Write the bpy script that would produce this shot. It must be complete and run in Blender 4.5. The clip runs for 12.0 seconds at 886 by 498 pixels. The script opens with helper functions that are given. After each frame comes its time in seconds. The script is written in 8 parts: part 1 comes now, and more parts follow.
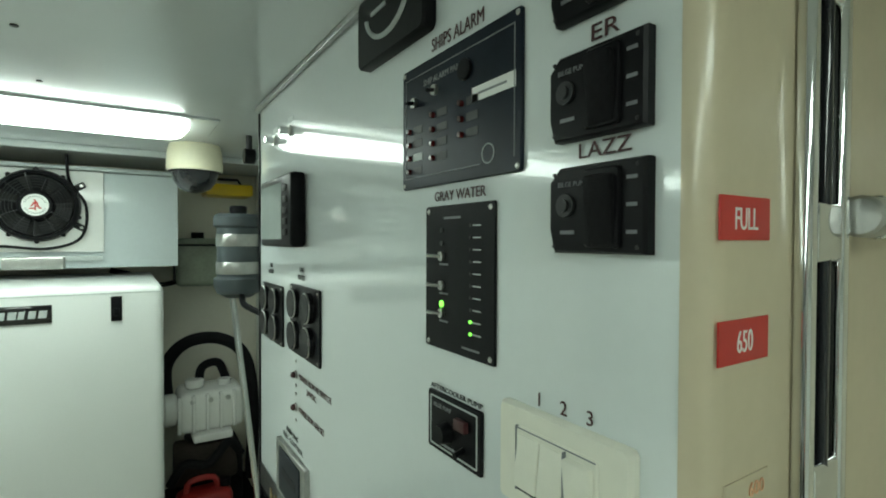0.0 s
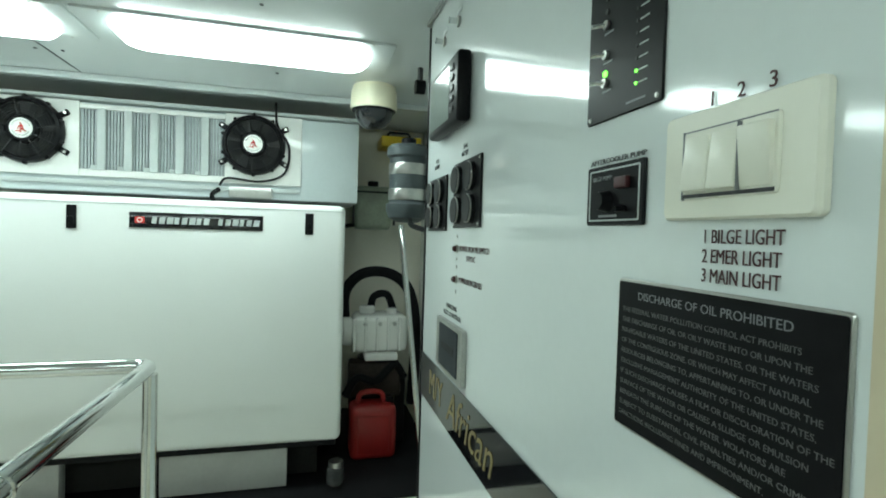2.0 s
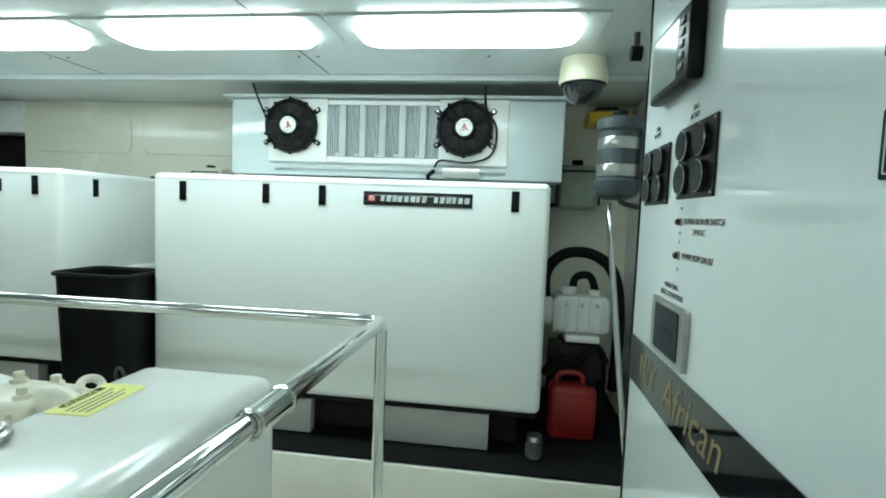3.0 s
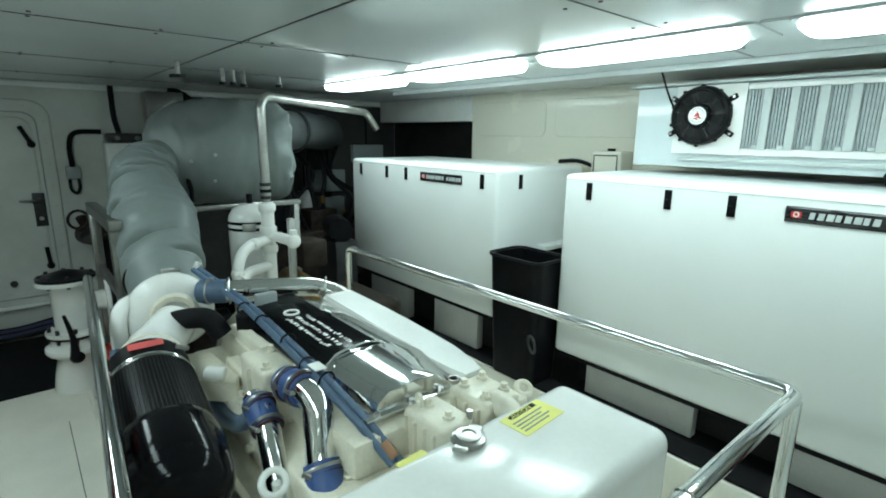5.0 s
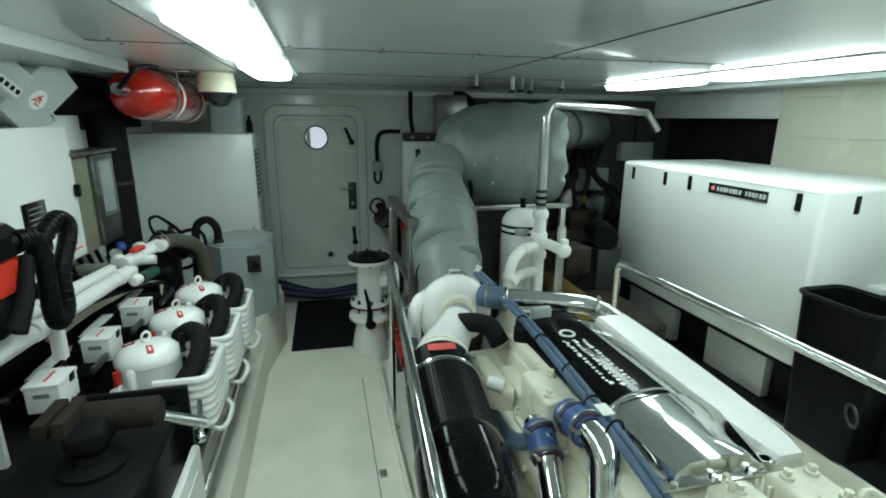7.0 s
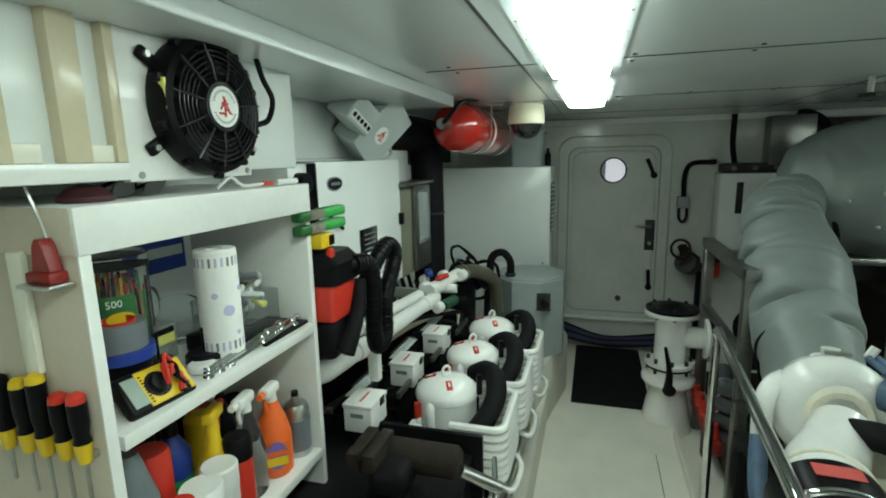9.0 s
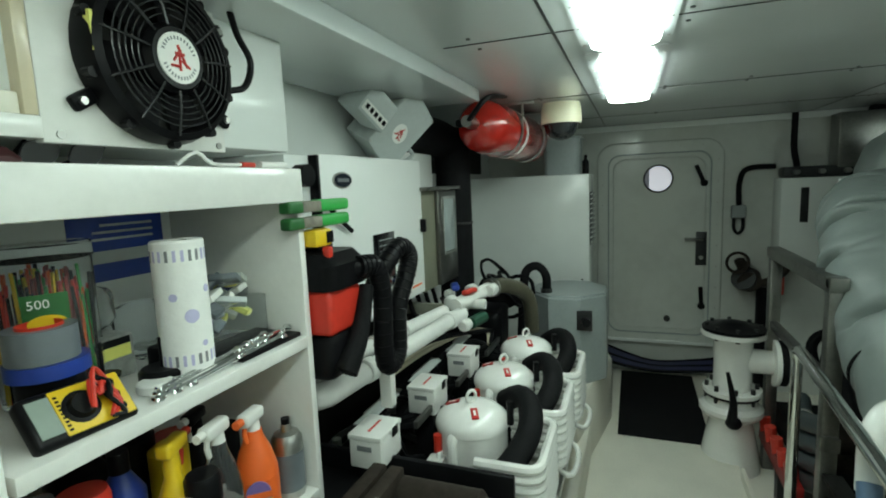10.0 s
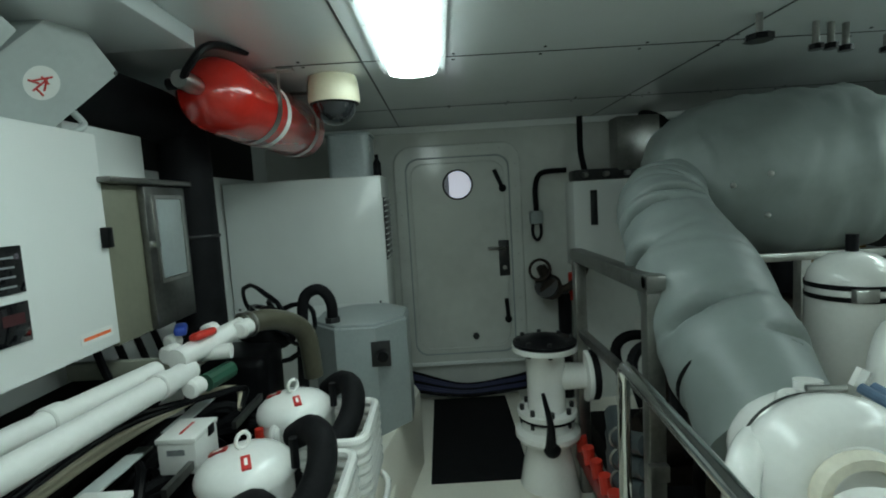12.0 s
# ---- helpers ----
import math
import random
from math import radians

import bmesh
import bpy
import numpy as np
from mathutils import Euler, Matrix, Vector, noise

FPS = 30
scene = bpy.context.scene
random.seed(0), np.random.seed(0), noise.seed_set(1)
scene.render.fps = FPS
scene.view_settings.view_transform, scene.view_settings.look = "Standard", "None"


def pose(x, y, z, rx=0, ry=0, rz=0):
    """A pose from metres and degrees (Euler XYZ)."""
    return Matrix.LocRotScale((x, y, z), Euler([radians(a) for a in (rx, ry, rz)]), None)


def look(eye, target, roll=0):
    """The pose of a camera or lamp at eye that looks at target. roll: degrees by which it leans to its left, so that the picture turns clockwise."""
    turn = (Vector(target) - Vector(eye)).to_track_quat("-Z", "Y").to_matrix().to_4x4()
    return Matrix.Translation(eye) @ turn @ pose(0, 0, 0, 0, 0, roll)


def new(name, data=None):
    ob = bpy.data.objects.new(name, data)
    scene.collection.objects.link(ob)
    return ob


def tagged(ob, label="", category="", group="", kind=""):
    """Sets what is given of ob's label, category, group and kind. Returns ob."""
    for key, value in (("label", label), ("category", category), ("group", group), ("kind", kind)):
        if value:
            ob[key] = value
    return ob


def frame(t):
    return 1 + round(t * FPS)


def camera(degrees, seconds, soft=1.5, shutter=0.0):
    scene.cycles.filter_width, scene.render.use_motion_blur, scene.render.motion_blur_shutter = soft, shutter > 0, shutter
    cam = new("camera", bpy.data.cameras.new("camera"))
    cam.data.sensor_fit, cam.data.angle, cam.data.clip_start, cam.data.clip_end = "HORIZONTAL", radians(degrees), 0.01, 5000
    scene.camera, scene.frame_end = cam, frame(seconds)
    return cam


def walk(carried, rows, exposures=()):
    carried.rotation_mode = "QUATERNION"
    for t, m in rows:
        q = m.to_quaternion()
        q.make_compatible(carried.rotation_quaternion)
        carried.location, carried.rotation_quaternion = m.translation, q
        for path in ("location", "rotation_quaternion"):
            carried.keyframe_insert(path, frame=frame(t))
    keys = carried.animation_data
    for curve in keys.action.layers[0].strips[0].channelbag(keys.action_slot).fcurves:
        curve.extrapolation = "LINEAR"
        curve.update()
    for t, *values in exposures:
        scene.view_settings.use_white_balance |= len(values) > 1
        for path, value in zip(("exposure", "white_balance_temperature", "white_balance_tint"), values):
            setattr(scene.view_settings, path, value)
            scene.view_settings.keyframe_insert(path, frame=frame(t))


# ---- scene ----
cam = camera(83.2, 12.0, soft=1.9)
PATH = [
    (0, (0.469, 0.353, 1.692), (1.542, 2.04, 1.658), 0.2),
    (0.5, (0.486, 0.358, 1.623), (1.491, 2.086, 1.558), 0.8),
    (1, (0.496, 0.351, 1.532), (1.382, 2.142, 1.468), 0.6),
    (1.5, (0.476, 0.334, 1.449), (1.217, 2.191, 1.39), 0.6),
    (2, (0.457, 0.325, 1.396), (0.96, 2.259, 1.341), 1.7),
    (2.5, (0.433, 0.322, 1.364), (0.587, 2.315, 1.286), 2.6),
    (3, (0.418, 0.322, 1.359), (0.157, 2.3, 1.22), 2.2),
    (3.5, (0.425, 0.33, 1.403), (-0.238, 2.204, 1.187), 2.2),
    (3.6, (0.422, 0.344, 1.425), (-0.31, 2.19, 1.19), 1.9),
    (3.7, (0.437, 0.312, 1.448), (-0.38, 2.12, 1.194), 1.6),
    (5.3, (0.334, 0.236, 1.757), (-1.239, 1.377, 1.283), 0.5),
    (5.5, (0.325, 0.232, 1.781), (-1.306, 1.28, 1.289), 0.2),
    (6, (0.286, 0.184, 1.815), (-1.437, 1.056, 1.295), 1.0),
    (6.5, (0.233, 0.138, 1.842), (-1.566, 0.829, 1.309), 1.2),
    (7, (0.165, 0.1, 1.843), (-1.716, 0.551, 1.335), 0.5),
    (7.5, (0.084, 0.04, 1.83), (-1.855, 0.198, 1.368), -0.9),
    (7.7, (0.048, 0.012, 1.829), (-1.901, 0.05, 1.384), -1.4),
    (9.3, (-0.247, -0.122, 1.768), (-2.108, -0.78, 1.445), -1.4),
    (9.5, (-0.297, -0.129, 1.727), (-2.149, -0.825, 1.434), -1.7),
    (10, (-0.432, -0.14, 1.676), (-2.284, -0.851, 1.42), -2.4),
    (10.5, (-0.543, -0.136, 1.643), (-2.437, -0.731, 1.399), -2.3),
    (10.8, (-0.611, -0.121, 1.63), (-2.534, -0.614, 1.388), -1.9),
    (11, (-0.686, -0.124, 1.585), (-2.631, -0.545, 1.383), -2.5),
    (11.5, (-0.868, -0.111, 1.556), (-2.847, -0.333, 1.371), -2.9),
    (12, (-1.125, -0.082, 1.54), (-3.116, -0.085, 1.346), -3.4),
]
EXPOSURES = [(0, -0.2, 7100, 9), (1, -0.16, 7100, 9), (1.5, -0.06, 7000, 9), (2.5, 0.02, 6400, 9), (3.5, 0.03, 6350, 9), (5.5, 0.1, 6300, 10), (7, 0.1, 6500, 10), (9.5, -0.06, 7000, 8), (10.5, -0.1, 6800, 8), (12, -0.27, 6500, 10)]
walk(cam, [(t, look(eye, target, roll)) for t, eye, target, roll in PATH], EXPOSURES)

# ---- light ----
world = bpy.data.worlds.new("world")
scene.world = world
world.use_nodes = True
world.node_tree.nodes["Background"].inputs[0].default_value = (0.75, 0.85, 0.9, 1)
world.node_tree.nodes["Background"].inputs[1].default_value = 0.15

# ---- materials ----
MATS = {}


def mat(name, color, rough=0.5, metal=0.0, vary=0.06, scale=6.0, bump=0.0, bscale=60.0, coat=0.0, emit=0.0, stain=None, trans=0.0, rvary=0.1, per_object=0.0):
    if name in MATS:
        return MATS[name]
    m = bpy.data.materials.new(name)
    m.use_nodes = True
    nt = m.node_tree
    N, L = nt.nodes, nt.links
    b = N["Principled BSDF"]
    b.inputs["Metallic"].default_value = metal
    b.inputs["Coat Weight"].default_value = coat
    b.inputs["Coat Roughness"].default_value = 0.03
    b.inputs["Transmission Weight"].default_value = trans
    if max(color) < 0.03 and coat == 0:
        b.inputs["Specular IOR Level"].default_value = 0.12
    co = N.new("ShaderNodeTexCoord")
    big = N.new("ShaderNodeTexNoise")
    big.inputs["Scale"].default_value = scale
    big.inputs["Detail"].default_value = 6.0
    L.new(co.outputs["Object"], big.inputs["Vector"])
    small = N.new("ShaderNodeTexNoise")
    small.inputs["Scale"].default_value = bscale
    small.inputs["Detail"].default_value = 4.0
    L.new(co.outputs["Object"], small.inputs["Vector"])
    ramp = N.new("ShaderNodeValToRGB")
    r, g, bl = color
    lo = stain if stain else tuple(max(0.0, c * (1 - 2.2 * vary)) for c in color)
    hi = tuple(min(1.0, c * (1 + vary)) for c in color)
    ramp.color_ramp.elements[0].color = (*lo, 1)
    ramp.color_ramp.elements[0].position = 0.22
    ramp.color_ramp.elements[1].color = (*hi, 1)
    ramp.color_ramp.elements[1].position = 0.62
    mix = N.new("ShaderNodeMath")
    mix.operation = "MULTIPLY_ADD"
    mix.inputs[1].default_value = 0.3
    L.new(small.outputs["Fac"], mix.inputs[0])
    sc = N.new("ShaderNodeMath")
    sc.operation = "MULTIPLY"
    sc.inputs[1].default_value = 0.75
    L.new(big.outputs["Fac"], sc.inputs[0])
    L.new(sc.outputs[0], mix.inputs[2])
    L.new(mix.outputs[0], ramp.inputs["Fac"])
    col = ramp.outputs["Color"]
    if per_object:
        info = N.new("ShaderNodeObjectInfo")
        hsv = N.new("ShaderNodeHueSaturation")
        mr = N.new("ShaderNodeMapRange")
        mr.inputs["To Min"].default_value = 1 - per_object
        mr.inputs["To Max"].default_value = 1 + per_object
        L.new(info.outputs["Random"], mr.inputs["Value"])
        L.new(mr.outputs[0], hsv.inputs["Value"])
        L.new(col, hsv.inputs["Color"])
        col = hsv.outputs["Color"]
    L.new(col, b.inputs["Base Color"])
    rr = N.new("ShaderNodeMapRange")
    rr.inputs["To Min"].default_value = max(0.02, rough - rvary * rough)
    rr.inputs["To Max"].default_value = min(1.0, rough + 2 * rvary * rough)
    L.new(big.outputs["Fac"], rr.inputs["Value"])
    L.new(rr.outputs[0], b.inputs["Roughness"])
    if bump:
        bp = N.new("ShaderNodeBump")
        bp.inputs["Strength"].default_value = bump
        bp.inputs["Distance"].default_value = 0.004
        L.new(small.outputs["Fac"], bp.inputs["Height"])
        L.new(bp.outputs[0], b.inputs["Normal"])
    if emit:
        b.inputs["Emission Color"].default_value = (*color, 1)
        b.inputs["Emission Strength"].default_value = emit
    MATS[name] = m
    return m


WALL = mat("white_gelcoat_wall", (0.79, 0.82, 0.8), 0.24, vary=0.03, scale=1.5, bump=0.02, bscale=8, coat=0.2)
CREAM = mat("cream_gelcoat", (0.78, 0.75, 0.64), 0.25, vary=0.03, scale=1.5, coat=0.3)
CEIL = mat("ceiling_panel_paint", (0.62, 0.66, 0.66), 0.24, vary=0.03, scale=1.2, bump=0.03, bscale=5, coat=0.3)
FLOORM = mat("worn_white_floor_paint", (0.78, 0.755, 0.67), 0.45, vary=0.06, scale=3.0, bump=0.05, bscale=90)
GEL = mat("glossy_white_panel", (0.74, 0.79, 0.79), 0.1, vary=0.02, scale=1.0, coat=0.6)
GENW = mat("genset_white_powdercoat", (0.8, 0.82, 0.8), 0.32, vary=0.02, scale=2.0, bump=0.04, bscale=300)
PAINTW = mat("white_enamel", (0.8, 0.8, 0.77), 0.2, vary=0.04, scale=4, coat=0.3)
ENGW = mat("cream_engine_enamel", (0.74, 0.7, 0.58), 0.3, vary=0.1, scale=9, bump=0.15, bscale=80)
PLASTW = mat("white_plastic", (0.78, 0.78, 0.75), 0.35, vary=0.04, scale=5)
IVORY = mat("ivory_plastic", (0.8, 0.79, 0.69), 0.3, vary=0.03, scale=8)
DOMEC = mat("ivory_dome_housing", (0.8, 0.75, 0.56), 0.35, vary=0.04, scale=8)
BLACK = mat("black_plastic", (0.006, 0.006, 0.007), 0.32, vary=0.3, scale=10)
BLACKG = mat("glossy_black_paint", (0.008, 0.008, 0.01), 0.07, vary=0.2, scale=5, coat=0.6)
BLACKM = mat("matt_black_rubber", (0.008, 0.008, 0.009), 0.65, vary=0.3, scale=12, bump=0.3, bscale=160)
BLACKS = mat("deep_black_lacquer", (0.005, 0.005, 0.006), 0.1, vary=0.2, scale=5)
STEELD = mat("dull_stainless_tube", (0.2, 0.2, 0.19), 0.3, metal=0.9, vary=0.2, scale=8)
GUARD = mat("moulded_black_guard", (0.032, 0.033, 0.035), 0.22, vary=0.1, scale=10)
PANELB = mat("dark_instrument_plate", (0.01, 0.015, 0.024), 0.3, vary=0.2, scale=12)
GREYP = mat("grey_label_print", (0.2, 0.21, 0.22), 0.5)
DGREY = mat("dark_grey_metal", (0.035, 0.036, 0.037), 0.45, metal=0.5, vary=0.2, scale=10)
CHROME = mat("polished_stainless", (0.72, 0.73, 0.72), 0.07, metal=1.0, vary=0.05, scale=4)
STEEL = mat("brushed_stainless", (0.45, 0.45, 0.43), 0.28, metal=1.0, vary=0.15, scale=8)
GREY = mat("grey_painted_steel", (0.3, 0.34, 0.34), 0.38, vary=0.08, scale=5, bump=0.1, bscale=60)
LGREY = mat("light_grey_plastic", (0.5, 0.54, 0.53), 0.4, vary=0.05, scale=6)
INSUL = mat("grey_insulation_cloth", (0.19, 0.218, 0.212), 0.42, vary=0.07, scale=3, bump=0.3, bscale=22)
RED = mat("red_enamel", (0.45, 0.02, 0.013), 0.15, vary=0.12, scale=6, coat=0.4)
REDP = mat("red_plastic", (0.6, 0.035, 0.02), 0.35, vary=0.08, scale=8)
REDL = mat("red_label", (0.6, 0.03, 0.025), 0.35, vary=0.04)
MAROON = mat("maroon_lettering", (0.05, 0.01, 0.012), 0.5, vary=0.1)
ORANGE = mat("orange_plastic", (0.88, 0.15, 0.03), 0.3, vary=0.05)
YELLOW = mat("yellow_plastic", (0.75, 0.5, 0.02), 0.35, vary=0.06)
YLABEL = mat("yellow_caution_label", (0.8, 0.78, 0.2), 0.45, vary=0.05)
GREEN = mat("green_plastic", (0.03, 0.36, 0.07), 0.35, vary=0.1)
BLUE = mat("blue_hose_rubber", (0.05, 0.1, 0.27), 0.4, vary=0.15, scale=12)
BLUEG = mat("blue_grey_hose", (0.075, 0.125, 0.2), 0.45, vary=0.2, scale=12)
BLUEP = mat("blue_plastic", (0.016, 0.05, 0.3), 0.3, vary=0.1)
NAVY = mat("navy_cable", (0.015, 0.018, 0.07), 0.5, vary=0.2)
WHITEL = mat("white_lettering", (0.85, 0.85, 0.82), 0.5, vary=0.02)
GOLD = mat("gold_lettering", (0.32, 0.25, 0.12), 0.4, metal=0.4, vary=0.1)
PRINT = mat("dim_grey_print", (0.1, 0.105, 0.105), 0.5)
SLATE = mat("slate_grey_plastic", (0.05, 0.064, 0.07), 0.4, vary=0.1)
AFTW = mat("grey_white_bulkhead_paint", (0.58, 0.6, 0.565), 0.22, vary=0.07, scale=2.5, bump=0.04, bscale=12, coat=0.15)
# near-black for dark steel parts, and for shade put into recess surfaces
DARKHOLE = mat("dark_paint_and_shade", (0.014, 0.014, 0.013), 0.6, vary=0.3)
BRASS = mat("worn_brass", (0.22, 0.14, 0.05), 0.4, metal=0.9, vary=0.2)
# cream for tape and radiator posts; on the panel corner it carries warm light
CREAMW = mat("cream_and_warm_light", (0.64, 0.555, 0.4), 0.22, vary=0.04, scale=1.5, coat=0.3)
FADED = mat("faded_orange_ink", (0.75, 0.42, 0.25), 0.5, vary=0.1)
# deep red for small parts; on the jerry can it includes shade
DKRED = mat("deep_and_shaded_red", (0.26, 0.014, 0.012), 0.35, vary=0.1)
GLASS = mat("porthole_glass", (0.9, 0.95, 0.95), 0.03, trans=1.0, vary=0.0)
SMOKE = mat("smoked_dome_plastic", (0.02, 0.022, 0.025), 0.06, vary=0.1, coat=0.5)
BEIGEH = mat("beige_hose", (0.55, 0.5, 0.38), 0.5, vary=0.1, scale=10)
CARD = mat("tan_cardboard", (0.45, 0.36, 0.2), 0.7, vary=0.08)
DIFF = mat("lit_lamp_diffuser", (0.8, 1.0, 0.97), 0.5, emit=12.2, vary=0.0)
DIFFS = mat("bright_lamp_diffuser", (0.8, 1.0, 0.97), 0.5, emit=13.0, vary=0.0)
LEDG = mat("green_led", (0.2, 1.0, 0.1), 0.5, emit=2.5, vary=0.0)
# emission stands in for the lit room behind the door
ROOMGLOW = mat("glowing_room_backdrop", (0.82, 0.82, 0.92), 0.5, emit=0.6, vary=0.0)
FIN = mat("aluminium_fins", (0.55, 0.57, 0.57), 0.35, metal=0.8, vary=0.12, scale=20)
PAPER = mat("paper_towel", (0.84, 0.84, 0.82), 0.85, vary=0.02, scale=30, bump=0.3, bscale=70)
LILAC = mat("lilac_print", (0.5, 0.48, 0.68), 0.85, vary=0.1)
CLEARP = mat("clear_plastic", (0.9, 0.93, 0.94), 0.06, trans=0.96, vary=0.02)
CLEARP.node_tree.nodes["Principled BSDF"].inputs["IOR"].default_value = 1.12
TAPEG = mat("grey_duct_tape", (0.15, 0.17, 0.19), 0.35, vary=0.06)
BROWNM = mat("rusty_dark_iron", (0.028, 0.022, 0.018), 0.6, vary=0.3, scale=14, bump=0.3)
GENGREY = mat("light_grey_skid_paint", (0.5, 0.5, 0.48), 0.4, vary=0.06)


# ---- mesh helpers ----
class Shape:
    """Collects solids into one mesh."""

    def __init__(self):
        self.v, self.f = [], []

    def add(self, verts, faces, m=None):
        o = len(self.v)
        self.v += [tuple(m @ Vector(p)) if m is not None else tuple(p) for p in verts]
        self.f += [tuple(i + o for i in f) for f in faces]
        return self

    def box(self, lo, hi, bevel=0.0, seg=2, m=None):
        bm = bmesh.new()
        bmesh.ops.create_cube(bm, size=1.0)
        for v in bm.verts:
            v.co = Vector([(lo[i] + hi[i]) / 2 + v.co[i] * (hi[i] - lo[i]) for i in range(3)])
        if bevel:
            bmesh.ops.bevel(bm, geom=bm.edges[:], offset=min(bevel, 0.49 * min(abs(hi[i] - lo[i]) for i in range(3))), segments=seg, affect="EDGES", profile=0.5)
        bm.verts.index_update()
        self.add([v.co for v in bm.verts], [[v.index for v in f.verts] for f in bm.faces], m)
        bm.free()
        return self

    def lathe(self, profile, m=None, seg=24, caps=True):
        """profile: (radius, height) from bottom to top, round z."""
        vs, fs = [], []
        n = len(profile)
        for r, h in profile:
            for k in range(seg):
                a = 2 * math.pi * k / seg
                vs.append((r * math.cos(a), r * math.sin(a), h))
        for i in range(n - 1):
            for k in range(seg):
                q = (k + 1) % seg
                fs.append((i * seg + k, i * seg + q, (i + 1) * seg + q, (i + 1) * seg + k))
        if caps:
            fs.append(tuple(range(seg - 1, -1, -1)))
            fs.append(tuple((n - 1) * seg + k for k in range(seg)))
        return self.add(vs, fs, m)

    def cyl(self, a, b, r, r2=None, seg=20, bevel=0.0):
        a, b = Vector(a), Vector(b)
        d = b - a
        h = d.length
        m = Matrix.Translation(a) @ d.to_track_quat("Z", "Y").to_matrix().to_4x4()
        r2 = r if r2 is None else r2
        if bevel:
            prof = [(r - bevel, 0), (r, bevel), (r2, h - bevel), (r2 - bevel, h)]
        else:
            prof = [(r, 0), (r2, h)]
        return self.lathe(prof, m, seg)

    def tube(self, pts, r, seg=10, smooth=0, closed=False, radii=None):
        pts = [Vector(p) for p in pts]
        if smooth:
            out = []
            n = len(pts)
            for i in range(n if closed else n - 1):
                p1, p2 = pts[i], pts[(i + 1) % n]
                p0 = pts[i - 1] if (closed or i > 0) else p1 * 2 - p2
                p3 = pts[(i + 2) % n] if (closed or i + 2 < n) else p2 * 2 - p1
                for k in range(smooth):
                    t = k / smooth
                    out.append(0.5 * ((2 * p1) + (p2 - p0) * t + (2 * p0 - 5 * p1 + 4 * p2 - p3) * t * t + (3 * p1 - p0 - 3 * p2 + p3) * t ** 3))
            if not closed:
                out.append(pts[-1])
            if radii:
                radii = list(np.interp(np.linspace(0, len(radii) - 1, len(out)), range(len(radii)), radii))
            pts = out
        n = len(pts)
        vs, fs = [], []
        up = None
        for i, p in enumerate(pts):
            a = pts[i - 1] if (i > 0 or closed) else p
            b = pts[(i + 1) % n] if (i < n - 1 or closed) else p
            d = (b - a).normalized()
            if up is None:
                up = Vector((0, 0, 1)) if abs(d.z) < 0.9 else Vector((1, 0, 0))
            x = d.cross(up).normalized()
            y = x.cross(d).normalized()
            up = y
            rr = radii[i] if radii else r
            for k in range(seg):
                t = 2 * math.pi * k / seg
                vs.append(p + x * (rr * math.cos(t)) + y * (rr * math.sin(t)))
        for i in range(n if closed else n - 1):
            j = (i + 1) % n
            for k in range(seg):
                q = (k + 1) % seg
                fs.append((i * seg + k, i * seg + q, j * seg + q, j * seg + k))
        if not closed:
            fs.append(tuple(range(seg - 1, -1, -1)))
            fs.append(tuple((n - 1) * seg + k for k in range(seg)))
        return self.add(vs, fs)

    def prism(self, poly, h0, h1, m=None, inset=0.0):
        """A polygon in x, y pushed from h0 to h1 along z; inset rounds the top edge."""
        n = len(poly)
        cx, cy = sum(p[0] for p in poly) / n, sum(p[1] for p in poly) / n
        rings = [(h0, 0.0), (h1 - inset, 0.0), (h1, inset)] if inset else [(h0, 0.0), (h1, 0.0)]
        vs, fs = [], []
        for h, s in rings:
            for x, y in poly:
                d = math.hypot(x - cx, y - cy) or 1
                vs.append((x - (x - cx) / d * s, y - (y - cy) / d * s, h))
        for i in range(len(rings) - 1):
            for k in range(n):
                q = (k + 1) % n
                fs.append((i * n + k, i * n + q, (i + 1) * n + q, (i + 1) * n + k))
        fs.append(tuple(range(n - 1, -1, -1)))
        fs.append(tuple((len(rings) - 1) * n + k for k in range(n)))
        return self.add(vs, fs, m)

    def ball(self, c, r, squash=(1, 1, 1), seg=16, rings=10):
        prof = [(max(1e-4, math.sin(math.pi * i / rings)), -math.cos(math.pi * i / rings)) for i in range(rings + 1)]
        m = Matrix.Translation(c) @ Matrix.Diagonal((r * squash[0], r * squash[1], r * squash[2], 1))
        return self.lathe(prof, m, seg)

    def ring(self, c, axis, R, r, seg=28, cs=8):
        q = Vector(axis).to_track_quat("Z", "Y")
        pts = [Vector(c) + q @ Vector((R * math.cos(2 * math.pi * k / seg), R * math.sin(2 * math.pi * k / seg), 0)) for k in range(seg)]
        return self.tube(pts, r, cs, closed=True)

    def mesh(self, name, material, smooth=35):
        me = bpy.data.meshes.new(name)
        me.from_pydata([tuple(p) for p in self.v], [], self.f)
        bm = bmesh.new()
        bm.from_mesh(me)
        bmesh.ops.recalc_face_normals(bm, faces=bm.faces[:])
        bm.to_mesh(me)
        bm.free()
        if smooth:
            me.shade_smooth()
            me.set_sharp_from_angle(angle=radians(smooth))
        me.materials.append(material)
        return me


def lumpy(shape, amp, scale, seed=0.0):
    for i, p in enumerate(shape.v):
        v = Vector(p) * scale + Vector((seed, seed * 1.7, 0))
        shape.v[i] = tuple(Vector(p) + noise.noise_vector(v) * amp + noise.noise_vector(v * 2.7) * amp * 0.45)
    return shape


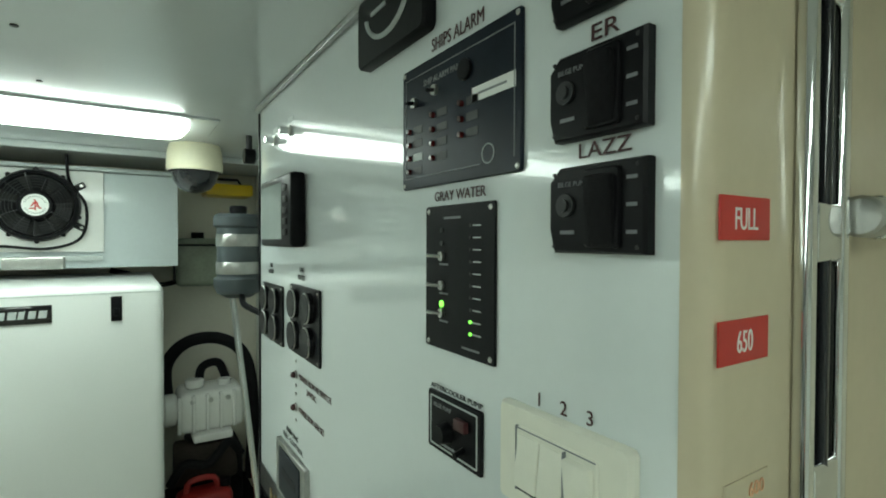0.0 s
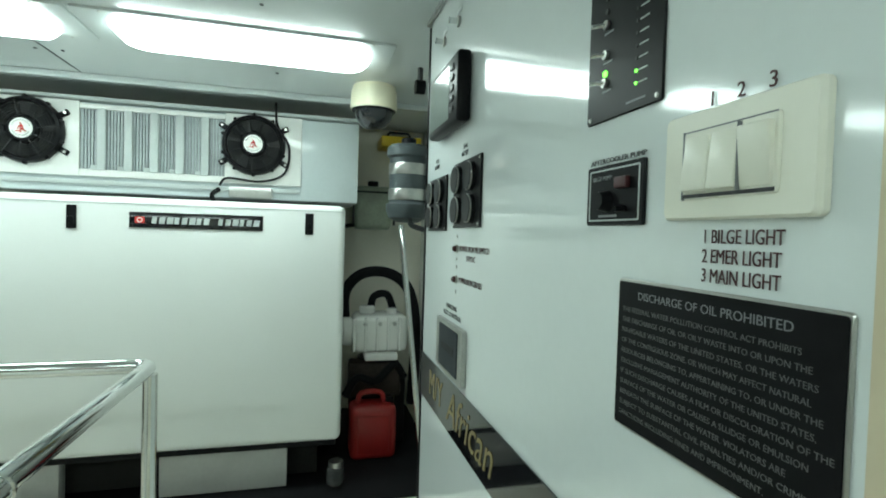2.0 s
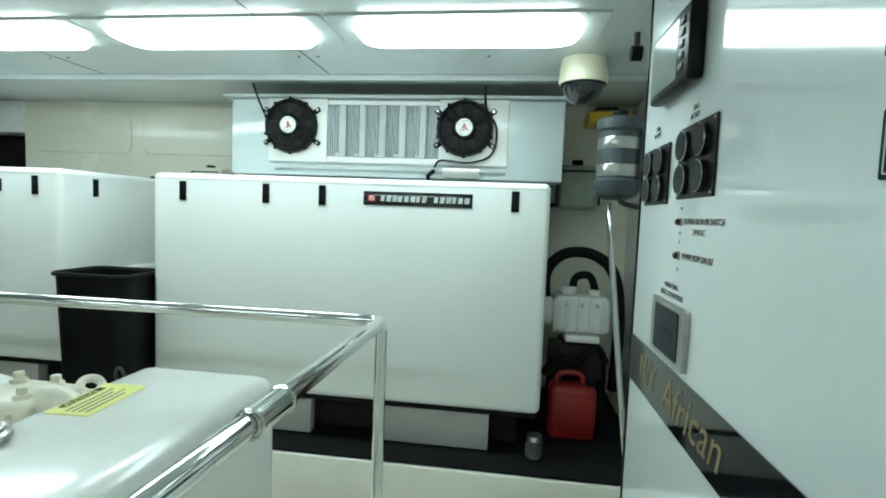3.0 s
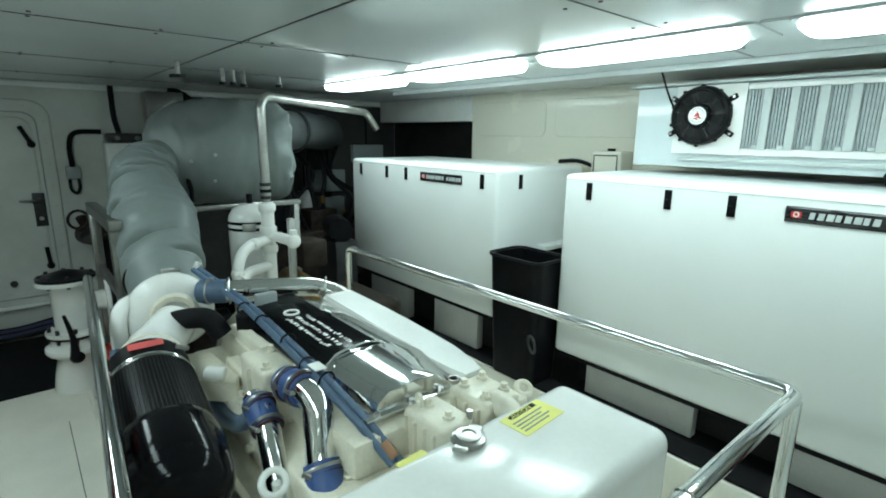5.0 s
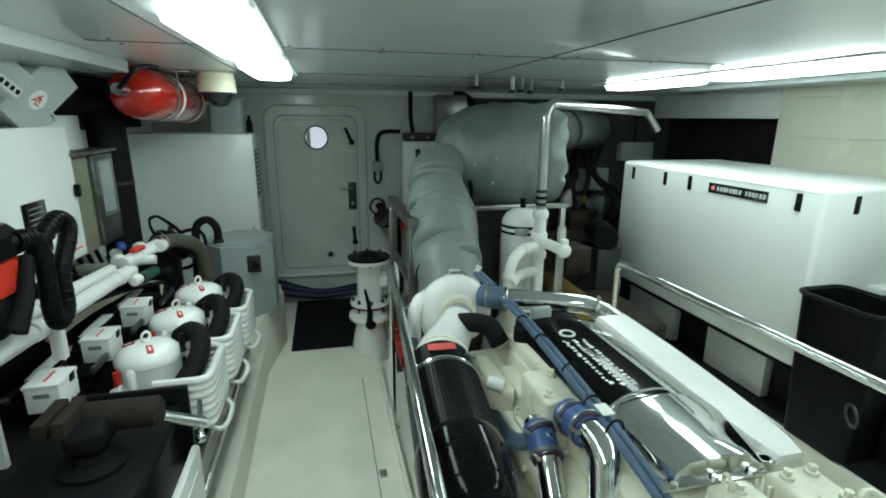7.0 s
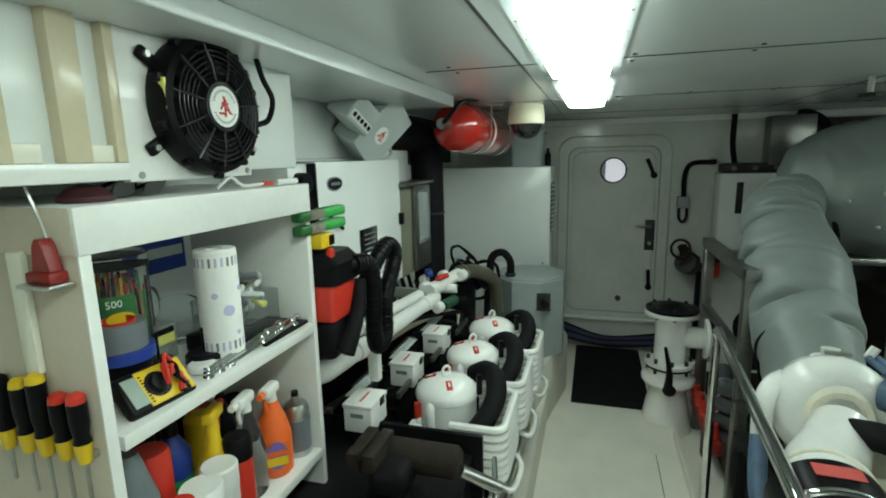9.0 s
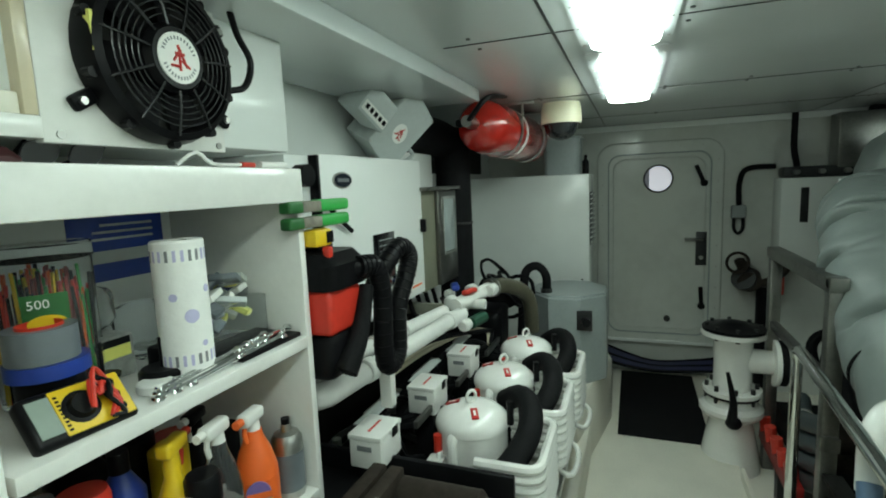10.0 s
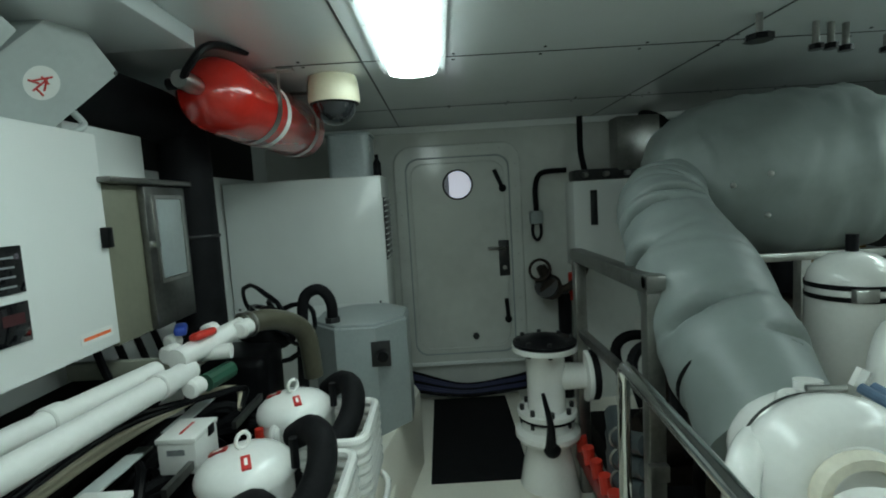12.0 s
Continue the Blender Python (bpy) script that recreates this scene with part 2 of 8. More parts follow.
def rrect(w, h, r, n=5, cx=0.0, cy=0.0):
    """A rounded rectangle about (cx, cy), counterclockwise."""
    out = []
    for sx, sy, a0 in ((1, 1, 0), (-1, 1, 90), (-1, -1, 180), (1, -1, 270)):
        for k in range(n + 1):
            a = radians(a0 + 90 * k / n)
            out.append((cx + sx * (w / 2 - r) + r * math.cos(a), cy + sy * (h / 2 - r) + r * math.sin(a)))
    return out


def thing(name, base, label, category, group="", kind=""):
    """An Empty at the base of a thing."""
    ob = new(name)
    ob.location = base
    ob.empty_display_size = 0.05
    return tagged(ob, label, category, group, kind)


def part(name, shape, material, parent, label="", smooth=35):
    ob = new(name, shape.mesh(name, material, smooth))
    ob.parent = parent
    if parent.type == "EMPTY":
        ob.matrix_parent_inverse = Matrix.Translation(-Vector(parent.location))
    if label:
        ob["label"] = label
    return ob


def solo(name, shape, material, label, category, kind="", group="", smooth=35):
    """A thing of one mesh."""
    return tagged(new(name, shape.mesh(name, material, smooth)), label, category, group, kind)


def write(name, body, material, parent, m, height, align="LEFT", width=0.0, thick=0.0004, squeeze=1.0):
    """Lettering from the built-in font: cap height in metres, in the plane of m (x along the line, y up)."""
    cu = bpy.data.curves.new(name, "FONT")
    cu.body = body
    cu.size = height / 0.69
    cu.align_x = align
    cu.extrude = thick
    cu.resolution_u = 3
    ob = bpy.data.objects.new(name, cu)
    scene.collection.objects.link(ob)
    bpy.context.view_layer.update()
    wide = ob.dimensions.x
    me = bpy.data.meshes.new_from_object(ob)
    bpy.data.objects.remove(ob)
    me.materials.clear()
    me.materials.append(material)
    o = new(name, me)
    k = (width / wide) if width and wide else squeeze
    me.transform(m @ Matrix.Diagonal((k, 1, 1, 1)))
    if parent is None:
        tagged(o, "dark red printed lettering on the white control panel", "lettering", "panel lettering")
    else:
        o.parent = parent
        if parent.type == "EMPTY":
            o.matrix_parent_inverse = Matrix.Translation(-Vector(parent.location))
    return o


def on_x(x, y, z):
    """Plane facing -x at (x, y, z): writing runs towards -y."""
    return Matrix(((0, 0, -1, x), (-1, 0, 0, y), (0, 1, 0, z), (0, 0, 0, 1)))


def face_y(x, y, z):
    """Plane facing -y: writing runs towards +x."""
    return Matrix(((1, 0, 0, x), (0, 0, -1, y), (0, 1, 0, z), (0, 0, 0, 1)))


def face_py(x, y, z):
    """Plane facing +y: writing runs towards -x."""
    return Matrix(((-1, 0, 0, x), (0, 0, 1, y), (0, 1, 0, z), (0, 0, 0, 1)))


def face_px(x, y, z):
    """Plane facing +x: writing runs towards +y."""
    return Matrix(((0, 0, 1, x), (1, 0, 0, y), (0, 1, 0, z), (0, 0, 0, 1)))


# ---- structure ----
AFT, FWD, PORT, STBD, TOP = -4.93, 0.82, -1.38, 3.74, 2.1


def slab(name, lo, hi, material, label, bevel=0.0, cat="wall"):
    return solo(name, Shape().box(lo, hi, bevel), material, label, cat, "structure")


slab("floor", (AFT - 0.1, -0.45, -0.06), (1.6, 0.44, 0.0), FLOORM, "worn off-white painted walkway floor", cat="floor")
slab("floor_engine_bay", (AFT - 0.1, 0.44, -0.16), (1.6, 2.5, -0.08), FLOORM, "white painted floor of the engine bay", cat="floor")
slab("ledge_generators", (AFT - 0.1, 2.5, -0.16), (1.3, 3.84, 0.2), FLOORM, "white painted raised ledge under the generator cabinets", 0.01, "ledge")
slab("ledge_mat", (-4.8, 2.515, 0.204), (1.1, 3.7, 0.216), BLACKM, "black rubber matting on the generator ledge", cat="matting")
slab("platform_port", (AFT - 0.1, -1.5, -0.16), (1.3, -0.37, 0.22), FLOORM, "white painted low platform beside the walkway", 0.012, "platform")
slab("ceiling", (AFT - 0.2, -1.6, TOP), (1.7, 3.8, TOP + 0.06), CEIL, "pale grey glossy ceiling panels with screws", cat="ceiling")
slab("wall_aft_port", (AFT - 0.1, -1.6, -0.16), (AFT, -0.36, TOP), AFTW, "white painted aft bulkhead")
slab("wall_aft_starboard", (AFT - 0.1, 0.47, -0.16), (AFT, 3.8, TOP), AFTW, "white painted aft bulkhead")
slab("wall_aft_sill", (AFT - 0.1, -0.36, -0.16), (AFT, 0.47, 0.3), AFTW, "white painted bulkhead below the door")
slab("wall_aft_head", (AFT - 0.1, -0.36, 1.9), (AFT, 0.47, TOP), AFTW, "white painted bulkhead above the door")
slab("wall_starboard", (-3.3, STBD, -0.16), (1.7, STBD + 0.1, TOP), CREAM, "cream moulded hull side lining")
# hull side given a near-black colour in place of the recess's shade
slab("wall_starboard_aft", (AFT, 3.95, -0.16), (-3.3, 4.05, TOP), DARKHOLE, "hull side of the aft recess, coloured dark for shade")
slab("wall_port", (AFT, PORT - 0.1, -0.16), (1.7, PORT, TOP), WALL, "pale painted hull side lining")
# cream here also replaces the warm light of the forward space
slab("wall_forward", (1.3, -1.6, -0.16), (1.4, 3.84, TOP), CREAM, "cream forward bulkhead, its colour partly standing for warm light")

# ---- ceiling lamps ----


def strip_lamp(x0, x1, y0, y1, group):
    """A recessed fluorescent lamp with a white screwed frame and a lit diffuser."""
    cx, cy = (x0 + x1) / 2, (y0 + y1) / 2
    t = thing("ceiling_lamp", (cx, cy, TOP), "lit white fluorescent strip lamp with screwed frame, flush in the ceiling", "lamp", group)
    w, h = x1 - x0, y1 - y0
    m = Matrix.Translation((cx, cy, TOP)) @ pose(0, 0, 0, 180)
    part("lamp_frame", Shape().prism(rrect(w, h, 0.02), 0.0, 0.008, m, 0.004), CEIL, t)
    part("diffuser", Shape().prism(rrect(w - 0.17, h - 0.07, 0.085, 8), 0.008, 0.038, m, 0.02), DIFFS if y0 > 1 else DIFF, t, "glowing white diffuser")
    for i in range(6):
        for s in (-1, 1):
            part("screw", Shape().lathe([(0.006, 0.008), (0.004, 0.011)], m @ Matrix.Translation((-w / 2 + w * (i + 0.5) / 6, s * (h / 2 - 0.014), 0)), 8), STEEL, t)
    return t


for k in range(4):
    strip_lamp(0.745 - 1.085 * k - 1.07, 0.745 - 1.085 * k, 2.19, 2.51, "ceiling lamps over the generators")
for k in range(3):
    strip_lamp(-3.4 + 1.17 * k, -3.4 + 1.17 * k + 1.15, -0.3, -0.03, "ceiling lamps over the walkway")
# added unseen half-length lamp, sized to light the control panel corner
strip_lamp(0.11, 0.74, -0.3, -0.03, "ceiling lamps over the walkway")

# ---- generator cabinets ----


def generator(x0, x1, y0, zb, latches, sign, side_latch):
    depth = 0.92
    t = thing("generator_cabinet", ((x0 + x1) / 2, y0 + depth / 2, 0.216), "white generator sound cabinet with black latches on a grey skid", "generator", "generator cabinets")
    part("enclosure", Shape().box((x0, y0, zb), (x1, y0 + depth, 1.515), 0.03, 4), GENW, t)
    part("base_gasket", Shape().box((x0 + 0.02, y0 + 0.02, zb - 0.025), (x1 - 0.02, y0 + depth - 0.02, zb), 0.004), BLACK, t, "black rubber gasket")
    # near-black block paints the shade under the enclosure
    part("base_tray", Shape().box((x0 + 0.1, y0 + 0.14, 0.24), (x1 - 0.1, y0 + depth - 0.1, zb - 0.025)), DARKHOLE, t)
    L = x1 - x0
    for a, b in ((0.1, 0.42), (0.61, 0.88)):
        part("skid_panel", Shape().box((x0 + L * a, y0 + 0.07, 0.217), (x0 + L * b, y0 + 0.13, zb - 0.026), 0.004), GENGREY, t)
    for x in latches:
        la = part("latch", Shape().box((x - 0.018, y0 - 0.006, 1.38), (x + 0.018, y0, 1.475), 0.004), BLACK, t)
        part("latch_tab", Shape().box((x - 0.01, y0 - 0.012, 1.4), (x + 0.01, y0 - 0.006, 1.43), 0.002), BLACK, la)
    if side_latch:
        part("latch", Shape().box((x1, y0 + 0.2, 1.38), (x1 + 0.006, y0 + 0.235, 1.475), 0.003), BLACK, t)
    a, b = sign
    sg = part("name_plate", Shape().box((a, y0 - 0.004, 1.39), (b, y0, 1.455), 0.002), BLACKG, t, "black name plate with silver bars")
    part("emblem", Shape().ring((a + 0.04, y0 - 0.005, 1.4225), (0, 1, 0), 0.009, 0.0022, 18, 5), WHITEL, sg)
    for k in range(15):
        if k == 8:
            continue
        u = a + (b - a) * (0.16 + 0.0545 * k)
        w = (b - a) * (0.034 + 0.006 * (k * 7 % 3))
        lean = 0.004
        part("lettering_bar", Shape().prism([(u, 1.409), (u + w, 1.409), (u + w + lean, 1.436), (u + lean, 1.436)], -0.0048, -0.004, Matrix(((1, 0, 0, 0), (0, 0, 1, y0), (0, 1, 0, 0), (0, 0, 0, 1)))), LGREY, sg)
    part("emblem_field", Shape().prism(rrect(0.036, 0.026, 0.004, 2), 0.004, 0.0046, face_y(a + 0.04, y0, 1.4225)), REDL, sg)
    part("lid_seam", Shape().box((x0 + 0.012, y0 - 0.0015, 1.485), (x1 - 0.012, y0 + 0.002, 1.488)), LGREY, t)
    return t


generator(-1.372, 0.596, 2.628, 0.44, (-1.203, -0.765, -0.479, 0.438), (-0.275, 0.243), False)
generator(-3.58, -1.808, 2.54, 0.53, (-3.421, -3.03, -2.771, -1.944), (-2.592, -2.135), True)

# ---- control panel and the things on it ----
PX = FWD


def plate(m, w, h, t, r=0.006, inset=0.0015):
    return Shape().prism(rrect(w, h, r, 3), 0.0, t, m, inset)


def disc(m, r, h, seg=20, r2=None):
    return Shape().lathe([(r, 0), (r if r2 is None else r2, h)], m, seg)


corner = [(PX, 1.955), (PX, 0.572)] + [(PX + 0.022 - 0.022 * math.cos(radians(a)), 0.572 - 0.022 * math.sin(radians(a))) for a in (15, 30, 45, 60, 75, 90)] + [(1.3, 0.55), (1.3, 1.955)]
solo("wall_control_panel", Shape().prism([(PX + 0.001, 1.955), (PX + 0.001, 0.5735), (1.29, 0.5735), (1.29, 1.955)], -0.08, TOP), GEL, "glossy white control panel bulkhead", "wall", "structure")
# the trim's cream holds the warm, weaker light from the forward space
solo("trim_panel_corner", Shape().prism([(PX, 0.5735), (PX, 0.572)] + corner[2:-2] + [(1.3, 0.55), (1.3, 0.5735)], -0.08, TOP), CREAMW, "rounded corner trim of the control panel, warm light in its cream", "trim", "structure")
solo("trim_panel_top", Shape().box((PX - 0.012, 0.56, TOP - 0.016), (PX - 0.001, 1.97, TOP - 0.001), 0.003), STEEL, "thin metal strip along the panel top", "trim", "structure")
solo("trim_panel_edge", Shape().box((PX - 0.004, 1.955, 0.2), (PX + 0.02, 1.965, TOP - 0.02), 0.002), BLACK, "dark edge strip of the control panel", "trim", "structure")
solo("wall_forward_recess", Shape().box((1.18, 1.966, -0.1), (1.29, 3.73, TOP)), AFTW, "pale bulkhead beside the generator", "wall", "structure")

# stripe with the boat's name
st = solo("name_stripe", Shape().box((PX - 0.003, 0.62, 0.868), (PX, 1.954, 1.008), 0.0), BLACKG, "glossy black stripe with gold script across the panel", "stripe")
write("lettering", "M/Y", GOLD, st, on_x(PX - 0.004, 1.83, 0.905), 0.075, squeeze=0.9)
write("lettering", "African", GOLD, st, on_x(PX - 0.004, 1.62, 0.9) @ Matrix(((1, 0.3, 0, 0), (0, 1, 0, 0), (0, 0, 1, 0), (0, 0, 0, 1))), 0.085)


def screws(parent, m, w, h, z, r=0.0035, material=STEEL):
    for sx in (-1, 1):
        for sy in (-1, 1):
            part("screw", Shape().lathe([(r, z), (r * 0.7, z + 0.0015)], m @ Matrix.Translation((sx * w / 2, sy * h / 2, 0)), 10), material, parent)


# ships alarm panel
m = on_x(PX, 0.879, 1.851)
t = thing("alarm_panel", (PX, 0.879, 1.765), "dark ship alarm panel with rows of lamps and toggle switches", "alarm panel")
pl = part("face_plate", plate(m, 0.262, 0.172, 0.004, 0.004), PANELB, t)
for a, b, c, d in ((-0.121, 0.07, 0.121, 0.0712), (-0.121, -0.0712, 0.06, -0.07), (-0.121, -0.07, -0.1198, 0.07), (0.1198, -0.07, 0.121, 0.07)):
    part("border_line", Shape().box((a, b, 0.004), (c, d, 0.0048), m=m), GREYP, pl)
write("lettering", "SHIP ALARM PANEL", GREYP, pl, m @ Matrix.Translation((-0.07, 0.052, 0.0045)), 0.008)
screws(t, m, 0.25, 0.16, 0.004)
part("buzzer", disc(m @ Matrix.Translation((0.03, 0.047, 0.004)), 0.013, 0.004), BLACK, t)
for x, y in ((-0.095, 0.035), (-0.04, 0.04)):
    sw = part("toggle_switch", disc(m @ Matrix.Translation((x, y, 0.004)), 0.007, 0.004), STEEL, t)
    part("lever", Shape().cyl(m @ Vector((x, y, 0.006)), m @ Vector((x + 0.006, y - 0.004, 0.02)), 0.0028, seg=8), BLACK, sw)
for c, x in enumerate((-0.108, -0.045, 0.022)):
    for r in range(4):
        if c == 2 and r == 3:
            continue
        y = 0.008 - 0.019 * r if c else -0.004 - 0.019 * r
        part("warning_lamp", disc(m @ Matrix.Translation((x, y, 0.004)), 0.0044, 0.005, 12, 0.0036), mat("dark_red_lens", (0.06, 0.008, 0.008), 0.2), t, "dark red warning lamp")
        part("lamp_label", Shape().box((x + 0.01, y - 0.005, 0.004), (x + 0.034, y + 0.005, 0.0046), m=m), LGREY if (c == 0 and r == 2) else DGREY, t)
part("paper_label", Shape().box((0.044, 0.004, 0.004), (0.122, 0.021, 0.0046), m=m), WHITEL, t, "white paper strip")
part("lettering_bar", Shape().box((0.056, 0.011, 0.0046), (0.108, 0.0135, 0.0049), m=m), GREYP, t)
part("maker_mark", Shape().ring(m @ Vector((0.075, -0.06, 0.0045)), (-1, 0, 0), 0.011, 0.0008, 20, 5), LGREY, t)
write("panel_lettering", "SHIPS ALARM", MAROON, None, on_x(PX - 0.001, 0.934, 1.9455), 0.017, width=0.116)

# gray water tank monitor
m = on_x(PX, 0.868, 1.6435)
t = thing("tank_monitor", (PX, 0.868, 1.55), "black grey-water tank monitor with three switches and green lights", "tank monitor")
pl = part("face_plate", plate(m, 0.152, 0.188, 0.003, 0.003), BLACK, t)
screws(t, m, 0.136, 0.174, 0.003)
for i in range(10):
    part("level_bar", Shape().box((0.034, 0.066 - 0.0145 * i, 0.003), (0.05, 0.0675 - 0.0145 * i, 0.0034), m=m), LGREY, pl)
    part("level_light", disc(m @ Matrix.Translation((0.03, 0.0668 - 0.0145 * i, 0.003)), 0.0022, 0.0012, 8), LEDG if i > 7 else DGREY, t)
for i, y in enumerate((0.028, -0.01, -0.046)):
    sw = part("toggle_switch", disc(m @ Matrix.Translation((-0.034, y, 0.003)), 0.006, 0.004, 12), STEEL, t)
    part("lever", Shape().cyl(m @ Vector((-0.034, y, 0.006)), m @ Vector((-0.048, y + 0.001, 0.018)), 0.0026, seg=8), CHROME, sw)
    part("lettering_bar", Shape().box((-0.04, y - 0.0115, 0.003), (-0.02, y - 0.009, 0.0034), m=m), GREYP, pl)
part("lettering_bar", Shape().box((-0.03, 0.076, 0.003), (0.008, 0.079, 0.0034), m=m), GREYP, pl)
part("lettering_bar", Shape().box((0.012, -0.084, 0.003), (0.048, -0.0815, 0.0034), m=m), GREYP, pl)
part("indicator_light", disc(m @ Matrix.Translation((-0.034, -0.034, 0.003)), 0.0042, 0.002, 12), LEDG, t, "lit green indicator")
for y in (0.062, 0.045):
    part("push_button", disc(m @ Matrix.Translation((-0.034, y, 0.003)), 0.0035, 0.002, 10), DGREY, t)
write("panel_lettering", "GRAY WATER", MAROON, None, on_x(PX - 0.001, 0.925, 1.744), 0.0125, width=0.112)


def bilge_switch(y, z, title, ty, tw):
    """A black bilge pump switch panel with a rocker and a round push button."""
    m = on_x(PX, y, z)
    t = thing("bilge_pump_switch", (PX, y, z - 0.04), "black bilge pump switch panel with rocker and fuse button", "switch panel", "bilge pump switches")
    w, h = 0.105, 0.078
    poly = [(w / 2, -h / 2), (w / 2, h / 2), (-w / 2 + 0.012, h / 2), (-w / 2, h / 2 - 0.012), (-w / 2, -h / 2 + 0.02), (-w / 2 + 0.006, -h / 2)]
    pl = part("face_plate", Shape().prism(poly, 0, 0.012, m, 0.003), BLACK, t)
    screws(t, m, 0.09, 0.066, 0.0115, 0.0022, DGREY)
    part("rocker_frame", plate(m @ Matrix.Translation((0.012, 0, 0.012)), 0.036, 0.068, 0.004, 0.004), BLACK, t)
    part("rocker", Shape().box((-0.014, -0.03, 0.012), (0.014, 0.03, 0.021), 0.003, m=m @ pose(0.012, 0, 0, 7)), BLACKM, t)
    part("fuse_button", disc(m @ Matrix.Translation((-0.03, 0.004, 0.012)), 0.0105, 0.003, 18), DGREY, t)
    part("fuse_cap", disc(m @ Matrix.Translation((-0.03, 0.004, 0.015)), 0.006, 0.003, 14), DGREY, t)
    part("lettering_bar", Shape().box((-0.037, -0.022, 0.012), (-0.02, -0.0185, 0.0126), m=m), GREYP, pl)
    write("lettering", "BILGE PUMP", GREYP, pl, m @ Matrix.Translation((-0.04, 0.021, 0.0125)), 0.0045)
    for i, zz in enumerate((0.022, 0.0, -0.022)):
        part("lettering_bar", Shape().box((0.035, zz, 0.012), (0.045, zz + 0.003, 0.0126), m=m), GREYP, pl)
    if title:
        write("panel_lettering", title, MAROON, None, on_x(PX - 0.001, ty, z + h / 2 + 0.008), 0.0145 if len(title) < 3 else 0.0135, width=tw)


bilge_switch(0.647, 1.72, "LAZZ", 0.674, 0.056)
bilge_switch(0.648, 1.822, "ER", 0.661, 0.03)
bilge_switch(0.648, 1.93, "", 0, 0)

# round dial above the alarm panel
m = on_x(PX, 1.034, 2.03)
t = thing("dial_gauge", (PX, 1.034, 1.975), "black square dial gauge with a silver scale arc", "gauge")
part("housing", plate(m, 0.22, 0.11, 0.02, 0.01, 0.004), BLACK, t)
part("scale_arc", Shape().tube([m @ Vector((0.07 * math.cos(radians(a)), 0.02 + 0.048 * math.sin(radians(a)), 0.021)) for a in range(190, 351, 10)], 0.004, 6), LGREY, t)
part("pointer", Shape().box((-0.05, 0.014, 0.021), (0.0, 0.02, 0.023), m=m), LGREY, t)

# three-gang light switch
m = on_x(PX, 0.69, 1.47)
t = thing("light_switch", (PX, 0.69, 1.42), "ivory plastic light switch plate with three rockers", "light switch")
part("cover_plate", plate(m, 0.168, 0.104, 0.011, 0.006, 0.004), IVORY, t)
part("inner_frame", plate(m @ Matrix.Translation((0, 0, 0.011)), 0.104, 0.066, 0.003, 0.004), IVORY, t)
for i in (-1, 0, 1):
    part("rocker", Shape().box((-0.0155, -0.026, -0.004), (0.0155, 0.026, 0.006), 0.002, m=m @ pose(0.0325 * i, 0, 0.013, -6 if i < 1 else 6)), IVORY, t)
part("rocker_gap", Shape().box((-0.05, -0.0315, 0.0141), (0.05, -0.028, 0.0146), m=m), DGREY, t)
part("frame_line", Shape().box((0.0158, -0.028, 0.0141), (0.0168, 0.03, 0.0185), m=m), GREYP, t)
part("frame_line", Shape().box((-0.051, 0.031, 0.0141), (0.051, 0.0322, 0.0146), m=m), GREYP, t)
part("frame_line", Shape().box((-0.0525, -0.033, 0.011), (-0.0515, 0.033, 0.0145), m=m), GREYP, t)
for k, (tx, yy) in enumerate((("1", 0.723), ("2", 0.69), ("3", 0.658))):
    write("panel_lettering", tx, MAROON, None, on_x(PX - 0.001, yy + 0.004, 1.526), 0.0135)
for k, tx in enumerate(("1 BILGE LIGHT", "2 EMER LIGHT", "3 MAIN LIGHT")):
    write("panel_lettering", tx, MAROON, None, on_x(PX - 0.001, 0.727, 1.396 - 0.0185 * k), 0.0128, width=0.084)

# oil discharge placard
PLY, PLZ = 0.72, 1.263
m = on_x(PX, PLY, PLZ)
t = thing("oil_placard", (PX, PLY, 1.17), "black metal oil discharge placard with silver lettering", "placard")
part("border", plate(m, 0.274, 0.176, 0.0025, 0.004), STEEL, t)
pl = part("face_plate", plate(m @ Matrix.Translation((0, 0, 0.0025)), 0.268, 0.17, 0.001, 0.003, 0.0004), BLACK, t)
write("lettering", "DISCHARGE OF OIL PROHIBITED", GREYP, pl, m @ Matrix.Translation((-0.098, 0.066, 0.0036)), 0.0086, width=0.19, thick=0.0002)
for k, tx in enumerate((
    "THE FEDERAL WATER POLLUTION CONTROL ACT PROHIBITS", "THE DISCHARGE OF OIL OR OILY WASTE INTO OR UPON THE", "NAVIGABLE WATERS OF THE UNITED STATES, OR THE WATERS",
    "OF THE CONTIGUOUS ZONE, OR WHICH MAY AFFECT NATURAL", "RESOURCES BELONGING TO, APPERTAINING TO, OR UNDER THE", "EXCLUSIVE MANAGEMENT AUTHORITY OF THE UNITED STATES,",
    "IF SUCH DISCHARGE CAUSES A FILM OR DISCOLORATION OF THE", "SURFACE OF THE WATER OR CAUSES A SLUDGE OR EMULSION", "BENEATH THE SURFACE OF THE WATER. VIOLATORS ARE",
    "SUBJECT TO SUBSTANTIAL CIVIL PENALTIES AND/OR CRIMINAL", "SANCTIONS INCLUDING FINES AND IMPRISONMENT.")):
    write("lettering", tx, PRINT, pl, m @ Matrix.Translation((-0.125, 0.05 - 0.0122 * k, 0.0036)), 0.0056, width=0.0046 * len(tx), thick=0.0002)

# aftercooler pump switch
m = on_x(PX, 0.875, 1.453)
t = thing("aftercooler_switch", (PX, 0.875, 1.41), "black aftercooler pump switch plate with red rocker", "switch panel")
pl = part("face_plate", plate(m, 0.12, 0.077, 0.004, 0.003), BLACK, t)
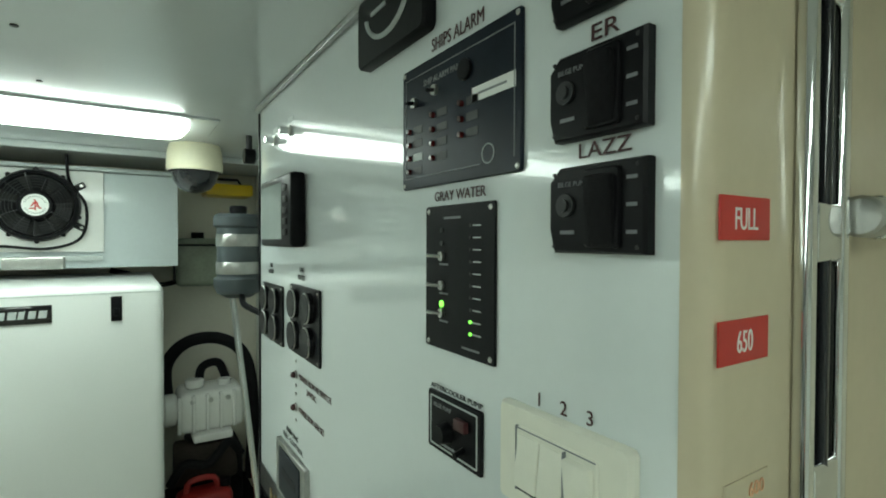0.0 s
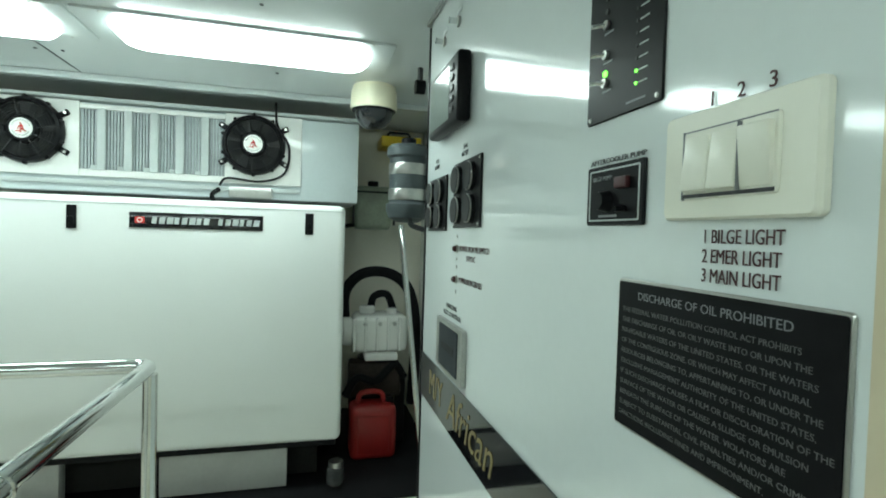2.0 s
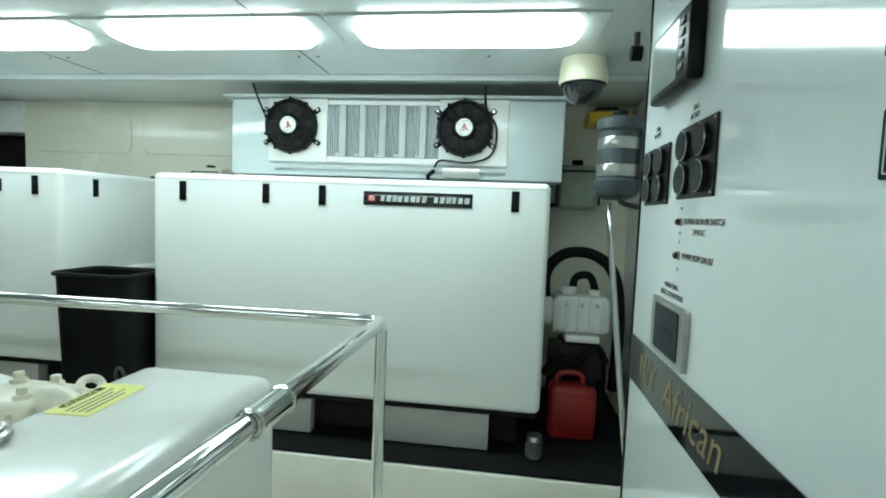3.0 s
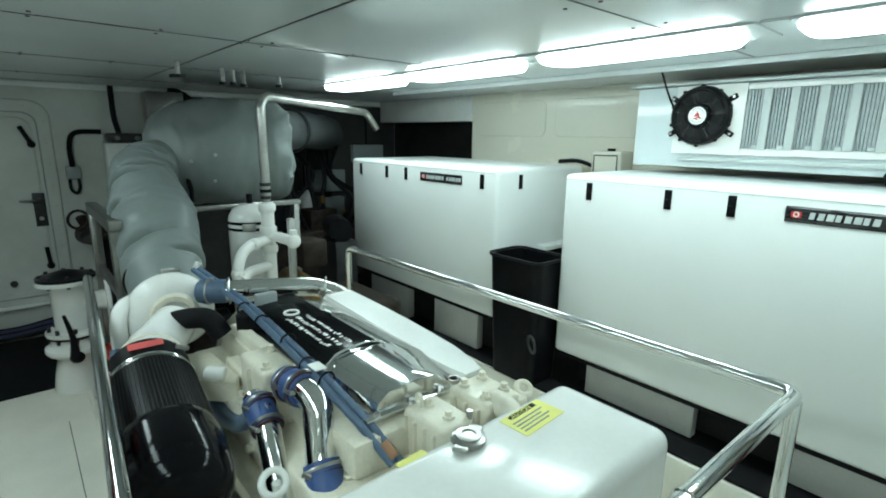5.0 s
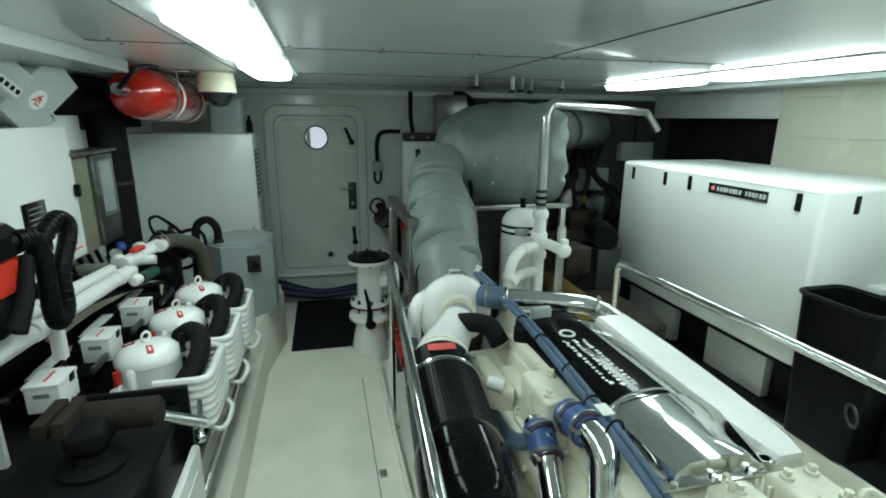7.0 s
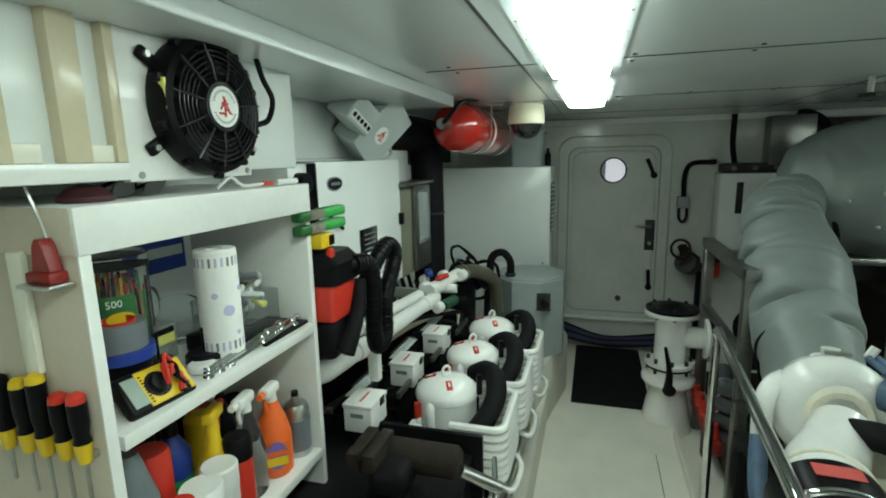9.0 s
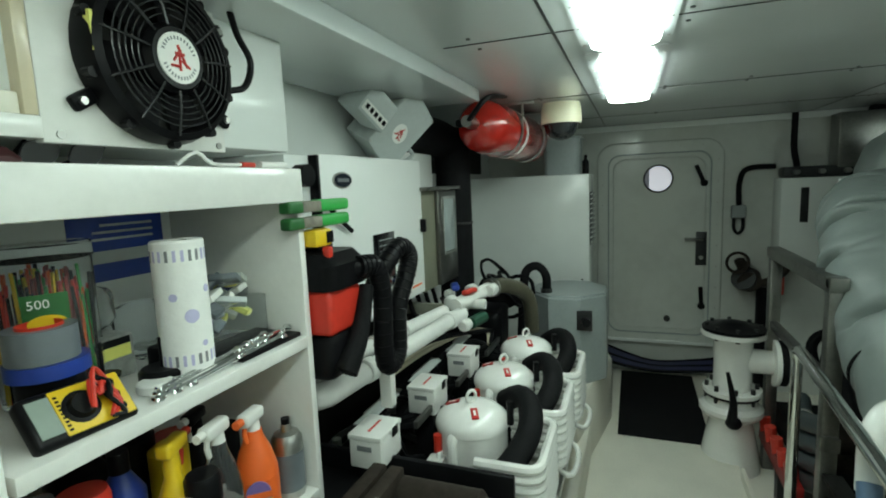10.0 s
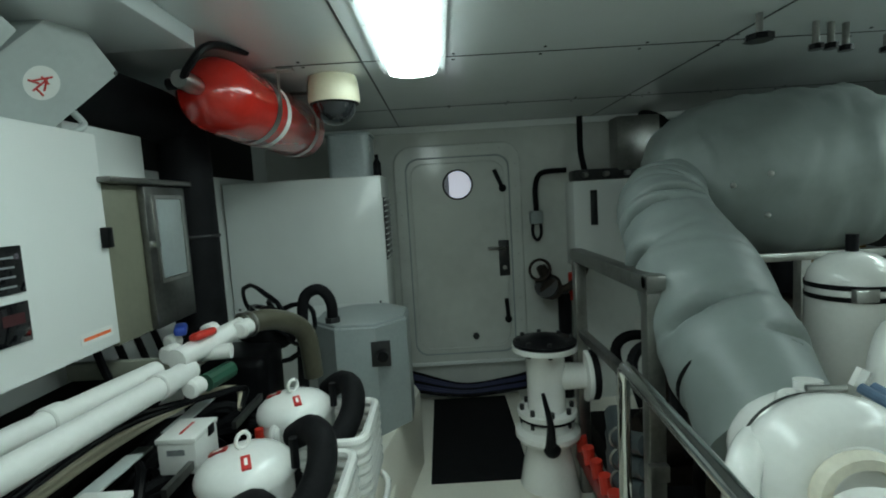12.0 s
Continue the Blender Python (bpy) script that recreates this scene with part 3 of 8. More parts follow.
for a, b, c, d in ((-0.052, 0.031, 0.052, 0.033), (-0.052, -0.033, 0.052, -0.031), (-0.053, -0.032, -0.051, 0.032), (0.051, -0.032, 0.053, 0.032)):
    part("border_line", Shape().box((a, b, 0.004), (c, d, 0.0046), m=m), LGREY, pl)
write("lettering", "BILGE PUMP", GREYP, pl, m @ Matrix.Translation((-0.045, 0.019, 0.0044)), 0.0055)
part("knob", disc(m @ Matrix.Translation((-0.012, -0.008, 0.004)), 0.014, 0.014, 16, 0.011), BLACK, t)
part("rocker", Shape().box((0.012, 0.006, 0.004), (0.036, 0.02, 0.012), 0.002, m=m), MAROON, t, "dark red rocker")
part("toggle", Shape().cyl(m @ Vector((0.025, -0.018, 0.004)), m @ Vector((0.028, -0.02, 0.02)), 0.004, seg=8), BLACK, t)
part("lettering_bar", Shape().box((-0.03, -0.028, 0.004), (0.01, -0.025, 0.0045), m=m), GREYP, pl)
write("panel_lettering", "AFTERCOOLER PUMP", DGREY, None, on_x(PX - 0.001, 0.932, 1.4945), 0.006, width=0.116)

# wall-mounted display
m = on_x(PX, 1.64, 1.762)
t = thing("display_unit", (PX, 1.64, 1.68), "black wall display unit with pale screen and side buttons", "display")
part("housing", Shape().box((-0.15, -0.087, 0.0), (0.15, 0.087, 0.036), 0.01, 3, m=m), BLACK, t)
part("screen", Shape().box((-0.135, -0.068, 0.036), (0.07, 0.068, 0.0368), m=m), mat("grey_lcd", (0.33, 0.38, 0.36), 0.15, vary=0.05), t, "pale grey blank screen")
for k in range(5):
    part("button", Shape().box((0.09, 0.045 - 0.026 * k, 0.036), (0.118, 0.06 - 0.026 * k, 0.04), 0.002, m=m), DGREY, t)


def breaker_panel(y, z, w, h):
    m = on_x(PX, y, z)
    t = thing("battery_switch_panel", (PX, y, z - h / 2), "dark steel panel with four round black switches", "switch panel", "battery switch panels")
    part("face_plate", plate(m, w, h, 0.004, 0.005), BLACK, t)
    screws(t, m, w * 0.88, h * 0.9, 0.004)
    for sx in (-1, 1):
        for sy in (-1, 1):
            k = part("dial", disc(m @ Matrix.Translation((sx * w * 0.24 - 0.01, sy * h * 0.23, 0.004)), 0.036, 0.014, 20, 0.033), BLACK, t)
            part("dial_rim", Shape().ring(m @ Vector((sx * w * 0.24 - 0.01, sy * h * 0.23, 0.015)), (-1, 0, 0), 0.033, 0.002, 20, 6), STEEL, k)


breaker_panel(1.5, 1.5, 0.225, 0.168)
breaker_panel(1.795, 1.488, 0.22, 0.16)
for y in (1.52, 1.81):
    write("panel_lettering", "ENG", DGREY, None, on_x(PX - 0.001, y + 0.02, 1.615), 0.012)
    write("panel_lettering", "BATTERY", DGREY, None, on_x(PX - 0.001, y + 0.035, 1.597), 0.012, squeeze=0.8)

# indicator lights with their lettering
for z, tx in ((1.362, "POWER FROM ME SWITCH"), (1.282, "POWER FROM GEN SET")):
    t = thing("indicator_lamp", (PX, 1.575, z), "small red indicator lamp on the panel", "indicator", "power indicator lamps")
    part("bezel", disc(on_x(PX, 1.575, z), 0.011, 0.004, 14), STEEL, t)
    part("lens", Shape().ball(on_x(PX, 1.575, z) @ Vector((0, 0, 0.006)), 0.008), MAROON, t)
    write("panel_lettering", tx, MAROON, None, on_x(PX - 0.001, 1.548, z - 0.005), 0.0135, width=0.22 if "ME" in tx else 0.18)
write("panel_lettering", "24VDC", MAROON, None, on_x(PX - 0.001, 1.49, 1.334), 0.0135, width=0.07)
for z in (1.395, 1.335, 1.315, 1.25):
    solo("small_screw", disc(on_x(PX, 1.575, z), 0.004, 0.002, 8), STEEL, "tiny screw head in the panel", "screw", group="panel screws")

# engine control recess
m = on_x(PX, 1.595, 1.095)
t = thing("engine_control_box", (PX, 1.595, 1.02), "stainless framed engine control box with black inner plate", "control box")
part("frame", plate(m, 0.25, 0.14, 0.012, 0.006), STEEL, t)
part("inner_plate", plate(m @ Matrix.Translation((0.0, 0, 0.012)), 0.18, 0.115, 0.002, 0.004), PANELB, t)
part("lettering_bar", Shape().box((-0.06, -0.008, 0.014), (0.06, 0.012, 0.0145), m=m), BLACK, t)
write("panel_lettering", "MAIN ENG", DGREY, None, on_x(PX - 0.001, 1.66, 1.198), 0.0125, width=0.1)
write("panel_lettering", "ELEC CONTROL", DGREY, None, on_x(PX - 0.001, 1.69, 1.177), 0.0125, width=0.17)

# push buttons near the top
for y in (1.62, 1.769):
    t = thing("push_button", (PX, y, 1.966), "small chrome push button with label strip", "button", "panel push buttons")
    part("collar", disc(on_x(PX, y, 1.966), 0.014, 0.006, 16), STEEL, t)
    part("plunger", disc(on_x(PX - 0.006, y, 1.966), 0.008, 0.022, 14), CHROME, t)
    part("label_strip", Shape().box((-0.02, 0.022, 0), (0.025, 0.034, 0.001), m=on_x(PX, y, 1.966)), LGREY, t)

# tank level labels and the sight gauge
for z, tx in ((1.7095, "FULL"), (1.617, "650")):
    t = tagged(new("level_label", Shape().box((0.829, 0.5485, z - 0.0165), (0.901, 0.5499, z + 0.0165)).mesh("level_label", REDL)), "red engraved tank level label with white characters", "label", "tank level labels")
    write("lettering", tx, WHITEL, t, face_y(0.865, 0.5483, z - 0.0085), 0.0165, "CENTER", squeeze=0.66)
for z, tx in ((1.5, "600"), (1.4, "550"), (1.31, "500")):
    t = tagged(new("level_label", Shape().box((0.84, 0.5488, z - 0.011), (0.905, 0.5499, z + 0.011)).mesh("level_label", CREAMW)), "faded cream tape with orange hand-lettered level", "label", "tank level labels")
    write("lettering", tx, FADED, t, face_y(0.886, 0.5484, z - 0.006), 0.011, "CENTER")

t = thing("sight_gauge", (0.98, 0.54, 0.1), "polished steel tank sight gauge with long dark slots", "sight gauge")
part("back_strip", Shape().box((0.956, 0.546, 0.1), (1.004, 0.5496, 2.05), 0.001), DGREY, t)
for a in (0.94, 1.004):
    part("side_rail", Shape().box((a, 0.5345, 0.1), (a + 0.016, 0.5496, 2.05), 0.006, 4), CHROME, t)
for k in range(9):
    z = 1.7 - 0.225 * (k - 1)
    part("bridge", Shape().box((0.9545, 0.5352, z - 0.026), (1.0055, 0.5455, z + 0.026), 0.005, 3), CHROME, t)
part("sight_tube", Shape().cyl((0.98, 0.5405, 0.1), (0.98, 0.5405, 2.05), 0.005, seg=12), SMOKE, t)
t = thing("gauge_pipe", (1.15, 0.528, 1.72), "cream pipe with steel union beside the sight gauge", "pipe")
part("pipe", Shape().cyl((1.1, 0.53, 1.715), (1.29, 0.53, 1.715), 0.018), CREAM, t)
part("union", Shape().cyl((1.022, 0.53, 1.715), (1.1, 0.53, 1.715), 0.019, seg=16, bevel=0.003), STEEL, t)
for x in (1.06, 1.08):
    part("union_ring", Shape().ring((x, 0.53, 1.715), (1, 0, 0), 0.018, 0.003), CHROME, t)

# ---- starboard cooling unit ----


def fan(parent, m, r, hub_label):
    """A black shrouded fan facing +z of m, with a domed guard."""
    f = part("fan", Shape().lathe([(r * 1.0, 0), (r * 1.02, 0.02), (r * 0.97, 0.045), (r * 0.88, 0.05), (r * 0.86, 0.02), (r * 0.86, 0.004)], m, 36, caps=False), BLACK, parent, "black shrouded cooling fan")
    part("fan_back", disc(m, r * 0.9, 0.006, 30), DARKHOLE, f)
    part("motor", Shape().lathe([(r * 0.42, 0.006), (r * 0.42, 0.05), (r * 0.36, 0.062)], m, 28), BLACK, f)
    part("badge", disc(m @ Matrix.Translation((0, 0, 0.062)), r * 0.3, 0.002, 28), WHITEL, f, hub_label)
    mark = Shape()
    for p, q in (((-0.02, 0.15), (0.1, -0.1)), ((0.02, 0.1), (-0.09, -0.04)), ((-0.13, -0.1), (-0.01, -0.1)), ((0.02, -0.03), (0.14, -0.1)), ((-0.06, 0.05), (0.07, 0.05)), ((0.0, 0.04), (0.0, -0.15))):
        mark.tube([m @ Vector((r * p[0], r * p[1], 0.0645)), m @ Vector((r * q[0], r * q[1], 0.0645))], r * 0.016, 5)
    part("badge_mark", mark, REDL, f)
    for k in range(26):
        a = radians(20 + 140 * k / 12 if k < 13 else 205 + 130 * (k - 13) / 12)
        part("badge_lettering", Shape().box((-r * 0.009, r * 0.215, 0.064), (r * 0.009, r * 0.255, 0.0646), m=m @ Matrix.Rotation(a - math.pi / 2, 4, "Z")), GREYP, f)
    for k in range(11):
        a = 2 * math.pi * k / 11 + 0.1
        part("guard_rib", Shape().tube([m @ Vector((r * q * math.cos(a), r * q * math.sin(a), h)) for q, h in ((0.38, 0.06), (0.6, 0.06), (0.92, 0.052))], r * 0.016, 6), GUARD, f)
    for q in (0.5, 0.575, 0.65, 0.725, 0.8):
        part("guard_ring", Shape().ring(m @ Vector((0, 0, 0.055)), m.to_3x3() @ Vector((0, 0, 1)), r * q, r * 0.0105, 36, 6), GUARD, f)
    for k in range(7):
        a = radians(51.4 * k - 90)
        part("fan_blade", Shape().add([(r * 0.4 * math.cos(a), r * 0.4 * math.sin(a), 0.014), (r * 0.84 * math.cos(a + 0.1), r * 0.84 * math.sin(a + 0.1), 0.012), (r * 0.84 * math.cos(a + 0.62), r * 0.84 * math.sin(a + 0.62), 0.036), (r * 0.4 * math.cos(a + 0.6), r * 0.4 * math.sin(a + 0.6), 0.034)], [(0, 1, 2, 3)], m), BLACK, f)
    for k in range(4):
        a = radians(45 + 90 * k + (14 if k % 2 else -14))
        g = part("lug", Shape().box((r * 0.98, -r * 0.09, 0), (r * 1.28, r * 0.09, 0.016), 0.006, m=m @ Matrix.Rotation(a, 4, "Z")), BLACK, f)
        part("lug_bolt", disc(m @ Matrix.Rotation(a, 4, "Z") @ Matrix.Translation((r * 1.18, 0, 0.016)), r * 0.045, 0.006, 8), STEEL, g)
    for k in range(10):
        a = radians(18 + 36 * k)
        part("rim_tab", disc(m @ Matrix.Rotation(a, 4, "Z") @ Matrix.Translation((r * 1.01, 0, 0.02)), r * 0.06, 0.018, 10), BLACK, f)
    return f


CY = 3.142
t = thing("cooling_unit", (-0.3, 3.4, 1.56), "white cooling unit with two black fans and a radiator grille", "cooling unit")
part("casing", Shape().box((-1.26, CY + 0.02, 1.56), (0.69, STBD - 0.002, 2.0), 0.006), mat("cool_white_panel", (0.6, 0.66, 0.67), 0.18, vary=0.03, scale=2, coat=0.3), t)
part("front_plate", Shape().box((-1.02, CY, 1.635), (-0.66, CY + 0.02, 2.0), 0.003), PAINTW, t)
part("front_plate", Shape().box((0.0, CY, 1.635), (0.385, CY + 0.02, 2.0), 0.003), PAINTW, t)
part("lower_rail", Shape().box((-0.66, CY + 0.002, 1.635), (0.0, CY + 0.02, 1.67), 0.003), PAINTW, t)
part("upper_rail", Shape().box((-0.66, CY + 0.002, 1.965), (0.0, CY + 0.02, 1.99), 0.003), PAINTW, t)
part("lower_ledge", Shape().box((-0.98, CY - 0.004, 1.595), (0.38, CY + 0.02, 1.615), 0.003), LGREY, t)
FINS = mat("grey_radiator_fins", (0.34, 0.37, 0.38), 0.45, metal=0.3, vary=0.14, scale=14)
rad = part("radiator", Shape().box((-0.66, CY + 0.0205, 1.67), (0.0, CY + 0.03, 1.965)), SLATE, t)
for k in range(46):
    part("fin", Shape().box((-0.652 + 0.0142 * k, CY + 0.006, 1.672), (-0.6435 + 0.0142 * k, CY + 0.0205, 1.963)), FINS, rad)
for k in range(5):
    part("tube_header", Shape().box((-0.56 + 0.117 * k - 0.02, CY - 0.014, 1.668), (-0.56 + 0.117 * k + 0.018, CY + 0.005, 1.967), 0.004), LGREY, rad)
    part("header_foot", Shape().box((-0.56 + 0.117 * k - 0.05, CY - 0.004, 1.668), (-0.56 + 0.117 * k - 0.022, CY + 0.006, 1.69), 0.003), LGREY, rad)
for fx in (-0.87, 0.145):
    fan(t, face_y(fx, CY, 1.838), 0.155, "white round badge with red mark")
part("cable", Shape().tube([(0.25, CY - 0.02, 2.07), (0.26, CY - 0.02, 1.95), (0.32, CY - 0.03, 1.84), (0.3, CY - 0.02, 1.7), (0.18, CY - 0.02, 1.65), (0.02, CY - 0.02, 1.66), (-0.02, CY - 0.02, 1.62)], 0.006, 8, 6), BLACK, t)
part("cable", Shape().tube([(-1.11, CY - 0.02, 2.08), (-1.07, CY - 0.02, 1.98), (-1.03, CY - 0.02, 1.9), (-0.99, CY - 0.02, 1.86)], 0.006, 8, 4), BLACK, t)
part("ballast_box", Shape().box((0.03, CY - 0.05, 1.56), (0.24, CY + 0.015, 1.615), 0.006), STEEL, t)
part("back_shelf", Shape().box((-1.3, CY - 0.02, 2.004), (0.7, STBD - 0.003, 2.02), 0.002), LGREY, t)
part("drain_hose", Shape().tube([(-0.02, CY - 0.02, 1.6), (-0.05, CY - 0.04, 1.57), (-0.04, CY - 0.03, 1.53)], 0.012, 8, 4), BLACK, t)
solo("trim_ceiling_step", Shape().box((-3.6, CY - 0.14, TOP - 0.03), (1.17, CY - 0.1, TOP - 0.001), 0.004), CEIL, "white ceiling step moulding over the generators", "trim", "structure")
# moulded lining panels on the hull side
for a, b in ((-2.3, -1.42), (-3.2, -2.4)):
    solo("lining_panel", Shape().prism(rrect(b - a, 0.3, 0.06, 6), 0, 0.012, face_y((a + b) / 2, STBD, 1.87), 0.006), CREAM, "cream moulded rounded panel on the hull side", "panel", "structure")
solo("lining_box", Shape().box((-4.9, 3.72, 1.86), (-3.3, 3.94, TOP - 0.001), 0.01), PAINTW, "white box section above the dark recess", "box", "structure")


def dome_camera(x, y):
    t = thing("dome_camera", (x, y, TOP), "ivory ceiling dome camera with smoked dome", "camera", "dome cameras")
    part("housing", Shape().lathe([(0.108, TOP - 0.115), (0.112, TOP - 0.1), (0.108, TOP - 0.03), (0.1, TOP - 0.001)], pose(x, y, 0), 32), DOMEC, t)
    part("ring", Shape().ring((x, y, TOP - 0.115), (0, 0, 1), 0.1, 0.006), BLACK, t)
    part("dome", Shape().lathe([(0.002, TOP - 0.208), (0.035, TOP - 0.202), (0.062, TOP - 0.187), (0.083, TOP - 0.16), (0.093, TOP - 0.13), (0.095, TOP - 0.116)], pose(x, y, 0), 32), SMOKE, t)


dome_camera(0.725, 2.76)
dome_camera(-3.355, -0.52)

# things in the corner beside the generator
t = thing("sea_strainer", (0.9, 2.6, 1.44), "grey canister strainer with steel bands on the bulkhead", "strainer")
part("canister", Shape().lathe([(0.05, 1.45), (0.085, 1.47), (0.098, 1.5), (0.098, 1.53), (0.085, 1.54), (0.085, 1.74), (0.098, 1.75), (0.098, 1.785), (0.086, 1.8)], pose(0.872, 2.6, 0), 28), SLATE, t)
for z in (1.55, 1.665):
    part("steel_band", Shape().lathe([(0.087, z), (0.0885, z + 0.004), (0.0885, z + 0.046), (0.087, z + 0.05)], pose(0.872, 2.6, 0), 28, caps=False), STEEL, t)
part("cap_knob", Shape().cyl((0.872, 2.6, 1.8), (0.872, 2.6, 1.835), 0.035, seg=14, bevel=0.006), BLACK, t)
part("bracket", Shape().box((0.95, 2.56, 1.52), (1.18, 2.64, 1.74), 0.006), SLATE, t)
part("hose", Shape().tube([(0.87, 2.52, 1.46), (0.87, 2.42, 1.43), (0.95, 2.2, 1.4), (1.1, 2.0, 1.38)], 0.012, 8, 5), BLACK, t)
t = thing("yellow_battery_light", (0.95, 3.55, 1.95), "yellow case hanging on the hull side", "case")
part("case", Shape().box((0.86, 3.5, 1.95), (1.12, 3.72, 2.02), 0.012), YELLOW, t)
part("handle", Shape().tube([(0.9, 3.56, 2.02), (0.92, 3.56, 2.05), (1.04, 3.56, 2.05), (1.06, 3.56, 2.02)], 0.008, 8), BLACK, t)
t = thing("expansion_bottle", (0.83, 3.66, 1.45), "translucent grey-green coolant bottle with black cap", "bottle")
part("bottle", Shape().box((0.71, 3.56, 1.42), (0.95, 3.735, 1.7), 0.03, 3), mat("greenish_plastic", (0.27, 0.31, 0.24), 0.3, vary=0.16), t)
part("cap", Shape().cyl((0.83, 3.64, 1.7), (0.83, 3.64, 1.735), 0.035, seg=14), BLACK, t)
part("bracket", Shape().tube([(0.7, 3.55, 1.45), (0.7, 3.55, 1.66), (0.96, 3.55, 1.66), (0.96, 3.55, 1.45)], 0.008, 6), DGREY, t)
part("hose", Shape().tube([(0.72, 3.6, 1.45), (0.62, 3.56, 1.44), (0.5, 3.52, 1.5), (0.4, 3.5, 1.53)], 0.014, 8, 5), BLACK, t)
t = thing("hydraulic_pump", (0.82, 3.15, 0.217), "white pump with black hoses on a dark stand", "pump")
part("stand", Shape().box((0.68, 3.1, 0.217), (0.98, 3.35, 0.62), 0.01), BLACKM, t)
part("body", Shape().box((0.68, 3.05, 0.74), (0.98, 3.3, 0.94), 0.035, 3), PAINTW, t)
for k in range(5):
    part("cooling_rib", Shape().box((0.675 + 0.062 * k, 3.035, 0.75), (0.69 + 0.062 * k, 3.06, 0.93), 0.004), PAINTW, t)
part("dark_valve", lumpy(Shape().box((0.66, 3.02, 0.5), (0.94, 3.14, 0.69), 0.02, 2), 0.014, 8), BROWNM, t)
part("dark_pipe", Shape().tube([(0.64, 3.03, 0.52), (0.7, 3.0, 0.62), (0.8, 3.0, 0.6), (0.9, 3.02, 0.68), (0.96, 3.05, 0.6)], 0.022, 10, 5), BLACKM, t)
part("top_boss", Shape().cyl((0.76, 3.16, 0.94), (0.76, 3.16, 0.985), 0.045, seg=18, bevel=0.008), PAINTW, t)
part("top_boss", Shape().cyl((0.9, 3.16, 0.94), (0.9, 3.16, 0.97), 0.03, seg=14), PAINTW, t)
part("end_cover", Shape().cyl((0.68, 3.17, 0.84), (0.62, 3.17, 0.84), 0.08, bevel=0.01), PAINTW, t)
part("flange", Shape().box((0.74, 3.02, 0.7), (0.92, 3.32, 0.74), 0.01), PAINTW, t)
for k in range(3):
    part("cover_bolt", Shape().cyl((0.74 + 0.08 * k, 3.05, 0.9), (0.74 + 0.08 * k, 3.035, 0.9), 0.012, seg=6), STEEL, t)
part("motor", Shape().cyl((0.82, 3.15, 0.6), (0.82, 3.15, 0.7), 0.11), BLACK, t)
part("hose", Shape().tube([(0.64, 3.2, 0.86), (0.64, 3.25, 1.05), (0.74, 3.25, 1.16), (0.9, 3.25, 1.16), (1.02, 3.25, 1.05), (1.05, 3.2, 0.8), (1.04, 3.2, 0.4)], 0.032, 10, 6), BLACKM, t)
part("hose", Shape().tube([(0.78, 3.18, 0.94), (0.8, 3.2, 1.03), (0.88, 3.22, 1.04), (0.92, 3.2, 0.94)], 0.022, 10, 5), BLACKM, t)
t = thing("fuel_can", (0.83, 2.9, 0.217), "red plastic jerry can on the black ledge", "jerry can")
# can's red is darkened for the weak light in this corner
part("body", Shape().box((0.66, 2.88, 0.217), (0.9, 3.04, 0.5), 0.035, 4), DKRED, t)
part("handle", Shape().tube([(0.7, 2.96, 0.49), (0.72, 2.96, 0.55), (0.82, 2.96, 0.55), (0.84, 2.96, 0.49)], 0.014, 8, 3), DKRED, t)
part("cap", Shape().cyl((0.87, 2.96, 0.495), (0.87, 2.96, 0.53), 0.025, seg=14), BLACK, t)
part("panel_rib", Shape().box((0.7, 2.875, 0.26), (0.86, 2.882, 0.45), 0.003), DKRED, t)
t = thing("mop_pole", (0.985, 2.62, 0.217), "aluminium pole leaning on the bulkhead", "pole")
part("tube", Shape().cyl((0.99, 2.63, 0.23), (0.88, 2.8, 1.44), 0.014), CHROME, t)
part("tip", Shape().cyl((0.99, 2.63, 0.217), (0.988, 2.633, 0.25), 0.018), BLACK, t)
t = thing("cleaner_bottle", (1.02, 2.45, 0.217), "white bottle with yellow label in the corner", "bottle")
part("bottle", Shape().lathe([(0.045, 0.217), (0.05, 0.23), (0.05, 0.42), (0.02, 0.47), (0.018, 0.5)], pose(1.0, 2.5, 0), 18), PLASTW, t)
part("label", Shape().lathe([(0.0505, 0.27), (0.0505, 0.37)], pose(1.0, 2.5, 0), 18, caps=False), YELLOW, t)
t = thing("glass_bowl_filter", (0.59, 2.7, 0.217), "small clear filter bowl on the ledge", "filter")
part("bowl", Shape().lathe([(0.02, 0.217), (0.04, 0.235), (0.04, 0.3), (0.03, 0.31)], pose(0.58, 2.66, 0), 16), CLEARP, t)
part("lid", Shape().cyl((0.58, 2.66, 0.31), (0.58, 2.66, 0.335), 0.034, seg=14), STEEL, t)
t = thing("ceiling_valve", (0.98, 2.45, 1.95), "small black valve under the ceiling", "valve")
part("body", Shape().cyl((0.88, 2.42, 2.03), (0.88, 2.42, TOP), 0.012), DGREY, t)
part("handwheel", Shape().cyl((0.86, 2.42, 2.02), (0.9, 2.42, 2.02), 0.03, seg=12), BLACK, t)

t = thing("header_bottle", (-1.9, 3.6, 1.5), "cream plastic header bottle strapped to the hull side", "bottle")
part("bottle", Shape().box((-1.82, 3.56, 1.46), (-1.57, 3.735, 1.62), 0.02, 3), CREAM, t)
part("cap", Shape().cyl((-1.7, 3.64, 1.62), (-1.7, 3.64, 1.64), 0.03, seg=14), BLACK, t)
part("strap", Shape().tube([(-1.79, 3.555, 1.47), (-1.79, 3.555, 1.59), (-1.6, 3.555, 1.59), (-1.6, 3.555, 1.47)], 0.005, 6), DGREY, t)
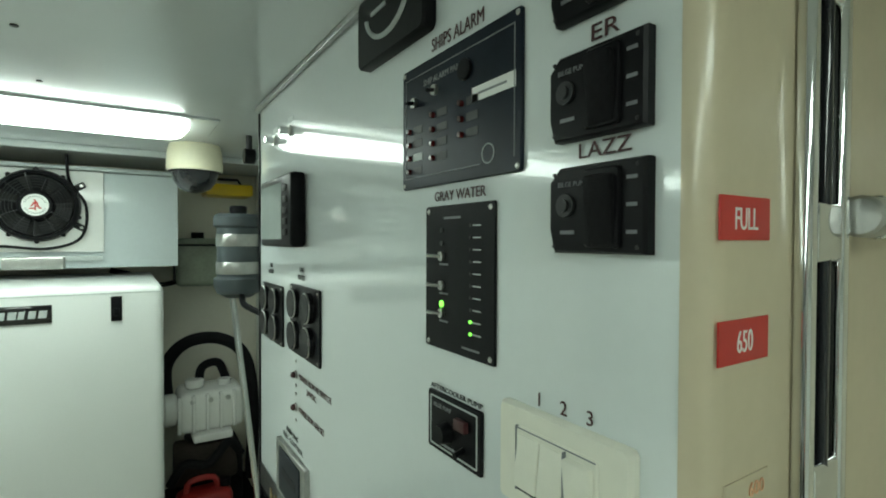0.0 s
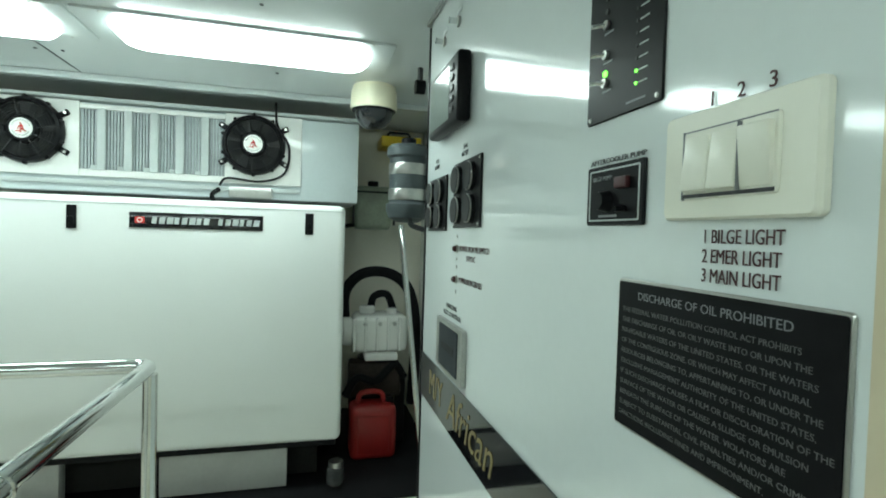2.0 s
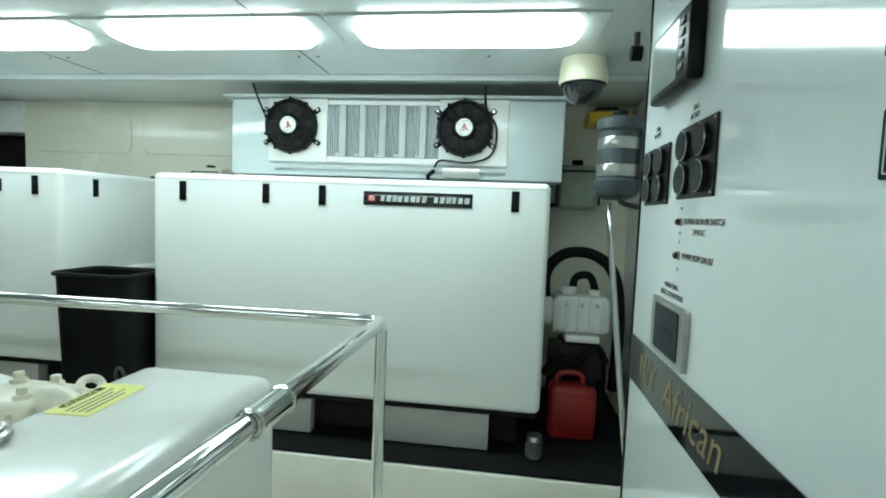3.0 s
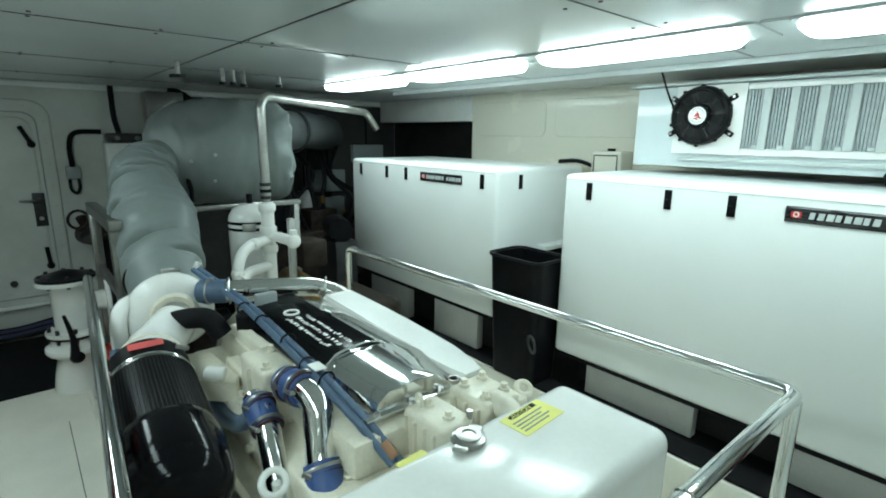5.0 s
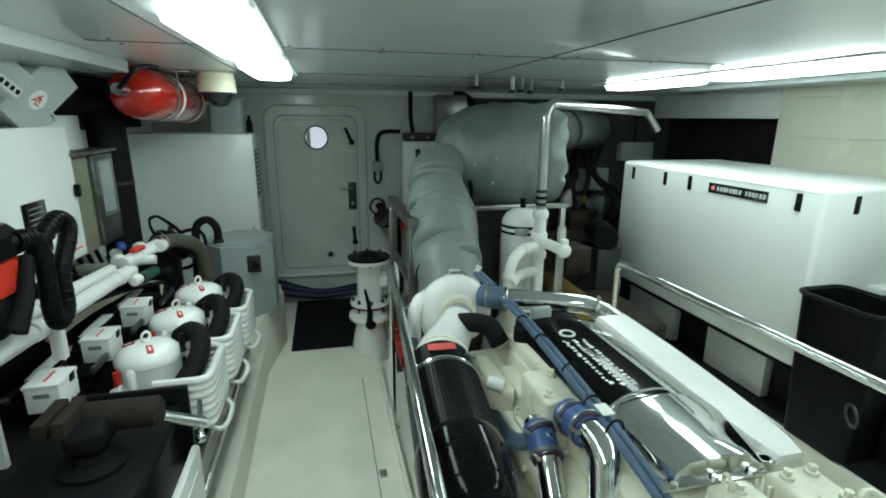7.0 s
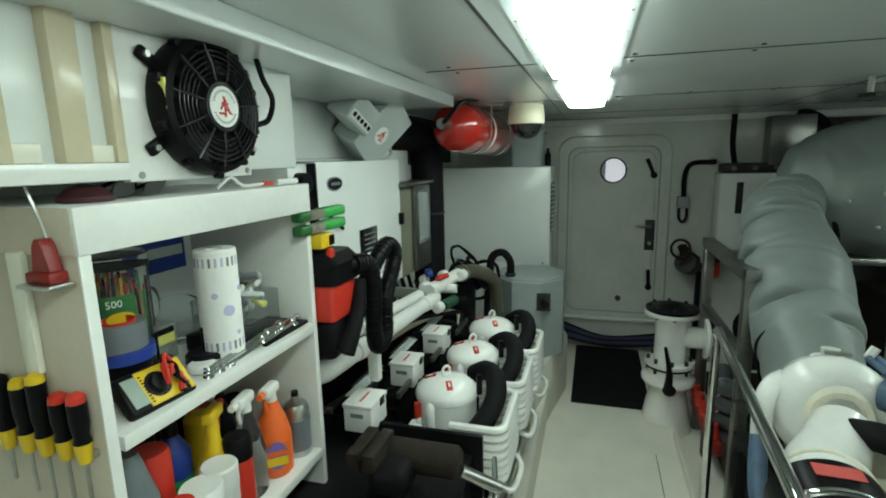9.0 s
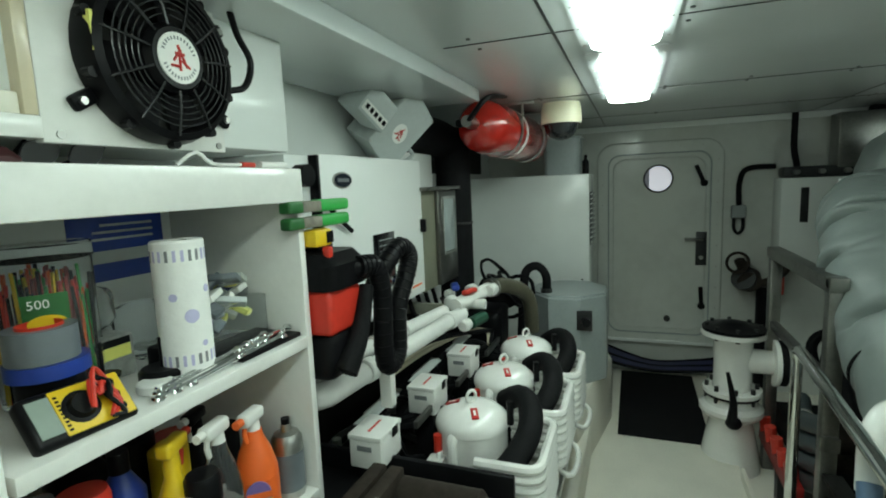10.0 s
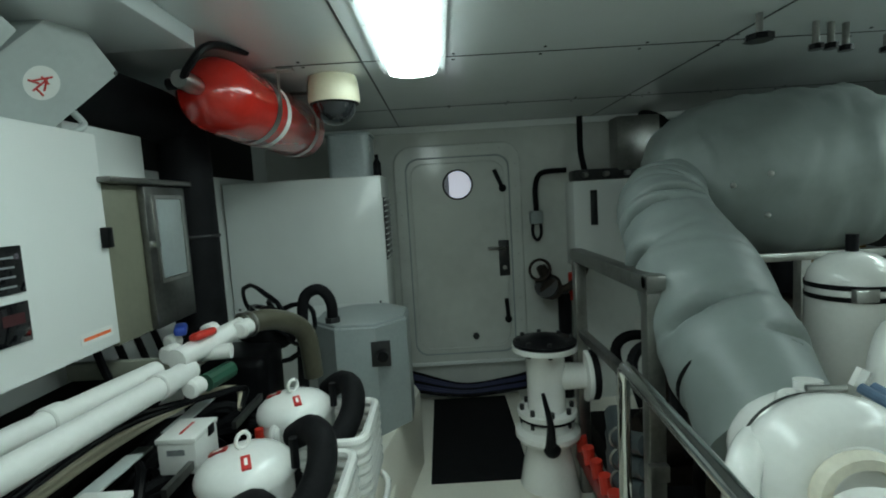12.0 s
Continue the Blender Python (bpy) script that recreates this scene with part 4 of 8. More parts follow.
part("hose", Shape().tube([(-1.8, 3.6, 1.5), (-1.95, 3.58, 1.54), (-2.1, 3.55, 1.53)], 0.016, 8, 4), BLACK, t)
t = thing("vent_bracket", (-1.8, 3.15, 0.95), "white bracket with dark vent on the cabinet side", "vent")
part("bracket", Shape().box((-1.808, 2.95, 0.95), (-1.72, 3.3, 0.985), 0.006), GENW, t)
part("vent", Shape().box((-1.806, 3.02, 0.86), (-1.74, 3.28, 0.949), 0.004), BLACK, t)

# bin between the generators
t = thing("waste_bin", (-1.56, 2.52, 0.217), "tall black plastic waste bin between the generators", "bin")
z0, z1 = 0.218, 1.0
outer0, outer1 = rrect(0.34, 0.25, 0.05), rrect(0.4, 0.3, 0.06)
n = len(outer0)
inner = rrect(0.37, 0.27, 0.05)
vs = [(x, y, z0) for x, y in outer0] + [(x, y, z1) for x, y in outer1] + [(x, y, z1) for x, y in inner] + [(x * 0.75, y * 0.75, z0 + 0.02) for x, y in inner]
fs = [tuple(range(n - 1, -1, -1))] + [(r * n + k, r * n + (k + 1) % n, (r + 1) * n + (k + 1) % n, (r + 1) * n + k) for r in range(3) for k in range(n)] + [tuple(3 * n + k for k in range(n))]
part("body", Shape().add(vs, fs, pose(-1.585, 2.6, 0)), BLACK, t)
part("rim", Shape().tube([(x - 1.585, y + 2.6, z1) for x, y in rrect(0.41, 0.31, 0.06)], 0.011, 6, closed=True), BLACK, t)
part("steel_ring", Shape().ring((-1.385, 2.43, 0.52), (0.5, 1, 0.1), 0.05, 0.008), DGREY, t)

# ---- handrails ----


def handrail(name, pts, posts, sleeves, label):
    t = thing(name, (posts[0][0], posts[0][1], posts[0][3]), label, "handrail", "engine handrails")
    part("top_rail", Shape().tube(pts, 0.0205, 16), CHROME, t)
    for x, y, z1, z0 in posts:
        part("post", Shape().cyl((x, y, z0), (x, y, z1), 0.019, seg=16), CHROME, t)
        part("base_flange", Shape().cyl((x, y, z0), (x, y, z0 + 0.01), 0.042, bevel=0.003), CHROME, t)
    for a, b in sleeves:
        part("sleeve", Shape().cyl(a, b, 0.0245, seg=16, bevel=0.004), CHROME, t)
        for p in (a, b):
            part("collar", Shape().ring(p, Vector(b) - Vector(a), 0.0245, 0.004, 18, 6), CHROME, t)
    return t


def bend(c, a, b, r, n=6):
    """Points round a corner at c, coming from a and leaving to b."""
    c, a, b = Vector(c), Vector(a), Vector(b)
    p, q = c + (a - c).normalized() * r, c + (b - c).normalized() * r
    return [tuple((1 - u) ** 2 * p + 2 * u * (1 - u) * c + u * u * q) for u in (k / n for k in range(n + 1))]


E, C, D, F = (-2.4, 1.805, 1.011), (0.03, 1.856, 1.011), (0.0, 0.265, 1.0), (-2.64, 0.455, 1.0)
handrail("handrail", [(-2.4, 1.805, 0.1)] + bend(E, (-2.4, 1.805, 0), C, 0.06) + bend(C, E, D, 0.045) + [(0.0112, 0.9405, 1.007)], [(0.03, 1.845, 0.99, -0.08), (-2.4, 1.805, 0.2, -0.08)], [((0.02, 1.17, 1.009), (0.018, 1.06, 1.008))], "polished steel tube handrail on the generator side of the engine")
handrail("handrail", [(0.011, 0.94, 1.007)] + bend(D, C, F, 0.05) + bend(F, D, (-2.64, 0.455, 0), 0.06) + [(-2.64, 0.455, 0.1)], [(0.002, 0.285, 0.99, 0.0), (-2.64, 0.455, 0.2, -0.08)], [], "polished steel tube handrail between the walkway and engine")

# ---- main engine ----
EN = thing("main_engine", (-1.3, 1.0, -0.08), "cream marine diesel engine with chrome covers and blue hoses", "engine")


part("block", Shape().box((-2.0, 0.74, 0.1), (-0.58, 1.36, 0.74), 0.03, 3), ENGW, EN)
part("oil_pan", Shape().box((-1.95, 0.8, -0.08), (-0.6, 1.3, 0.1), 0.03), ENGW, EN)
part("cylinder_head", Shape().box((-1.92, 0.86, 0.74), (-0.74, 1.3, 0.86), 0.02), ENGW, EN)
part("side_rail", Shape().box((-1.95, 0.66, 0.55), (-1.0, 0.74, 0.62), 0.015), ENGW, EN)
for k in range(7):
    part("block_bolt", Shape().cyl((-1.9 + 0.17 * k, 0.745, 0.66), (-1.9 + 0.17 * k, 0.72, 0.66), 0.016, seg=6), ENGW, EN)

# expansion tank over the front of the engine
tk = part("expansion_tank", Shape().box((-0.55, 0.6, 0.35), (-0.165, 1.545, 0.925), 0.045, 5), PAINTW, EN, "glossy white expansion tank")
part("filler_neck", Shape().cyl((-0.49, 1.06, 0.92), (-0.49, 1.06, 0.931), 0.034), STEEL, tk)
part("filler_cap", Shape().lathe([(0.045, 0.93), (0.048, 0.934), (0.046, 0.941), (0.036, 0.944), (0.034, 0.949), (0.02, 0.95), (0.018, 0.946), (0.004, 0.946)], pose(-0.49, 1.06, 0), 24), STEEL, tk, "pressed steel pressure cap")
for s in (-1, 1):
    part("cap_ear", Shape().box((-0.02, 0.036, 0.931), (0.02, 0.066, 0.94), 0.004, m=pose(-0.49, 1.06, 0, 0, 0, 90 + 90 * s + 25)), STEEL, tk)
cau = part("caution_label", Shape().box((-0.05, -0.09, 0), (0.05, 0.09, 0.001), m=pose(-0.46, 1.286, 0.9255, 0, 0, 4)), YLABEL, tk, "yellow caution label")
part("label_head", Shape().box((-0.046, -0.06, 0.001), (-0.028, 0.06, 0.0014), m=pose(-0.46, 1.286, 0.9255, 0, 0, 4)), BLACK, cau)
write("lettering", "CAUTION", YLABEL, cau, pose(-0.485, 1.218, 0.9269, 0, 0, 94), 0.016, thick=0.0002)
for k in range(4):
    part("lettering_bar", Shape().box((-0.014 + 0.014 * k, -0.075, 0.001), (-0.009 + 0.014 * k, 0.06 - 0.02 * (k % 2), 0.0014), m=pose(-0.46, 1.286, 0.9255, 0, 0, 4)), GREYP, cau)
part("warning_label", Shape().box((-0.02, -0.045, 0), (0.018, 0.045, 0.001), m=pose(-0.525, 0.905, 0.921, 0, -4, 4)), YLABEL, tk, "small yellow label")

# thermostat housing: bolted castings with ribs
def casting(x0, x1, y0, y1, z0, z1, bolts, ribs=3, taper=0.02):
    """A cast cover: tapered body on a flange, ribbed sides, bosses with bolts round the edge."""
    cx, cy = (x0 + x1) / 2, (y0 + y1) / 2
    body = part("casting", lumpy(Shape().box((x0 + taper, y0 + taper, z0), (x1 - taper, y1 - taper, z1), 0.016, 3), 0.003, 14), ENGW, EN)
    part("casting_flange", Shape().prism(rrect(x1 - x0, y1 - y0, 0.03, 4), z0, z0 + 0.018, pose(cx, cy, 0), 0.004), ENGW, body)
    for k in range(ribs):
        x = x0 + (x1 - x0) * (k + 1) / (ribs + 1)
        part("casting_rib", Shape().box((x - 0.005, y0 + 0.006, z0 + 0.016), (x + 0.005, y1 - 0.006, z1 - 0.02), 0.003), ENGW, body)
    for u, v in bolts:
        bx, by = x0 + (x1 - x0) * u, y0 + (y1 - y0) * v
        inner = 0.15 < u < 0.85 and 0.15 < v < 0.85
        bz = z1 - 0.004 if inner else z0 + 0.016
        part("bolt_boss", Shape().cyl((bx, by, bz), (bx, by, bz + 0.014), 0.02, 0.017, seg=14), ENGW, body)
        part("bolt_head", Shape().cyl((bx, by, bz + 0.014), (bx, by, bz + 0.03), 0.0115, seg=6), ENGW, body)
    return body


edge = ((0.08, 0.1), (0.5, 0.06), (0.92, 0.1), (0.08, 0.9), (0.5, 0.94), (0.92, 0.9))
casting(-0.79, -0.57, 1.03, 1.2, 0.74, 0.905, edge + ((0.3, 0.5), (0.72, 0.5)), 4)
casting(-0.78, -0.56, 1.205, 1.4, 0.74, 0.92, edge + ((0.25, 0.3), (0.25, 0.72), (0.7, 0.3), (0.7, 0.72)), 3)
part("thermostat_elbow", Shape().tube([(-0.66, 1.3, 0.86), (-0.62, 1.3, 0.895), (-0.56, 1.29, 0.9), (-0.5, 1.28, 0.86)], 0.04, 16, 4), ENGW, EN)
part("lifting_plate", Shape().ring((-0.64, 1.46, 0.88), (0.5, -0.3, 0.8), 0.024, 0.011, 24, 8), ENGW, EN)
part("plate_arm", Shape().box((-0.72, 1.36, 0.84), (-0.6, 1.44, 0.875), 0.01), ENGW, EN)
part("lifting_eye", Shape().ring((-0.75, 1.1, 0.915), (0.3, 1, 0), 0.02, 0.007, 18, 6), ENGW, EN)
part("sender", Shape().cyl((-0.6, 1.17, 0.9), (-0.6, 1.17, 0.925), 0.01, seg=6), STEEL, EN)

# rocker cover: far part black in place of a dark reflection, polished near part
cv = part("rocker_cover", Shape().box((-1.9, 0.96, 0.85), (-0.83, 1.25, 0.885), 0.012), DGREY, EN, "polished rocker cover, far part coloured black for a dark reflection")


def sheet(xs, prof, th=0.006):
    """A formed sheet: for each x a row of (y, z)."""
    s = Shape()
    n = len(prof(xs[0]))
    vs = [(x, y, z) for x in xs for y, z in prof(x)] + [(x, y, z - th) for x in xs for y, z in prof(x)]
    o = len(xs) * n
    fs = []
    for i in range(len(xs) - 1):
        for k in range(n - 1):
            a = i * n + k
            fs.append((a, a + 1, a + n + 1, a + n))
            fs.append((o + a, o + a + n, o + a + n + 1, o + a + 1))
    for i in range(len(xs) - 1):
        for k in (0, n - 1):
            a = i * n + k
            fs.append((a, a + n, o + a + n, o + a))
    for k in range(n - 1):
        for i in (0, len(xs) - 1):
            a = i * n + k
            fs.append((a, a + 1, o + a + 1, o + a))
    return s.add(vs, fs)


def cover_prof(x):
    l = 0.955 if x < -0.95 else 0.955 + (x + 0.95) * 0.1
    r = 1.36 if x < -1.05 else 1.36 - (x + 1.05) * 0.3
    return [(l, 0.89), (l + 0.012, 0.925), (l + 0.05, 0.95), (1.08, 0.955), (1.15, 0.953), (1.21, 0.947), (r - 0.06, 0.925), (r - 0.018, 0.908), (r, 0.875)]


part("polished_cover", sheet([-1.125, -1.11, -1.05, -0.95, -0.88, -0.82, -0.8], cover_prof), CHROME, cv, "polished chrome cover")
part("polished_side", sheet([-1.78, -1.6, -1.3, -1.127], lambda x: cover_prof(x)[5:]), CHROME, cv, "polished chrome cover side")
# black lacquer paints the dark reflection round the lettering
part("black_cover", sheet([-1.9, -1.88, -1.6, -1.3, -1.13], lambda x: cover_prof(x)[:6]), BLACKS, cv, "cover coloured black for a dark reflection, with white lettering bars")
end = cover_prof(-0.8)
part("cover_front", Shape().prism([(y, z) for y, z in end] + [(end[-1][0], 0.845), (end[0][0], 0.845)], 0.0, 0.006, Matrix(((0, 0, 1, -0.807), (1, 0, 0, 0), (0, 1, 0, 0), (0, 0, 0, 1)))), CHROME, cv)
part("cover_lip", Shape().tube([(-1.09, 0.96, 0.945), (-1.115, 1.02, 0.963), (-1.13, 1.1, 0.967), (-1.14, 1.17, 0.962), (-1.15, 1.24, 0.935)], 0.006, 8, 5, radii=[0.002, 0.005, 0.005, 0.004, 0.002]), CHROME, cv)
part("cover_tab", Shape().box((-0.865, 1.15, 0.948), (-0.8, 1.2, 0.954), 0.002), CHROME, cv)
part("cover_flange", Shape().box((-0.825, 0.93, 0.885), (-0.78, 1.27, 0.893), 0.002), CHROME, cv)
for y in (0.97, 1.1, 1.22):
    part("cover_bolt", Shape().cyl((-0.79, y, 0.893), (-0.79, y, 0.905), 0.01, seg=8), STEEL, cv)
random.seed(4)
for r in range(3):
    x = -1.56
    while x < -1.2:
        w = random.uniform(0.008, 0.02)
        y = 1.035 + 0.042 * r + random.uniform(-0.004, 0.004)
        part("lettering_bar", Shape().box((-w / 2, -0.008, 0.0), (w / 2, random.uniform(0.004, 0.01), 0.0007), m=pose(x, y, 0.9545 + 0.0008 * (r < 2), 0, 0, random.uniform(-25, 25))), WHITEL, cv)
        x += w + random.uniform(0.006, 0.016)
part("logo_ring", Shape().ring((-1.63, 1.08, 0.955), (0, 0, 1), 0.03, 0.006, 20, 5), WHITEL, cv)

# long white coolant rail
def rail_prof(x):
    u = (x + 1.82) / 0.96
    c = 1.41 + 0.05 * u * (1 - u) + 0.03 * u
    h = 0.935 - 0.07 * u
    w = 0.084 + 0.03 * u * (1 - u) - 0.25 * max(0.0, u - 0.88)
    return [(c - w, h - 0.06), (c - w, h - 0.015), (c - w + 0.015, h), (c + w - 0.015, h), (c + w, h - 0.015), (c + w, h - 0.06)]


part("coolant_rail", sheet([-1.82, -1.8, -1.65, -1.5, -1.35, -1.2, -1.05, -0.92, -0.86], rail_prof, 0.02), PAINTW, EN, "long white painted coolant rail")
part("rail_body", Shape().box((-1.9, 1.3, 0.6), (-0.95, 1.44, 0.76), 0.02), ENGW, EN)
for x in (-1.85, -1.5, -1.0, -0.86):
    part("rail_fitting", Shape().cyl((x, 1.34, 0.78), (x, 1.34, 0.87), 0.016, seg=10).cyl((x, 1.34, 0.84), (x, 1.34, 0.87), 0.024, seg=6), STEEL, EN)

# air filter
fq = Matrix.Translation((-1.66, 0.522, 0.842)) @ (Vector((-0.87, 0.455, 0.775)) - Vector((-1.66, 0.522, 0.842))).to_track_quat("Z", "Y").to_matrix().to_4x4()
fl = part("air_filter", Shape().lathe([(0.1, 0.0), (0.13, 0.004), (0.142, 0.02), (0.142, 0.52)], fq, 48), BLACK, EN, "black pleated air filter canister")
for k in range(80):
    a = 2 * math.pi * k / 80
    c, q = math.cos(a), math.sin(a)
    part("pleat", Shape().cyl(fq @ Vector((0.142 * c, 0.142 * q, 0.16)), fq @ Vector((0.142 * c, 0.142 * q, 0.5)), 0.0022, seg=5), BLACK, fl)
part("end_canister", Shape().lathe([(0.144, 0.5), (0.148, 0.506), (0.15, 0.54), (0.149, 0.6), (0.147, 0.66), (0.139, 0.71), (0.124, 0.745), (0.1, 0.768), (0.06, 0.782), (0.004, 0.786)], fq, 48), BLACKS, fl, "glossy black end canister")
for h, mt in ((0.135, CHROME), (0.152, STEELD)):
    part("band", Shape().lathe([(0.145, h), (0.147, h + 0.003), (0.147, h + 0.01), (0.145, h + 0.013)], fq, 48, caps=False), mt, fl)
part("band_screw", Shape().cyl((-1.53, 0.6, 0.965), (-1.52, 0.64, 0.95), 0.009, seg=8), STEEL, fl)
part("red_label", Shape().box((-0.024, -0.055, 0), (0.024, 0.055, 0.002), m=pose(-1.575, 0.515, 0.979, 0, 4.5, -3)), mat("pink_red_label", (0.6, 0.1, 0.09), 0.4), fl)
part("filter_neck", Shape().tube([(-1.62, 0.53, 0.85), (-1.75, 0.56, 0.86), (-1.86, 0.62, 0.875), (-1.98, 0.69, 0.89)], 0.09, 24, 5, radii=[0.12, 0.11, 0.095, 0.09]), PAINTW, fl)
part("neck_lip", Shape().ring((-1.7, 0.545, 0.857), (-1, 0.25, 0.1), 0.112, 0.008, 32, 8), ENGW, fl)

# turbocharger
def volute(c, R, r0, r1, m):
    pts, rad = [], []
    for k in range(33):
        a = radians(-100 + 330 * k / 32)
        pts.append(m @ Vector((R * math.cos(a), R * math.sin(a), 0)))
        rad.append(r0 + (r1 - r0) * k / 32)
    return pts, rad


tm = Matrix.Translation((-2.12, 0.72, 0.9)) @ Vector((1, -0.15, 0.1)).to_track_quat("Z", "Y").to_matrix().to_4x4()
pts, rad = volute(None, 0.12, 0.045, 0.085, tm)
tb = part("turbocharger", Shape().tube(pts, 0.07, 14, radii=rad).lathe([(0.16, -0.09), (0.17, -0.05), (0.12, 0.0), (0.11, 0.04), (0.1, 0.07)], tm, 32), PAINTW, EN, "white enamelled turbocharger housing")
part("inlet_ring", Shape().lathe([(0.075, 0.02), (0.1, 0.075), (0.09, 0.1), (0.07, 0.1), (0.06, 0.04)], tm, 30), ENGW, tb)
part("v_band", Shape().lathe([(0.172, -0.06), (0.178, -0.05), (0.172, -0.04)], tm, 32, caps=False), STEEL, tb)
part("turbine_housing", lumpy(Shape().ball(tm @ Vector((0.0, 0.0, -0.15)), 0.15, (1, 1, 0.95), 26, 16), 0.01, 6), PAINTW, tb)
part("boss", disc(tm @ Matrix.Translation((0.0, 0.17, -0.1)) @ pose(0, 0, 0, -90), 0.03, 0.02), PAINTW, tb)
tc = tm @ Vector((0, 0, -0.15))
for d in ((0.45, -0.55, 0.75), (0.1, -0.2, 1.0), (-0.2, 0.3, 0.95)):
    d = Vector(d).normalized()
    pad = part("cast_pad", Shape().cyl(tc + d * 0.138, tc + d * 0.16, 0.036, 0.032, seg=20, bevel=0.004), PAINTW, tb)
    part("pad_plug", Shape().cyl(tc + d * 0.158, tc + d * 0.168, 0.014, seg=6), PAINTW, pad)
part("clamp_bolt", Shape().cyl(tm @ Vector((-0.03, 0.185, -0.05)), tm @ Vector((0.05, 0.185, -0.05)), 0.008, seg=8), STEEL, tb)
part("split_line", Shape().ring(tm @ Vector((0, 0, -0.085)), tm.to_3x3() @ Vector((0, 0, 1)), 0.163, 0.004, 36, 6), DGREY, tb)
part("oil_fitting", Shape().cyl((-2.25, 0.86, 1.05), (-2.25, 0.88, 1.09), 0.016, seg=6), PAINTW, tb)
part("drain_elbow", Shape().tube([(-2.1, 0.5, 0.75), (-2.1, 0.5, 0.9), (-2.13, 0.53, 0.96), (-2.18, 0.58, 0.97)], 0.035, 12, 4), PAINTW, tb)
# charge air pipe
part("charge_pipe", Shape().tube([(-2.02, 0.9, 0.99), (-1.98, 1.0, 0.99), (-1.95, 1.2, 0.97), (-1.93, 1.34, 0.95), (-1.88, 1.42, 0.92)], 0.048, 18, 5), CHROME, EN, "polished charge air pipe")
part("hose_coupling", Shape().tube([(-2.08, 0.84, 0.985), (-2.03, 0.885, 0.99), (-2.005, 0.93, 0.99)], 0.056, 16, 3), BLUEG, EN)
part("hose_coupling", Shape().tube([(-1.92, 1.36, 0.943), (-1.87, 1.43, 0.915), (-1.83, 1.46, 0.89)], 0.046, 16, 3), STEEL, EN)
for p, d in (((-2.05, 0.87, 0.99), (1, 1.2, 0)), ((-2.0, 0.94, 0.99), (0.4, 1.2, 0)), ((-1.91, 1.38, 0.94), (0.5, 1, -0.2))):
    part("hose_clamp", Shape().ring(p, d, 0.058, 0.006, 22, 6), STEEL, EN)
part("rubber_elbow", Shape().tube([(-1.9, 0.68, 0.93), (-1.84, 0.73, 0.95), (-1.8, 0.79, 0.94), (-1.77, 0.83, 0.87)], 0.044, 16, 5), BLACKM, EN)
part("breather", Shape().cyl((-1.72, 0.92, 0.86), (-1.72, 0.92, 0.97), 0.045, seg=20, bevel=0.01), BLACKM, EN)
part("cold_plate", Shape().box((-1.86, 1.0, 0.86), (-1.82, 1.1, 1.0), 0.01), GREY, EN)

# left bank: cream housing, blue hoses with clamps, chrome pipes
casting(-1.42, -1.16, 0.755, 0.92, 0.74, 0.935, ((0.08, 0.1), (0.92, 0.1), (0.3, 0.7), (0.78, 0.3)), 1)
casting(-1.72, -1.44, 0.79, 0.9, 0.72, 0.8, edge, 0)
casting(-1.04, -0.76, 0.85, 1.02, 0.72, 0.855, edge + ((0.5, 0.5),), 2)
part("bracket", Shape().prism([(-1.86, 0.64), (-1.56, 0.66), (-1.44, 0.77), (-1.5, 0.8), (-1.8, 0.78)], 0.72, 0.8, None, 0.006), ENGW, EN)
part("valve_wall", Shape().box((-1.8, 0.875, 0.74), (-1.43, 0.925, 0.905), 0.012, 3), ENGW, EN)
part("sensor_cap", Shape().cyl((-1.46, 0.74, 0.84), (-1.5, 0.68, 0.85), 0.026, seg=14, bevel=0.006), PLASTW, EN)

def coolant_pipe(pts, r, hose, clamps):
    p = part("coolant_pipe", Shape().tube(pts, r, 18, 6), CHROME, EN, "polished coolant pipe")
    for a, b in hose:
        part("blue_hose", Shape().cyl(a, b, r + 0.009, seg=20), BLUE, p)
    for c, d in clamps:
        part("hose_clamp", Shape().ring(c, d, r + 0.011, 0.006, 22, 6), STEEL, p)
        part("hose_end", Shape().ring(Vector(c) + Vector(d).normalized() * 0.016, d, r + 0.008, 0.004, 22, 6), MAROON, p)
        q = Vector(c) + Vector((0, -r - 0.012, 0.012))
        part("clamp_screw", Shape().cyl(q, q + Vector((0.03, 0.01, 0)), 0.008, seg=8), STEEL, p)


coolant_pipe([(-1.14, 0.85, 0.9), (-1.02, 0.855, 0.915), (-0.95, 0.855, 0.9), (-0.91, 0.84, 0.84), (-0.86, 0.82, 0.76), (-0.78, 0.8, 0.68), (-0.6, 0.8, 0.62)], 0.047, [((-1.16, 0.85, 0.895), (-1.03, 0.855, 0.915)), ((-0.86, 0.82, 0.765), (-0.79, 0.803, 0.69))], [((-1.05, 0.855, 0.915), (1, 0, 0.1)), ((-1.13, 0.85, 0.9), (1, 0, 0.1)), ((-0.85, 0.818, 0.75), (0.6, -0.1, -0.6))])
coolant_pipe([(-1.22, 0.76, 0.84), (-1.12, 0.755, 0.815), (-1.0, 0.73, 0.74), (-0.9, 0.71, 0.65), (-0.82, 0.7, 0.56)], 0.04, [((-1.2, 0.76, 0.835), (-1.09, 0.75, 0.795))], [((-1.18, 0.76, 0.83), (1, 0, -0.3)), ((-1.1, 0.752, 0.8), (1, -0.1, -0.5))])
part("dipstick_ring", Shape().ring((-0.82, 0.66, 0.8), (0.7, -0.2, 0.6), 0.032, 0.01, 24, 8), PAINTW, EN)
part("dipstick_tube", Shape().cyl((-0.83, 0.67, 0.79), (-0.85, 0.7, 0.4), 0.012), PAINTW, EN)
